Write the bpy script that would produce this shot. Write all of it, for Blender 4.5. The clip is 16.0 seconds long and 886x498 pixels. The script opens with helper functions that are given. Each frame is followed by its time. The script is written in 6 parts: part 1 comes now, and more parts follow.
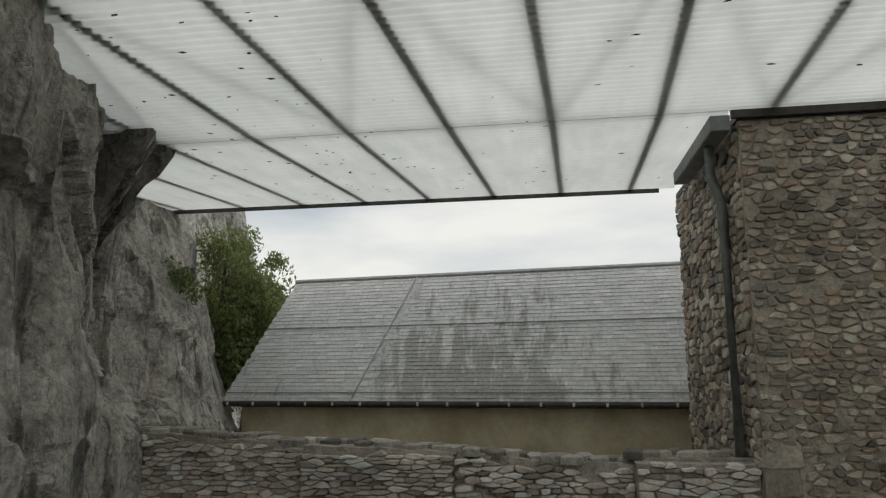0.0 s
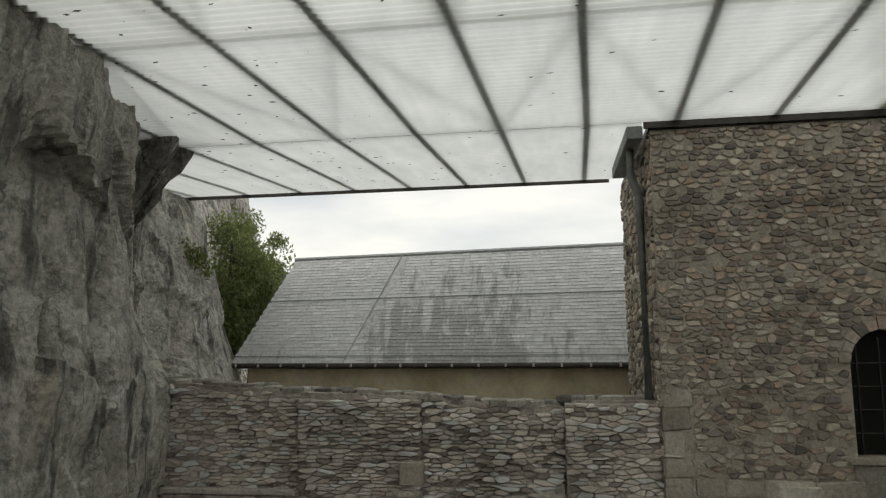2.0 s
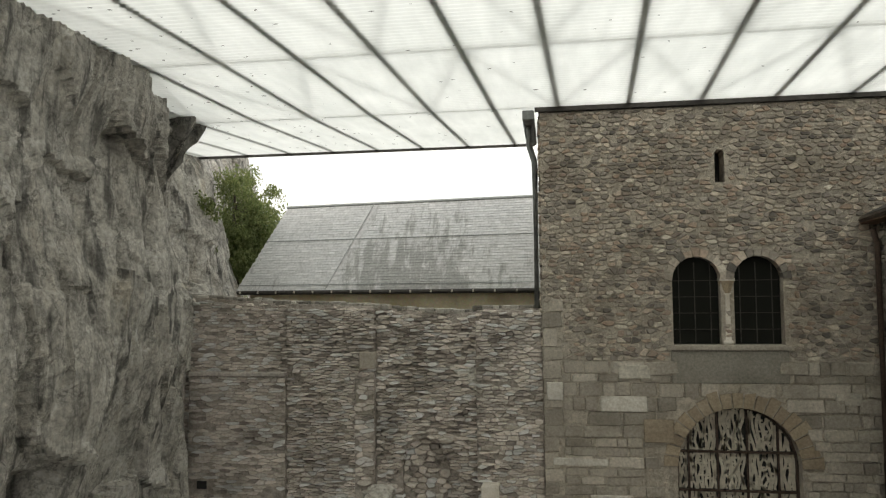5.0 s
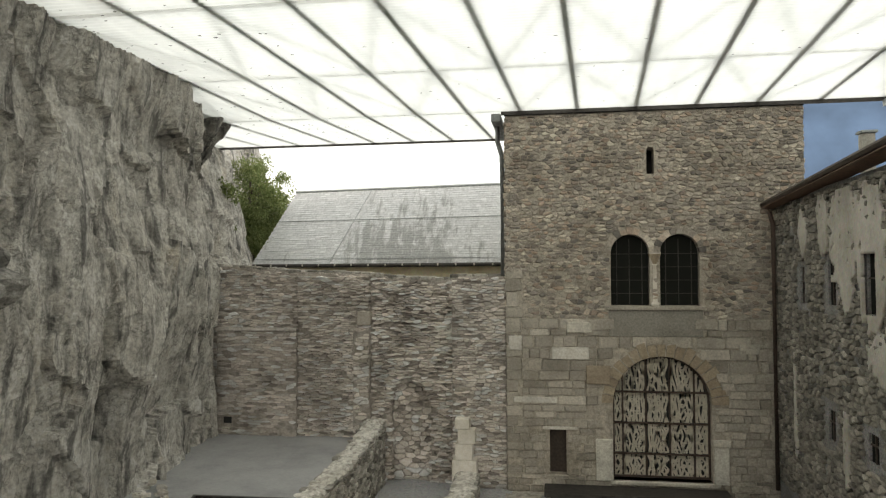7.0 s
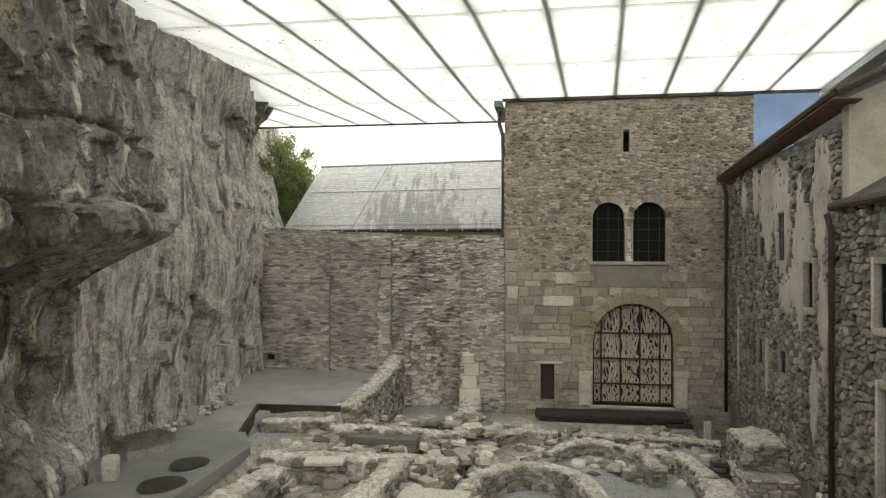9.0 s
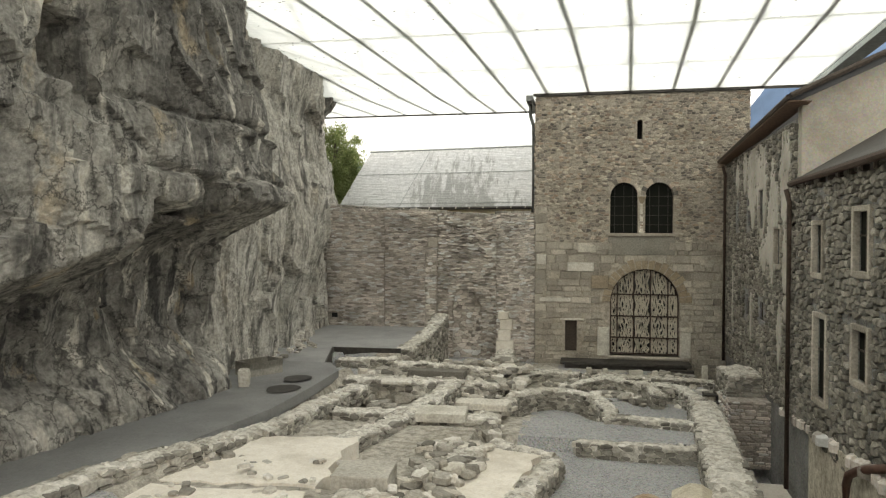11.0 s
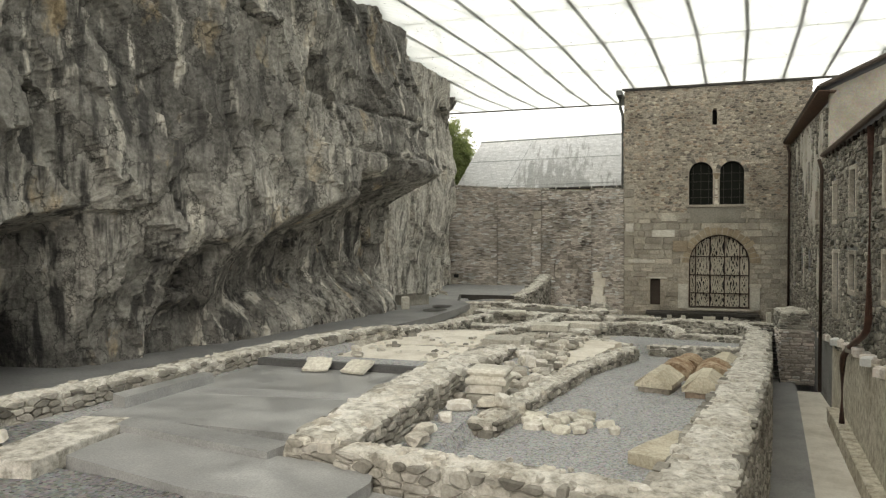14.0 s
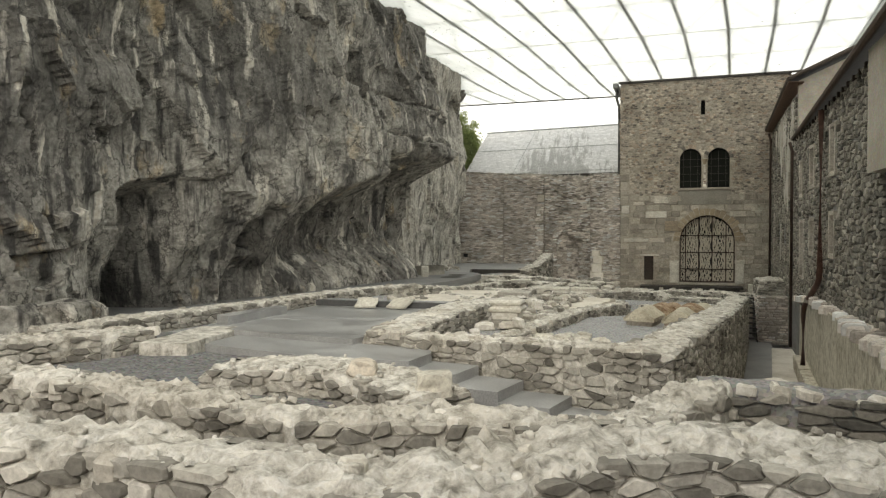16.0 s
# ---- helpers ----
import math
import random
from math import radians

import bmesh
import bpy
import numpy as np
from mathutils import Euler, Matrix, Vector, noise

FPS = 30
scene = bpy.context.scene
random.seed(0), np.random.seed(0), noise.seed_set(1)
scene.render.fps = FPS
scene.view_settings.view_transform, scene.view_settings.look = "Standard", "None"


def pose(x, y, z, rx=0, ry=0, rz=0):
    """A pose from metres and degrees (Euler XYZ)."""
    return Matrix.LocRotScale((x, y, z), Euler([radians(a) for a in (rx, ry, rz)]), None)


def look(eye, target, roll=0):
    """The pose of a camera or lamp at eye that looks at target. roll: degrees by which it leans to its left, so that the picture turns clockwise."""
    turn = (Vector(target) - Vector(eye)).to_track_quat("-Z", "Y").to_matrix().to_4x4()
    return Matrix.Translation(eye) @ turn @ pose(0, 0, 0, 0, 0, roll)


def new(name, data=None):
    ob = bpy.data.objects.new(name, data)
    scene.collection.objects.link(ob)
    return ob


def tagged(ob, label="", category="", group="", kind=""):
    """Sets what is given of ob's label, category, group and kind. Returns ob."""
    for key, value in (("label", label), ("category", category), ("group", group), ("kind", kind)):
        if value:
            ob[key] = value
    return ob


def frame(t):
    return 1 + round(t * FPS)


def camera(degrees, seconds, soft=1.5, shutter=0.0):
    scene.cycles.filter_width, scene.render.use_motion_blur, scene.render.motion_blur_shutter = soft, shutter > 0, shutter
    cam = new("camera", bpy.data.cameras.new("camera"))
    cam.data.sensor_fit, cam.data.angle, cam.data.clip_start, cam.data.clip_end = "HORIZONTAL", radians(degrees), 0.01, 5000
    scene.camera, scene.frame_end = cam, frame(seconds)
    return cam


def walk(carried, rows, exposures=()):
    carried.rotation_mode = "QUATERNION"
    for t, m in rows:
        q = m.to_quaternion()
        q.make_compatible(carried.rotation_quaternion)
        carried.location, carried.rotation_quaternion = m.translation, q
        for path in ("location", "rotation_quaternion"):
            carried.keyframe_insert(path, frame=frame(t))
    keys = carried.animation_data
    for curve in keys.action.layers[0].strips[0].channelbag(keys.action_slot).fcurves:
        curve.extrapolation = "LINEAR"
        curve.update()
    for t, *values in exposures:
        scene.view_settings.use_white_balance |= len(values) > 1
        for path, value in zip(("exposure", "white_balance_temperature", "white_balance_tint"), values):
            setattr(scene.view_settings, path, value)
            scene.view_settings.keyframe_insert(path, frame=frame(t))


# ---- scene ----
cam = camera(63.2, 16.0, soft=1.25)
PATH = [
    (0, (-3.209, -12.271, 8.445), (-3.498, -10.317, 8.761), -0.7),
    (0.5, (-2.978, -12.931, 8.383), (-3.272, -10.976, 8.688), -0.6),
    (1, (-2.762, -13.652, 8.315), (-3.052, -11.694, 8.602), -0.8),
    (1.5, (-2.469, -14.344, 8.227), (-2.762, -12.384, 8.5), -0.8),
    (2, (-2.097, -15.103, 8.141), (-2.391, -13.141, 8.393), -0.7),
    (2.5, (-1.656, -15.841, 8.041), (-1.953, -13.876, 8.267), -0.7),
    (3, (-1.237, -16.718, 7.96), (-1.536, -14.751, 8.161), -0.8),
    (3.5, (-0.859, -17.601, 7.832), (-1.155, -15.633, 8.033), -0.7),
    (4, (-0.449, -18.546, 7.712), (-0.746, -16.577, 7.901), -0.8),
    (4.5, (-0.091, -19.538, 7.562), (-0.388, -17.566, 7.719), -0.7),
    (5, (0.297, -20.601, 7.44), (0.0, -18.626, 7.551), -0.6),
    (7.5, (1.901, -26.233, 6.754), (1.592, -24.258, 6.814), -0.2),
    (8, (1.978, -27.454, 6.534), (1.67, -25.478, 6.578), -0.2),
    (8.5, (2.102, -28.685, 6.371), (1.789, -26.71, 6.397), -0.1),
    (9, (2.164, -30.008, 6.209), (1.85, -28.032, 6.218), 0.1),
    (11.5, (2.478, -36.639, 5.526), (2.044, -34.687, 5.483), 0.2),
    (12, (2.61, -37.923, 5.302), (2.116, -35.985, 5.258), 0.2),
    (12.5, (2.76, -39.171, 5.044), (2.217, -37.247, 5.001), 0.0),
    (13, (2.994, -40.564, 4.855), (2.399, -38.655, 4.808), -0.1),
    (13.5, (3.201, -41.835, 4.654), (2.578, -39.935, 4.604), -0.1),
    (14, (3.401, -43.133, 4.426), (2.763, -41.238, 4.375), -0.2),
    (14.5, (3.606, -44.362, 4.233), (2.968, -42.468, 4.177), -0.2),
    (15, (3.786, -45.534, 3.968), (3.147, -43.64, 3.91), -0.3),
    (15.5, (3.924, -46.391, 3.719), (3.283, -44.497, 3.657), -0.3),
    (16, (3.96, -46.992, 3.507), (3.321, -45.097, 3.446), -0.3),
]
walk(cam, [(t, look(eye, target, roll)) for t, eye, target, roll in PATH],
     exposures=[(0, -0.05, 7050, 10), (3.5, 0.47, 7350, 10), (7.5, 1.15, 7450, 10), (9, 1.25, 7550, 10), (12, 1.43, 7550, 10), (16, 1.29, 7480, 10)])

# ---- world and light: overcast day ----
world = bpy.data.worlds.new("overcast_sky")
scene.world = world
world.use_nodes = True
wn, wl = world.node_tree.nodes, world.node_tree.links
wn.clear()
w_out = wn.new("ShaderNodeOutputWorld")
w_bg = wn.new("ShaderNodeBackground")
w_sky = wn.new("ShaderNodeTexSky")
w_sky.sky_type = "NISHITA"
w_sky.sun_disc = False
w_sky.sun_elevation, w_sky.sun_rotation = radians(29), radians(172)
w_co = wn.new("ShaderNodeTexCoord")
w_map = wn.new("ShaderNodeMapping")
w_map.inputs["Scale"].default_value = (1.0, 1.0, 3.5)
w_noise = wn.new("ShaderNodeTexNoise")
w_noise.inputs["Scale"].default_value = 2.2
w_noise.inputs["Detail"].default_value = 5
w_ramp = wn.new("ShaderNodeValToRGB")
w_ramp.color_ramp.elements[0].position, w_ramp.color_ramp.elements[1].position = 0.36, 0.62
w_ramp.color_ramp.elements[0].color = (6.2, 7.1, 8.1, 1)
w_ramp.color_ramp.elements[1].color = (11.2, 11.5, 11.6, 1)
w_mix = wn.new("ShaderNodeMixRGB")
w_mix.inputs["Fac"].default_value = 0.86
wl.new(w_co.outputs["Generated"], w_map.inputs["Vector"])
wl.new(w_map.outputs["Vector"], w_noise.inputs["Vector"])
wl.new(w_noise.outputs["Fac"], w_ramp.inputs["Fac"])
wl.new(w_sky.outputs["Color"], w_mix.inputs["Color1"])
wl.new(w_ramp.outputs["Color"], w_mix.inputs["Color2"])
wl.new(w_mix.outputs["Color"], w_bg.inputs["Color"])
wl.new(w_bg.outputs["Background"], w_out.inputs["Surface"])
w_bg.inputs["Strength"].default_value = 0.085

sun = new("sun", bpy.data.lights.new("sun", "SUN"))
sun.data.energy, sun.data.angle, sun.data.color = 0.55, radians(40), (1.0, 0.97, 0.92)
sun.matrix_world = look((8, -60, 34), (0, 0, 0))

# ---- small toolkit ----
rng = random.Random(7)


def mesh_of(name, bm, material=None, smooth=False):
    me = bpy.data.meshes.new(name)
    bm.to_mesh(me)
    bm.free()
    if material:
        me.materials.append(material)
    if smooth:
        for p in me.polygons:
            p.use_smooth = True
    return me


def part(name, bm, material, parent, label="", smooth=False):
    ob = new(name, mesh_of(name, bm, material, smooth))
    ob.parent = parent
    return tagged(ob, label)


def thing(name, label, category, group="", kind="", at=(0, 0, 0), turn=0):
    ob = new(name)
    ob.matrix_basis = pose(*at, 0, 0, turn)
    return tagged(ob, label, category, group, kind)


def structure(name, bm, material, label, category, smooth=False):
    return tagged(new(name, mesh_of(name, bm, material, smooth)), label, category, "", "structure")


def box(bm, x0, x1, y0, y1, z0, z1, m=None):
    c = [(x, y, z) for z in (z0, z1) for y in (y0, y1) for x in (x0, x1)]
    v = [bm.verts.new(m @ Vector(p) if m else p) for p in c]
    for f in ((0, 2, 3, 1), (4, 5, 7, 6), (0, 1, 5, 4), (2, 6, 7, 3), (0, 4, 6, 2), (1, 3, 7, 5)):
        bm.faces.new([v[i] for i in f])
    return v


def boxed(*a, m=None):
    bm = bmesh.new()
    box(bm, *a, m=m)
    return bm


def bevelled(bm, w, seg=1):
    bmesh.ops.bevel(bm, geom=bm.edges[:], offset=w, segments=seg, affect="EDGES", profile=0.6)
    return bm


def tube(bm, pts, r, sides=10):
    rings = []
    for i, p in enumerate(pts):
        p = Vector(p)
        a = Vector(pts[max(i - 1, 0)])
        b = Vector(pts[min(i + 1, len(pts) - 1)])
        q = (b - a).to_track_quat("Z", "Y")
        rr = r[i] if isinstance(r, (list, tuple)) else r
        rings.append([bm.verts.new(p + q @ Vector((rr * math.cos(2 * math.pi * k / sides), rr * math.sin(2 * math.pi * k / sides), 0))) for k in range(sides)])
    for s, e in zip(rings, rings[1:]):
        for k in range(sides):
            bm.faces.new((s[k], s[(k + 1) % sides], e[(k + 1) % sides], e[k]))
    bm.faces.new(rings[0][::-1])
    bm.faces.new(rings[-1])
    return bm


def prism(bm, loop, depth, m=None):
    """A flat outline in x, z, thickened along y."""
    a = [bm.verts.new((m @ Vector((x, 0, z))) if m else (x, 0, z)) for x, z in loop]
    b = [bm.verts.new((m @ Vector((x, depth, z))) if m else (x, depth, z)) for x, z in loop]
    n = len(loop)
    bm.faces.new(a)
    bm.faces.new(b[::-1])
    for i in range(n):
        bm.faces.new((a[i], b[i], b[(i + 1) % n], a[(i + 1) % n]))


def pierced(outline, holes, depth):
    """A wall in x, z with through holes, thickened along +y."""
    bm = bmesh.new()
    edges = []
    for loop in (outline, *holes):
        vs = [bm.verts.new((x, 0, z)) for x, z in loop]
        edges += [bm.edges.new((vs[i], vs[(i + 1) % len(vs)])) for i in range(len(vs))]
    bmesh.ops.triangle_fill(bm, use_beauty=True, edges=edges)
    got = bmesh.ops.extrude_face_region(bm, geom=bm.faces[:])
    bmesh.ops.translate(bm, vec=(0, depth, 0), verts=[g for g in got["geom"] if isinstance(g, bmesh.types.BMVert)])
    bmesh.ops.recalc_face_normals(bm, faces=bm.faces[:])
    return bm


def arch(x0, x1, z0, spring, n=14):
    cx, r = (x0 + x1) / 2, (x1 - x0) / 2
    return [(x0, z0), (x1, z0)] + [(cx + r * math.cos(math.pi * k / n), spring + r * math.sin(math.pi * k / n)) for k in range(n + 1)]


def inside(loop, x, z):
    hit = False
    for (xa, za), (xb, zb) in zip(loop, loop[1:] + loop[:1]):
        if (za > z) != (zb > z) and x < (xb - xa) * (z - za) / (zb - za) + xa:
            hit = not hit
    return hit


# ---- materials ----
def nodes_of(name):
    m = bpy.data.materials.new(name)
    m.use_nodes = True
    nt = m.node_tree
    return m, nt, nt.nodes["Principled BSDF"]


def tex(nt, kind, scale, vec=None, **kw):
    n = nt.nodes.new(kind)
    n.inputs["Scale"].default_value = scale
    for k, v in kw.items():
        n.inputs[k].default_value = v
    if vec:
        nt.links.new(vec, n.inputs["Vector"])
    return n


def ramp(nt, fac, stops):
    r = nt.nodes.new("ShaderNodeValToRGB")
    while len(r.color_ramp.elements) < len(stops):
        r.color_ramp.elements.new(0.5)
    for e, (p, c) in zip(r.color_ramp.elements, stops):
        e.position = p
        e.color = (*c, 1) if len(c) == 3 else c
    nt.links.new(fac, r.inputs["Fac"])
    return r.outputs["Color"]


def mixc(nt, fac, a, b, blend="MIX"):
    m = nt.nodes.new("ShaderNodeMixRGB")
    m.blend_type = blend
    for v, s in ((fac, "Fac"), (a, "Color1"), (b, "Color2")):
        if isinstance(v, (int, float)):
            m.inputs[s].default_value = v
        elif isinstance(v, tuple):
            m.inputs[s].default_value = (*v, 1)
        else:
            nt.links.new(v, m.inputs[s])
    return m.outputs["Color"]


def place(nt, scale=(1, 1, 1), turn=(0, 0, 0)):
    g = nt.nodes.new("ShaderNodeNewGeometry")
    m = nt.nodes.new("ShaderNodeMapping")
    m.inputs["Scale"].default_value = scale
    m.inputs["Rotation"].default_value = [radians(a) for a in turn]
    nt.links.new(g.outputs["Position"], m.inputs["Vector"])
    return m.outputs["Vector"]


def bump(nt, bsdf, height, strength, dist):
    b = nt.nodes.new("ShaderNodeBump")
    b.inputs["Strength"].default_value = strength
    b.inputs["Distance"].default_value = dist
    nt.links.new(height, b.inputs["Height"])
    nt.links.new(b.outputs["Normal"], bsdf.inputs["Normal"])


def each(nt):
    """A value of its own for every piece."""
    oi = nt.nodes.new("ShaderNodeObjectInfo")
    g = nt.nodes.new("ShaderNodeNewGeometry")
    a = nt.nodes.new("ShaderNodeMath")
    a.operation = "ADD"
    f = nt.nodes.new("ShaderNodeMath")
    f.operation = "FRACT"
    nt.links.new(oi.outputs["Random"], a.inputs[0])
    nt.links.new(g.outputs["Random Per Island"], a.inputs[1])
    nt.links.new(a.outputs[0], f.inputs[0])
    return f.outputs[0]


def stone_material(name, tones, rough=0.9, grain=14, dirt=(0.5, 0.5, 0.5), dirt_scale=0.8, relief=0.5):
    """Stone whose pieces differ; tones are spread over the pieces."""
    m, nt, b = nodes_of(name)
    vec = place(nt)
    n = len(tones)
    base = ramp(nt, each(nt), [(i / max(n - 1, 1), c) for i, c in enumerate(tones)])
    fine = tex(nt, "ShaderNodeTexNoise", grain, vec, Detail=6, Roughness=0.65)
    big = tex(nt, "ShaderNodeTexNoise", dirt_scale, vec, Detail=4)
    c = mixc(nt, 0.6, base, ramp(nt, fine.outputs["Fac"], [(0.3, (0.35, 0.35, 0.35)), (0.7, (0.95, 0.95, 0.95))]), "OVERLAY")
    c = mixc(nt, ramp(nt, big.outputs["Fac"], [(0.45, (0, 0, 0)), (0.7, (0.75, 0.75, 0.75))]), c, mixc(nt, 1.0, c, dirt, "MULTIPLY"))
    nt.links.new(c, b.inputs["Base Color"])
    b.inputs["Roughness"].default_value = rough
    b.inputs["Specular IOR Level"].default_value = 0.25
    bump(nt, b, fine.outputs["Fac"], relief, 0.03)
    return m


def ground_material(name, a, c, speck=60, rough=0.95, relief=0.6, patch=(0.7, 0.7, 0.7), speck_mix=0.6, colour=0.2):
    m, nt, b = nodes_of(name)
    vec = place(nt)
    sp = tex(nt, "ShaderNodeTexVoronoi", speck, vec)
    fine = tex(nt, "ShaderNodeTexNoise", speck * 0.35, vec, Detail=5)
    big = tex(nt, "ShaderNodeTexNoise", 0.7, vec, Detail=6, Roughness=0.6)
    col = mixc(nt, fine.outputs["Fac"], a, c)
    col = mixc(nt, speck_mix, col, sp.outputs["Color"], "SOFT_LIGHT")
    bw = nt.nodes.new("ShaderNodeHueSaturation")
    bw.inputs["Saturation"].default_value = colour
    nt.links.new(col, bw.inputs["Color"])
    col = mixc(nt, ramp(nt, big.outputs["Fac"], [(0.4, (0, 0, 0)), (0.65, (0.8, 0.8, 0.8))]), bw.outputs["Color"], mixc(nt, 1.0, bw.outputs["Color"], patch, "MULTIPLY"))
    nt.links.new(col, b.inputs["Base Color"])
    b.inputs["Roughness"].default_value = rough
    b.inputs["Specular IOR Level"].default_value = 0.3
    bump(nt, b, sp.outputs["Distance"], relief, 0.02)
    return m


def plain(name, colour, rough=0.5, metal=0.0, vary=0.25, scale=6, relief=0.1):
    m, nt, b = nodes_of(name)
    vec = place(nt)
    fine = tex(nt, "ShaderNodeTexNoise", scale, vec, Detail=6)
    dark = tuple(x * (1 - vary) for x in colour)
    lite = tuple(min(1, x * (1 + vary)) for x in colour)
    nt.links.new(ramp(nt, fine.outputs["Fac"], [(0.3, dark), (0.7, lite)]), b.inputs["Base Color"])
    b.inputs["Roughness"].default_value = rough
    b.inputs["Metallic"].default_value = metal
    bump(nt, b, fine.outputs["Fac"], relief, 0.01)
    return m


def rock_material(name, lift, streaks, ochre=0.55, veins=0.95, stain=1.0):
    m, nt, b = nodes_of(name)
    v = place(nt)
    streak = place(nt, (0.9, 0.9, 0.13))
    lean = place(nt, (0.8, 1.0, 0.16), (28, 0, 0))
    big = tex(nt, "ShaderNodeTexNoise", 0.24, v, Detail=5, Roughness=0.6)
    mid = tex(nt, "ShaderNodeTexNoise", 1.7, v, Detail=8, Roughness=0.7)
    fine = tex(nt, "ShaderNodeTexNoise", 9, v, Detail=7, Roughness=0.7)
    drip = tex(nt, "ShaderNodeTexNoise", 2.6, streak, Detail=6, Roughness=0.6)
    pale = tex(nt, "ShaderNodeTexNoise", 1.9, lean, Detail=5, Roughness=0.55)
    crack = tex(nt, "ShaderNodeTexVoronoi", 1.3, place(nt, (1, 1, 0.6), (12, 0, 0)))
    crack.feature = "DISTANCE_TO_EDGE"
    c = ramp(nt, mid.outputs["Fac"], [(0.3, (0.22 * lift, 0.21 * lift, 0.19 * lift)), (0.5, (0.42 * lift, 0.402 * lift, 0.365 * lift)), (0.7, (0.62 * lift, 0.6 * lift, 0.548 * lift))])
    c = mixc(nt, ramp(nt, big.outputs["Fac"], [(0.42, (0, 0, 0)), (0.58, (0.85, 0.85, 0.85))]), c, mixc(nt, 1.0, c, (0.46, 0.46, 0.47) if stain > 0.5 else (0.78, 0.77, 0.76), "MULTIPLY"))
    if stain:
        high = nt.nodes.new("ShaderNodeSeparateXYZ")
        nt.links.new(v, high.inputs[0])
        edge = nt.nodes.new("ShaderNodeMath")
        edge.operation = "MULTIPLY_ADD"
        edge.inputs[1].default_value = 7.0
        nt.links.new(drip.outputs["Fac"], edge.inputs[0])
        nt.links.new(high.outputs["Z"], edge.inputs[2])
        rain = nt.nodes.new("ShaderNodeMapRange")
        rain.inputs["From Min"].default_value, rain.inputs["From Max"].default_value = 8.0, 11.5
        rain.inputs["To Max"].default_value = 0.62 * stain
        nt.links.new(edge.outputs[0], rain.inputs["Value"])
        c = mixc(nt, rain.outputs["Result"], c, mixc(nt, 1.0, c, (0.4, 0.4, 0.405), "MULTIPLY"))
    c = mixc(nt, ramp(nt, drip.outputs["Fac"], [(0.52, (0, 0, 0)), (0.62, (streaks, streaks, streaks))]), c, (0.07, 0.068, 0.065))
    c = mixc(nt, ramp(nt, pale.outputs["Fac"], [(0.58, (0, 0, 0)), (0.66, (veins, veins, veins))]), c, (0.7, 0.66, 0.585))
    rust = tex(nt, "ShaderNodeTexNoise", 0.75, place(nt, (1, 1, 0.5)), Detail=6, Roughness=0.65)
    c = mixc(nt, ramp(nt, rust.outputs["Fac"], [(0.6, (0, 0, 0)), (0.68, (ochre, ochre, ochre))]), c, mixc(nt, mid.outputs["Fac"], (0.34, 0.25, 0.14), (0.68, 0.55, 0.37)))
    warp = nt.nodes.new("ShaderNodeVectorMath")
    warp.operation = "MULTIPLY_ADD"
    warp.inputs[1].default_value = (0.9, 0.9, 0.9)
    nt.links.new(mid.outputs["Color"], warp.inputs[0])
    nt.links.new(place(nt, (1, 1, 0.5), (14, 0, 0)), warp.inputs[2])
    nt.links.new(warp.outputs[0], crack.inputs["Vector"])
    c = mixc(nt, ramp(nt, crack.outputs["Distance"], [(0.006, (0.8, 0.8, 0.8) if stain > 0.5 else (0.45, 0.45, 0.45)), (0.035, (0, 0, 0))]), c, (0.05, 0.048, 0.045))
    c = mixc(nt, 0.65, c, ramp(nt, fine.outputs["Fac"], [(0.32, (0.25, 0.25, 0.25)), (0.7, (0.95, 0.95, 0.95))]), "OVERLAY")
    nt.links.new(c, b.inputs["Base Color"])
    b.inputs["Roughness"].default_value = 0.88
    b.inputs["Specular IOR Level"].default_value = 0.25
    add = nt.nodes.new("ShaderNodeMath")
    add.operation = "MULTIPLY_ADD"
    add.inputs[1].default_value = 0.35
    nt.links.new(fine.outputs["Fac"], add.inputs[0])
    nt.links.new(mid.outputs["Fac"], add.inputs[2])
    bump(nt, b, add.outputs[0], 1.0, 0.2)
    return m


def sheet_material():
    m, nt, b = nodes_of("translucent_sheet")
    nt.nodes.remove(b)
    out = nt.nodes["Material Output"]
    tr = nt.nodes.new("ShaderNodeBsdfTranslucent")
    df = nt.nodes.new("ShaderNodeBsdfDiffuse")
    mx = nt.nodes.new("ShaderNodeMixShader")
    mx.inputs["Fac"].default_value = 0.06
    big = tex(nt, "ShaderNodeTexNoise", 0.45, place(nt), Detail=5, Roughness=0.6)
    fine = tex(nt, "ShaderNodeTexNoise", 3, place(nt, (1, 0.2, 1)), Detail=4)
    c = ramp(nt, big.outputs["Fac"], [(0.3, (0.84, 0.86, 0.82)), (0.7, (0.96, 0.97, 0.93))])
    c = mixc(nt, 0.3, c, ramp(nt, fine.outputs["Fac"], [(0.35, (0.7, 0.7, 0.7)), (0.65, (1, 1, 1))]), "MULTIPLY")
    nt.links.new(c, tr.inputs["Color"])
    nt.links.new(c, df.inputs["Color"])
    nt.links.new(tr.outputs[0], mx.inputs[1])
    nt.links.new(df.outputs[0], mx.inputs[2])
    nt.links.new(mx.outputs[0], out.inputs["Surface"])
    return m


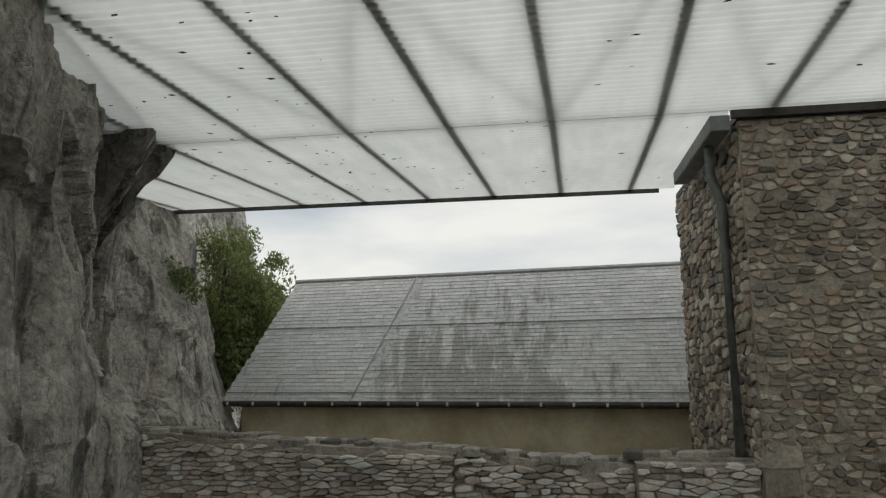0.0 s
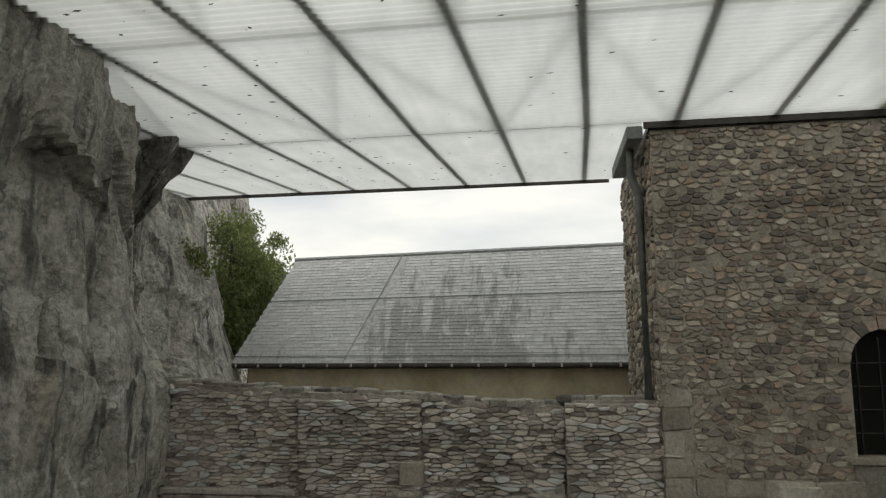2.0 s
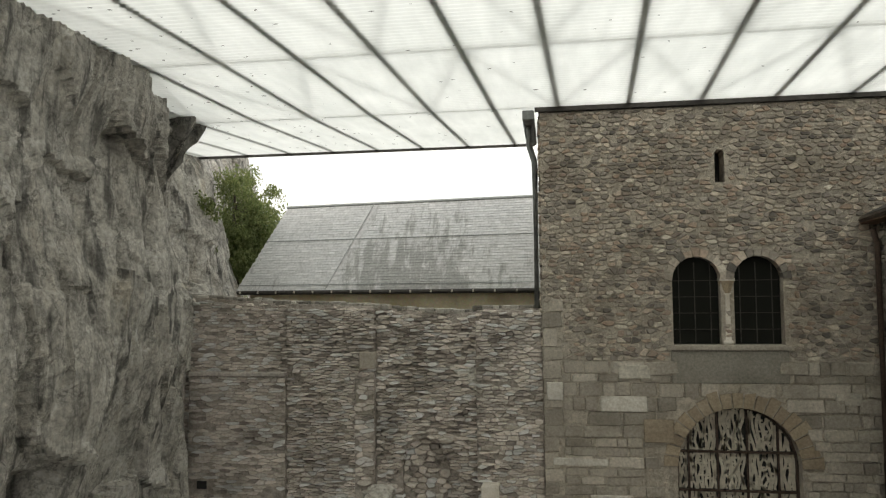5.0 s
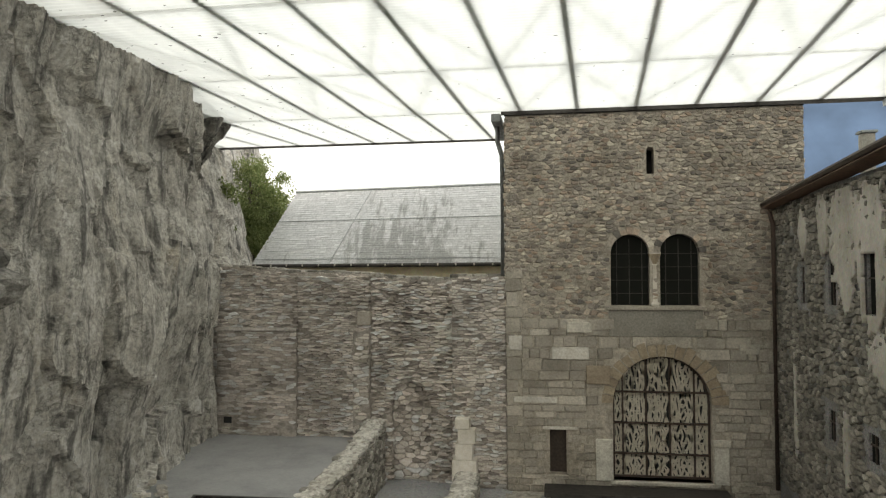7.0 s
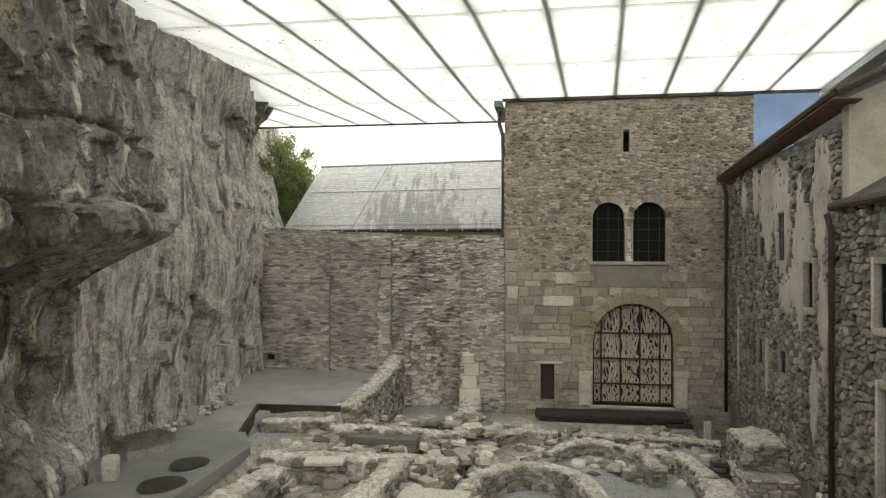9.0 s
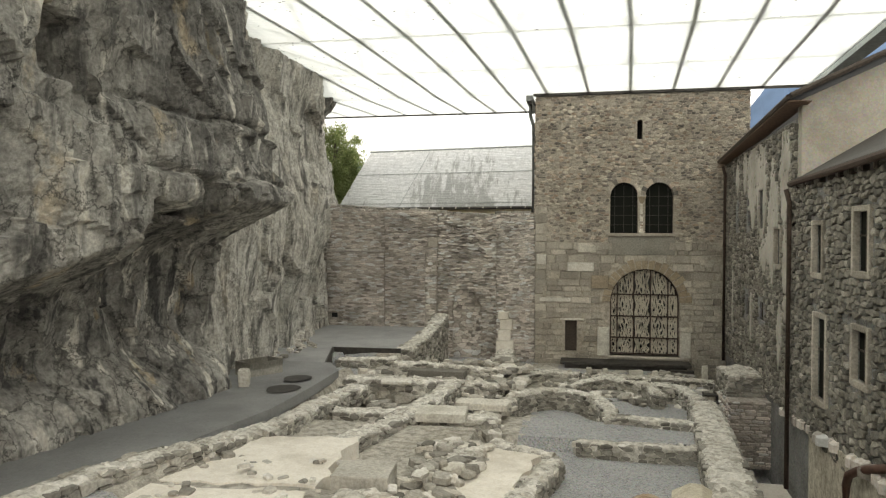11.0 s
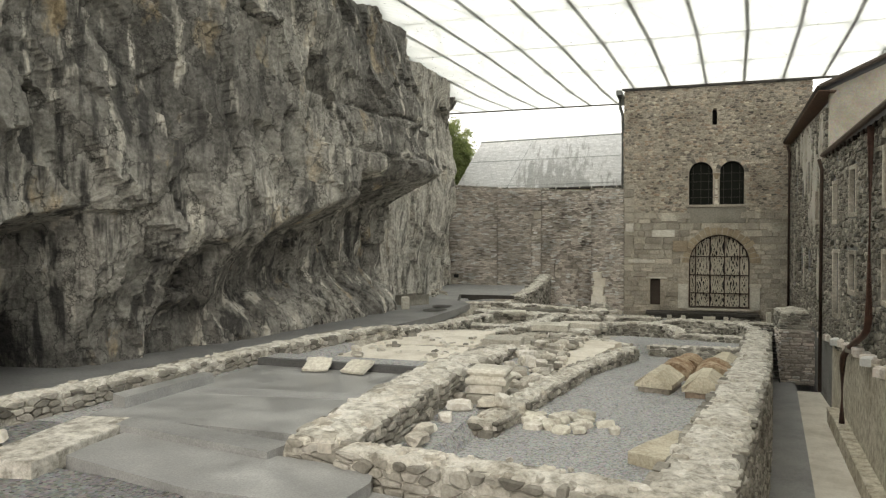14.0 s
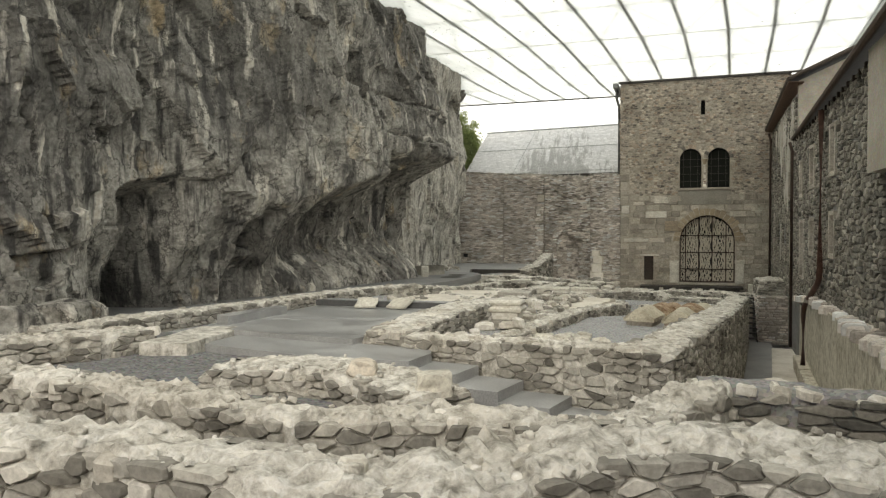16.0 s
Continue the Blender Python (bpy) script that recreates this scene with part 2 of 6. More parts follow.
def lime_material(name, a, c, rough_relief=1.0):
    """Crumbling lime mortar with grit and darker worn hollows."""
    m, nt, b = nodes_of(name)
    v = place(nt)
    grit = tex(nt, "ShaderNodeTexNoise", 22, v, Detail=8, Roughness=0.75)
    mid = tex(nt, "ShaderNodeTexNoise", 5, v, Detail=6, Roughness=0.65)
    big = tex(nt, "ShaderNodeTexNoise", 0.8, v, Detail=4)
    col = mixc(nt, ramp(nt, mid.outputs["Fac"], [(0.35, (0, 0, 0)), (0.62, (1, 1, 1))]), a, c)
    col = mixc(nt, 0.5, col, ramp(nt, grit.outputs["Fac"], [(0.32, (0.3, 0.3, 0.3)), (0.66, (0.9, 0.9, 0.9))]), "OVERLAY")
    col = mixc(nt, ramp(nt, big.outputs["Fac"], [(0.45, (0, 0, 0)), (0.65, (0.6, 0.6, 0.6))]), col, mixc(nt, 1.0, col, (0.68, 0.655, 0.61), "MULTIPLY"))
    nt.links.new(col, b.inputs["Base Color"])
    b.inputs["Roughness"].default_value = 0.95
    b.inputs["Specular IOR Level"].default_value = 0.2
    s = nt.nodes.new("ShaderNodeMath")
    s.operation = "MULTIPLY_ADD"
    s.inputs[1].default_value = 0.4
    nt.links.new(grit.outputs["Fac"], s.inputs[0])
    nt.links.new(mid.outputs["Fac"], s.inputs[2])
    bump(nt, b, s.outputs[0], rough_relief, 0.07)
    return m


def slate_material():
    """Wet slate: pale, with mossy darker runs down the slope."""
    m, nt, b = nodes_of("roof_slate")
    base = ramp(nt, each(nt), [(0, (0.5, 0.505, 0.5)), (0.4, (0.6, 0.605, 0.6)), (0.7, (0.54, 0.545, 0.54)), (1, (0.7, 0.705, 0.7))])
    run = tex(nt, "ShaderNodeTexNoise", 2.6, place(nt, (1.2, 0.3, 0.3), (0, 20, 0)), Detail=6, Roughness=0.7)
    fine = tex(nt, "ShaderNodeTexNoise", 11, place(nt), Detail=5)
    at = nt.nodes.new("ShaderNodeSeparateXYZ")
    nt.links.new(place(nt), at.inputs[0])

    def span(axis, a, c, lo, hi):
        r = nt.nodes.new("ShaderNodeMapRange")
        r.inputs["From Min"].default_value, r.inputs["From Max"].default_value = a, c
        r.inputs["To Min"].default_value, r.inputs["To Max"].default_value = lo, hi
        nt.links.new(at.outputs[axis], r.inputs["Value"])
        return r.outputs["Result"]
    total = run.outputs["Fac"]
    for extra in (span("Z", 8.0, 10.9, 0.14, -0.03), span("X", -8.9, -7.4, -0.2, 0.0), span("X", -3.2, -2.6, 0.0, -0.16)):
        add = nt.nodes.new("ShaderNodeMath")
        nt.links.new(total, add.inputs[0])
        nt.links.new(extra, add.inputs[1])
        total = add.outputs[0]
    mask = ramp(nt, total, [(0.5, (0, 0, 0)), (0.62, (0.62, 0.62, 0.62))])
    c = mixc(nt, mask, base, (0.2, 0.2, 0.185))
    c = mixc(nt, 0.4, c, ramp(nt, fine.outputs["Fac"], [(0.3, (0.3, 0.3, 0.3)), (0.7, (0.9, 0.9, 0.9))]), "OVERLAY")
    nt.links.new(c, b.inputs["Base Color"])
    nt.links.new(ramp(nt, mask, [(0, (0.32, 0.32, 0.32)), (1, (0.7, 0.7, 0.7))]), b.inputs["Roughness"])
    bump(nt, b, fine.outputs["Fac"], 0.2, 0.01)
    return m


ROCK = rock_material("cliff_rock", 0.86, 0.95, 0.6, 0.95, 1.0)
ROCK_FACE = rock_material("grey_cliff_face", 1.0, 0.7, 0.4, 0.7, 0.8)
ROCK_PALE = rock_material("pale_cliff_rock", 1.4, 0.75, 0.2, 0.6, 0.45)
SHEET = sheet_material()
STEEL = plain("galvanised_steel", (0.5, 0.51, 0.5), 0.6, 0.1, 0.2)
DARK_STEEL = plain("dark_steel", (0.06, 0.055, 0.05), 0.55, 0.5, 0.3)
IRON = plain("rusty_iron", (0.075, 0.05, 0.038), 0.75, 0.3, 0.4, 20)
RUST_PIPE = plain("rust_brown_pipe", (0.11, 0.055, 0.04), 0.6, 0.1, 0.3)
ZINC = plain("zinc_gutter", (0.36, 0.385, 0.375), 0.5, 0.4, 0.2)
MORTAR = lime_material("tower_mortar", (0.317, 0.286, 0.241), (0.488, 0.44, 0.374))
RUBBLE = stone_material("rubble_stone", [(0.125, 0.115, 0.103), (0.3, 0.268, 0.232), (0.425, 0.376, 0.314), (0.213, 0.193, 0.17), (0.587, 0.525, 0.444), (0.375, 0.287, 0.222), (0.175, 0.159, 0.144)], dirt=(0.6, 0.58, 0.56))
ASHLAR = stone_material("ashlar_stone", [(0.26, 0.235, 0.2), (0.34, 0.31, 0.265), (0.43, 0.392, 0.335), (0.3, 0.27, 0.23), (0.38, 0.345, 0.295), (0.5, 0.46, 0.4)], dirt=(0.5, 0.49, 0.47), dirt_scale=0.7)
PALE = stone_material("pale_limestone", [(0.5, 0.465, 0.4), (0.6, 0.56, 0.49)], relief=0.25)
GREY_RUBBLE = stone_material("grey_rubble", [(0.24, 0.212, 0.19), (0.54, 0.481, 0.429), (0.795, 0.703, 0.626), (0.399, 0.353, 0.315), (0.85, 0.85, 0.839)], dirt=(0.45, 0.45, 0.44))
WING_RUBBLE = stone_material("wing_rubble", [(0.105, 0.0998, 0.0893), (0.2, 0.187, 0.163), (0.284, 0.263, 0.226), (0.158, 0.147, 0.128), (0.378, 0.352, 0.304)], dirt=(0.55, 0.54, 0.52))
WING_MORTAR = ground_material("wing_mortar", (0.19, 0.176, 0.152), (0.285, 0.266, 0.233), 24, patch=(0.6, 0.58, 0.56))
GREY_MORTAR = lime_material("grey_mortar", (0.26, 0.235, 0.21), (0.46, 0.415, 0.373))
RUIN_STONE = stone_material("ruin_stone", [(0.12, 0.112, 0.098), (0.27, 0.255, 0.225), (0.4, 0.38, 0.338), (0.18, 0.17, 0.15), (0.5, 0.475, 0.43)], dirt=(0.55, 0.53, 0.5))
OCHRE = stone_material("ochre_sandstone", [(0.3, 0.24, 0.17), (0.36, 0.3, 0.22), (0.26, 0.21, 0.155), (0.4, 0.34, 0.26)], dirt=(0.65, 0.62, 0.6))
# lime-pale stone; light from above is partly put into this colour
CAP_STONE = stone_material("limed_toplit_stone", [(0.34, 0.315, 0.275), (0.54, 0.505, 0.45), (0.68, 0.64, 0.575), (0.45, 0.42, 0.37)], dirt=(0.68, 0.66, 0.62), dirt_scale=1.6, relief=0.8)
LIME = lime_material("lime_mortar", (0.3, 0.282, 0.248), (0.79, 0.755, 0.685), 1.0)
GRAVEL = ground_material("grey_gravel", (0.216, 0.219, 0.216), (0.378, 0.378, 0.371), 30, relief=1.0, patch=(0.86, 0.86, 0.86), speck_mix=0.95)
EARTH = lime_material("stony_earth", (0.24, 0.222, 0.192), (0.52, 0.488, 0.43), 1.0)
SAND = lime_material("pale_sand", (0.682, 0.626, 0.541), (0.792, 0.738, 0.651), 0.25)
def wet_slab():
    """Smooth concrete with damp, shinier patches."""
    m, nt, b = nodes_of("dark_concrete")
    v = place(nt)
    damp = tex(nt, "ShaderNodeTexNoise", 0.9, v, Detail=6, Roughness=0.65)
    fine = tex(nt, "ShaderNodeTexNoise", 35, v, Detail=5)
    c = ramp(nt, damp.outputs["Fac"], [(0.33, (0.22, 0.221, 0.22)), (0.5, (0.3, 0.301, 0.299)), (0.7, (0.4, 0.4, 0.395))])
    c = mixc(nt, 0.35, c, ramp(nt, fine.outputs["Fac"], [(0.3, (0.3, 0.3, 0.3)), (0.7, (0.8, 0.8, 0.8))]), "OVERLAY")
    nt.links.new(c, b.inputs["Base Color"])
    nt.links.new(ramp(nt, damp.outputs["Fac"], [(0.4, (0.28, 0.28, 0.28)), (0.6, (0.5, 0.5, 0.5))]), b.inputs["Roughness"])
    bump(nt, b, fine.outputs["Fac"], 0.1, 0.01)
    return m


SLAB = wet_slab()
CONCRETE = ground_material("grey_concrete_floor", (0.299, 0.299, 0.292), (0.404, 0.4, 0.389), 40, rough=0.7, relief=0.15, patch=(0.72, 0.72, 0.72), speck_mix=0.25)
# darker, smoother version of the platform's concrete
PATH_DARK = ground_material("dark_path_concrete", (0.18, 0.18, 0.178), (0.28, 0.28, 0.275), 40, rough=0.5, relief=0.15, patch=(0.65, 0.65, 0.66), speck_mix=0.25)
KERB = ground_material("dark_kerb_concrete", (0.07, 0.07, 0.07), (0.11, 0.11, 0.108), 40, rough=0.6, relief=0.15, patch=(0.8, 0.8, 0.8), speck_mix=0.25)
STAINED = lime_material("stained_plaster", (0.34, 0.305, 0.245), (0.66, 0.605, 0.5), 0.5)
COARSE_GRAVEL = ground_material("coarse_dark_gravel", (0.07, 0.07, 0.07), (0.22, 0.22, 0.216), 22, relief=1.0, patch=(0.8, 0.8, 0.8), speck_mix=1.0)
PLASTER = ground_material("beige_plaster", (0.4, 0.365, 0.3), (0.48, 0.44, 0.37), 20, relief=0.2, patch=(0.75, 0.72, 0.68), speck_mix=0.2, colour=0.85)
YELLOW = ground_material("yellowed_render", (0.634, 0.546, 0.359), (0.793, 0.702, 0.493), 12, relief=0.2, patch=(0.62, 0.58, 0.5), speck_mix=0.2, colour=0.85)
SLATE = slate_material()
ROOF_DARK = plain("dark_roof_tile", (0.06, 0.055, 0.05), 0.8, 0, 0.35, 10)
BROWN_WOOD = plain("red_brown_wood", (0.13, 0.075, 0.05), 0.7, 0, 0.35, 12)
WOOD = plain("dark_wood", (0.06, 0.045, 0.035), 0.75, 0, 0.35, 12)
TERRACOTTA = lime_material("brown_tile_and_mortar", (0.19, 0.105, 0.06), (0.44, 0.35, 0.25), 0.6)
# near-black colour painted in for the shade inside openings
PAINTED_DARK = plain("painted_dark_interior", (0.02, 0.019, 0.018), 0.9, 0, 0.2)
LEAF = stone_material("leaves", [(0.1, 0.14, 0.05), (0.16, 0.2, 0.075), (0.24, 0.26, 0.11), (0.12, 0.165, 0.06)], rough=0.6, relief=0.05)
leaf_tree = LEAF.node_tree
leaf_thru = leaf_tree.nodes.new("ShaderNodeBsdfTranslucent")
leaf_thru.inputs["Color"].default_value = (0.2, 0.24, 0.08, 1)
leaf_mix = leaf_tree.nodes.new("ShaderNodeMixShader")
leaf_mix.inputs["Fac"].default_value = 0.28
leaf_tree.links.new(leaf_tree.nodes["Principled BSDF"].outputs[0], leaf_mix.inputs[1])
leaf_tree.links.new(leaf_thru.outputs[0], leaf_mix.inputs[2])
leaf_tree.links.new(leaf_mix.outputs[0], leaf_tree.nodes["Material Output"].inputs["Surface"])
BARK = plain("bark", (0.1, 0.08, 0.06), 0.9, 0, 0.4, 12)
MOUNT = plain("far_mountain", (0.085, 0.135, 0.22), 0.95, 0, 0.25, 0.01)


def glass_material():
    m, nt, b = nodes_of("dark_leaded_glass")
    b.inputs["Base Color"].default_value = (0.018, 0.019, 0.016, 1)
    b.inputs["Roughness"].default_value = 0.3
    b.inputs["Specular IOR Level"].default_value = 0.05
    b.inputs["IOR"].default_value = 1.15
    n = tex(nt, "ShaderNodeTexNoise", 7, place(nt), Detail=3)
    bump(nt, b, n.outputs["Fac"], 0.15, 0.02)
    return m


GLASS = glass_material()


# ---- stone laying ----
def stone_verts(seed, cut=(0.08, 0.26)):
    r = random.Random(seed)
    ring = []
    for cx, cz in ((-1, -1), (1, -1), (1, 1), (-1, 1)):
        a, c = r.uniform(*cut), r.uniform(*cut)
        p, q = (cx * 0.5, cz * (0.5 - a)), (cx * (0.5 - c), cz * 0.5)
        ring += [q, p] if cx * cz > 0 and cz < 0 or (cx > 0 and cz > 0 and False) else [p, q]
    ring.sort(key=lambda p: math.atan2(p[1], p[0]))
    ring = [(x + r.uniform(-0.03, 0.03), z + r.uniform(-0.03, 0.03)) for x, z in ring]
    v = [(x, 0.5, z) for x, z in ring]
    v += [(x, -0.3 + r.uniform(-0.05, 0.05), z) for x, z in ring]
    s = r.uniform(0.72, 0.84) if cut[1] > 0.1 else r.uniform(0.9, 0.95)
    dx, dz = r.uniform(-0.05, 0.05), r.uniform(-0.05, 0.05)
    v += [(x * s + dx, -0.5 + r.uniform(-0.06, 0.06), z * s + dz) for x, z in ring]
    f = []
    for a, b in ((0, 8), (8, 16)):
        for k in range(8):
            f.append((a + k, a + (k + 1) % 8, b + (k + 1) % 8, b + k))
    f.append(tuple(range(16, 24)))
    return np.array(v), f


STONES = [stone_verts(s) for s in range(10)] + [stone_verts(s, (0.015, 0.06)) for s in range(10, 20)]
stone_cache = {}


def stone_mesh(name, i, material):
    key = (name, i, material.name)
    if key not in stone_cache:
        v, f = STONES[i]
        me = bpy.data.meshes.new(name)
        me.from_pydata([tuple(p) for p in v], [], f)
        me.materials.append(material)
        stone_cache[key] = me
    return stone_cache[key]


def lay(parent, items, name, material, limit=0, stuff_name="small_stones", squared=False):
    """items: (matrix, size) with the stone's face towards the matrix's -y. The first `limit` become pieces of their own."""
    allv, allf, n = [], [], 0
    for k, (m, size) in enumerate(items):
        i = rng.randrange(10) + (10 if squared else 0)
        mm = m @ Matrix.Diagonal((*size, 1))
        if k < limit:
            ob = new(name, stone_mesh(name, i, material))
            ob.parent = parent
            ob.matrix_basis = mm
        else:
            v, f = STONES[i]
            a = np.array(mm)
            allv.append(v @ a[:3, :3].T + a[:3, 3])
            allf += [tuple(q + n for q in g) for g in f]
            n += len(v)
    if allv:
        me = bpy.data.meshes.new(stuff_name)
        me.from_pydata(np.concatenate(allv).tolist(), [], allf)
        me.materials.append(material)
        ob = new(stuff_name, me)
        ob.parent = parent
        tagged(ob, kind="stuff")


def courses(u0, u1, v0, v1, h, l, skip=None, gap=0.015, wild=0.0):
    """Stones in rough courses over a rectangle: u, v of the middle, length, height."""
    out = []
    v = v0
    while v < v1 - 0.03:
        hh = min(rng.uniform(*h), v1 - v)
        u = u0 + rng.uniform(-0.5, 0) * l[0]
        while u < u1:
            ll = rng.uniform(*l)
            a, b = max(u, u0), min(u + ll, u1)
            if b - a > 0.06:
                uc, vc = (a + b) / 2, v + hh / 2
                if not (skip and skip(uc, vc, (b - a) / 2, hh / 2)) and rng.random() > wild * 0.3:
                    k = rng.uniform(1 - wild, 1)
                    out.append((uc, vc + rng.uniform(-1, 1) * wild * hh * 0.45, (b - a) * rng.uniform(1 - wild * 0.6, 1) - gap, hh * k - gap))
            u += ll
        v += hh
    return out


def on_face(origin, along, items, depth, out=0.03, lean=0.0):
    """Matrices for stones on an upright face that starts at origin and runs along a plan direction; its outside is to the right of it."""
    ax = Vector((along[0], along[1], 0)).normalized()
    ay = Vector((-ax.y, ax.x, 0))
    res = []
    for u, v, l, h in items:
        o = rng.uniform(0, out)
        p = Vector(origin) + ax * u + Vector((0, 0, v)) + ay * (depth / 2 - o)
        m = Matrix.Translation(p) @ Matrix((ax, ay, (0, 0, 1))).transposed().to_4x4() @ pose(0, 0, 0, rng.uniform(-lean, lean) + rng.uniform(-3, 3), rng.uniform(-3, 3) + rng.uniform(-lean, lean), rng.uniform(-4, 4))
        res.append((m, (l, depth, h)))
    return res


def clipped(poly, px, py, nx, ny):
    """The part of a convex polygon on the far side of n from the line through p."""
    out = []
    n = len(poly)
    for i in range(n):
        a, b = poly[i], poly[(i + 1) % n]
        da, db = (a[0] - px) * nx + (a[1] - py) * ny, (b[0] - px) * nx + (b[1] - py) * ny
        if da <= 0:
            out.append(a)
        if (da < 0 < db) or (db < 0 < da):
            t = da / (da - db)
            out.append((a[0] + (b[0] - a[0]) * t, a[1] + (b[1] - a[1]) * t))
    return out


def rubble(u0, u1, v0, v1, du, dv, skip=None, gap=0.02, drop=0.15, lose=0.06, jitter=0.42):
    """Uncoursed masonry: outlines of stones of about du x dv that fill a rectangle, with worn corners."""
    k = du / dv
    rows, cols = max(1, round((v1 - v0) / dv)), max(1, round((u1 - u0) / du))
    pts = {}
    for j in range(-1, rows + 1):
        for i in range(-1, cols + 1):
            if rng.random() > drop:
                pts[(i, j)] = (u0 + (i + 0.5 + 0.5 * (j % 2) + rng.uniform(-jitter, jitter)) * (u1 - u0) / cols, (v0 + (j + 0.5 + rng.uniform(-jitter, jitter) * 0.8) * (v1 - v0) / rows) * k)
    out = []
    for (i, j), (x, y) in pts.items():
        if rng.random() < lose or not (u0 < x < u1 and v0 * k < y < v1 * k):
            continue
        poly = [(max(u0, x - 2 * du), max(v0 * k, y - 2 * du)), (min(u1, x + 2 * du), max(v0 * k, y - 2 * du)), (min(u1, x + 2 * du), min(v1 * k, y + 2 * du)), (max(u0, x - 2 * du), min(v1 * k, y + 2 * du))]
        for dj in (-2, -1, 0, 1, 2):
            for di in (-2, -1, 0, 1, 2):
                q = pts.get((i + di, j + dj))
                if q and (di or dj):
                    poly = clipped(poly, (x + q[0]) / 2, (y + q[1]) / 2, q[0] - x, q[1] - y)
        if len(poly) < 3:
            continue
        poly = [(a, b / k) for a, b in poly]
        cx, cy = sum(p[0] for p in poly) / len(poly), sum(p[1] for p in poly) / len(poly)
        w, h = max(p[0] for p in poly) - min(p[0] for p in poly), max(p[1] for p in poly) - min(p[1] for p in poly)
        if w < 0.05 or h < 0.035 or skip and skip(cx, cy, w / 2, h / 2):
            continue
        sx, sy = max(0.35, 1 - gap * rng.uniform(0.6, 1.6) / w), max(0.35, 1 - gap * rng.uniform(0.6, 1.6) / h)
        poly = [(cx + (a - cx) * sx, cy + (b - cy) * sy) for a, b in poly]
        worn = []
        for a, b in zip(poly, poly[1:] + poly[:1]):
            for t in (0.17, 0.83):
                worn.append((a[0] + (b[0] - a[0]) * t, a[1] + (b[1] - a[1]) * t))
        out.append(worn)
    return out


def shaped(origin, along, outlines, depth=0.14, out=0.03):
    """Stones (points, faces) for outlines on an upright face; its outside is to the right of `along`."""
    ax = Vector((along[0], along[1], 0)).normalized()
    ay = Vector((-ax.y, ax.x, 0))
    o = Vector(origin)
    res = []
    for loop in outlines:
        n = len(loop)
        cx, cy = sum(p[0] for p in loop) / n, sum(p[1] for p in loop) / n
        proud = rng.uniform(0, out)
        tu, tv = rng.uniform(-0.08, 0.08), rng.uniform(-0.08, 0.08)
        v = []
        for shrink, d in ((1.0, depth), (1.0, 0.012 - proud), (rng.uniform(0.74, 0.88), -0.012 - proud)):
            for a, b in loop:
                e = d + (tu * (a - cx) + tv * (b - cy) + rng.uniform(-0.005, 0.005) if d < depth else 0)
                v.append(tuple(o + ax * (cx + (a - cx) * shrink) + Vector((0, 0, cy + (b - cy) * shrink)) + ay * e))
        f = [(r * n + i, r * n + (i + 1) % n, (r + 1) * n + (i + 1) % n, (r + 1) * n + i) for r in (0, 1) for i in range(n)]
        f.append(tuple(range(2 * n, 3 * n)))
        res.append((v, f))
    return res


def set_stones(parent, stones, name, material, limit=0, stuff_name="small_stones"):
    """The first `limit` stones become pieces of their own, the rest are joined."""
    allv, allf = [], []
    for k, (v, f) in enumerate(stones):
        if k < limit:
            me = bpy.data.meshes.new(name)
            me.from_pydata(v, [], f)
            me.materials.append(material)
            new(name, me).parent = parent
        else:
            n = len(allv)
            allv += v
            allf += [tuple(q + n for q in g) for g in f]
    if allv:
        me = bpy.data.meshes.new(stuff_name)
        me.from_pydata(allv, [], allf)
        me.materials.append(material)
        ob = new(stuff_name, me)
        ob.parent = parent
        tagged(ob, kind="stuff")


# ---- ground ----
WALL_LINE = ((2.75, -36.0), (6.35, -9.5))  # plan line of the long retaining wall's inner edge


def line_x(y, pts=WALL_LINE):
    (xa, ya), (xb, yb) = pts
    return xa + (xb - xa) * (y - ya) / (yb - ya)


def smooth(a, b, t):
    k = np.clip((t - a) / (b - a), 0, 1)
    return k * k * (3 - 2 * k)


def ground_height(x, y):
    """Levels of the dig: high by the near walls, low round the apse, flat yards between."""
    z = 0.95 + 0.0 * x
    z = np.where(y > -22.5, 0.62, z)
    z = np.where((y > -16.5) & (x > -5), 0.05 + 0.018 * (-9 - y), z)
    z = np.where((y > -13) & (x > -0.8), -0.45, z)
    z = np.where((y > -4.0) & (x > -5), -0.5, z)
    z = np.where((x > -0.3) & (y < -15.4) & (y > -34.2), 0.69 - 0.87 * np.clip((y + 24.5) / 8.5, 0, 1), z)
    z = np.where((x < -5.8) & (y > -37), 1.15 - 0.28 * smooth(-22, -4, y), z)
    z = np.where((x < -5.0) & (y > -7.5), 0.86, z)
    z = np.where((x > -7.5) & (x < -4.8) & (y > -10.7) & (y < -6.8), 0.42, z)
    z = np.where((y < -34.5) & (x > -0.4), 0.25, z)
    z = np.where((y < -35.3) & (x <= -0.5), 1.12, z)
    z = np.where(y < -39.0, 1.0, z)
    z = np.where(y < -43.5, 1.45, z)
    return z


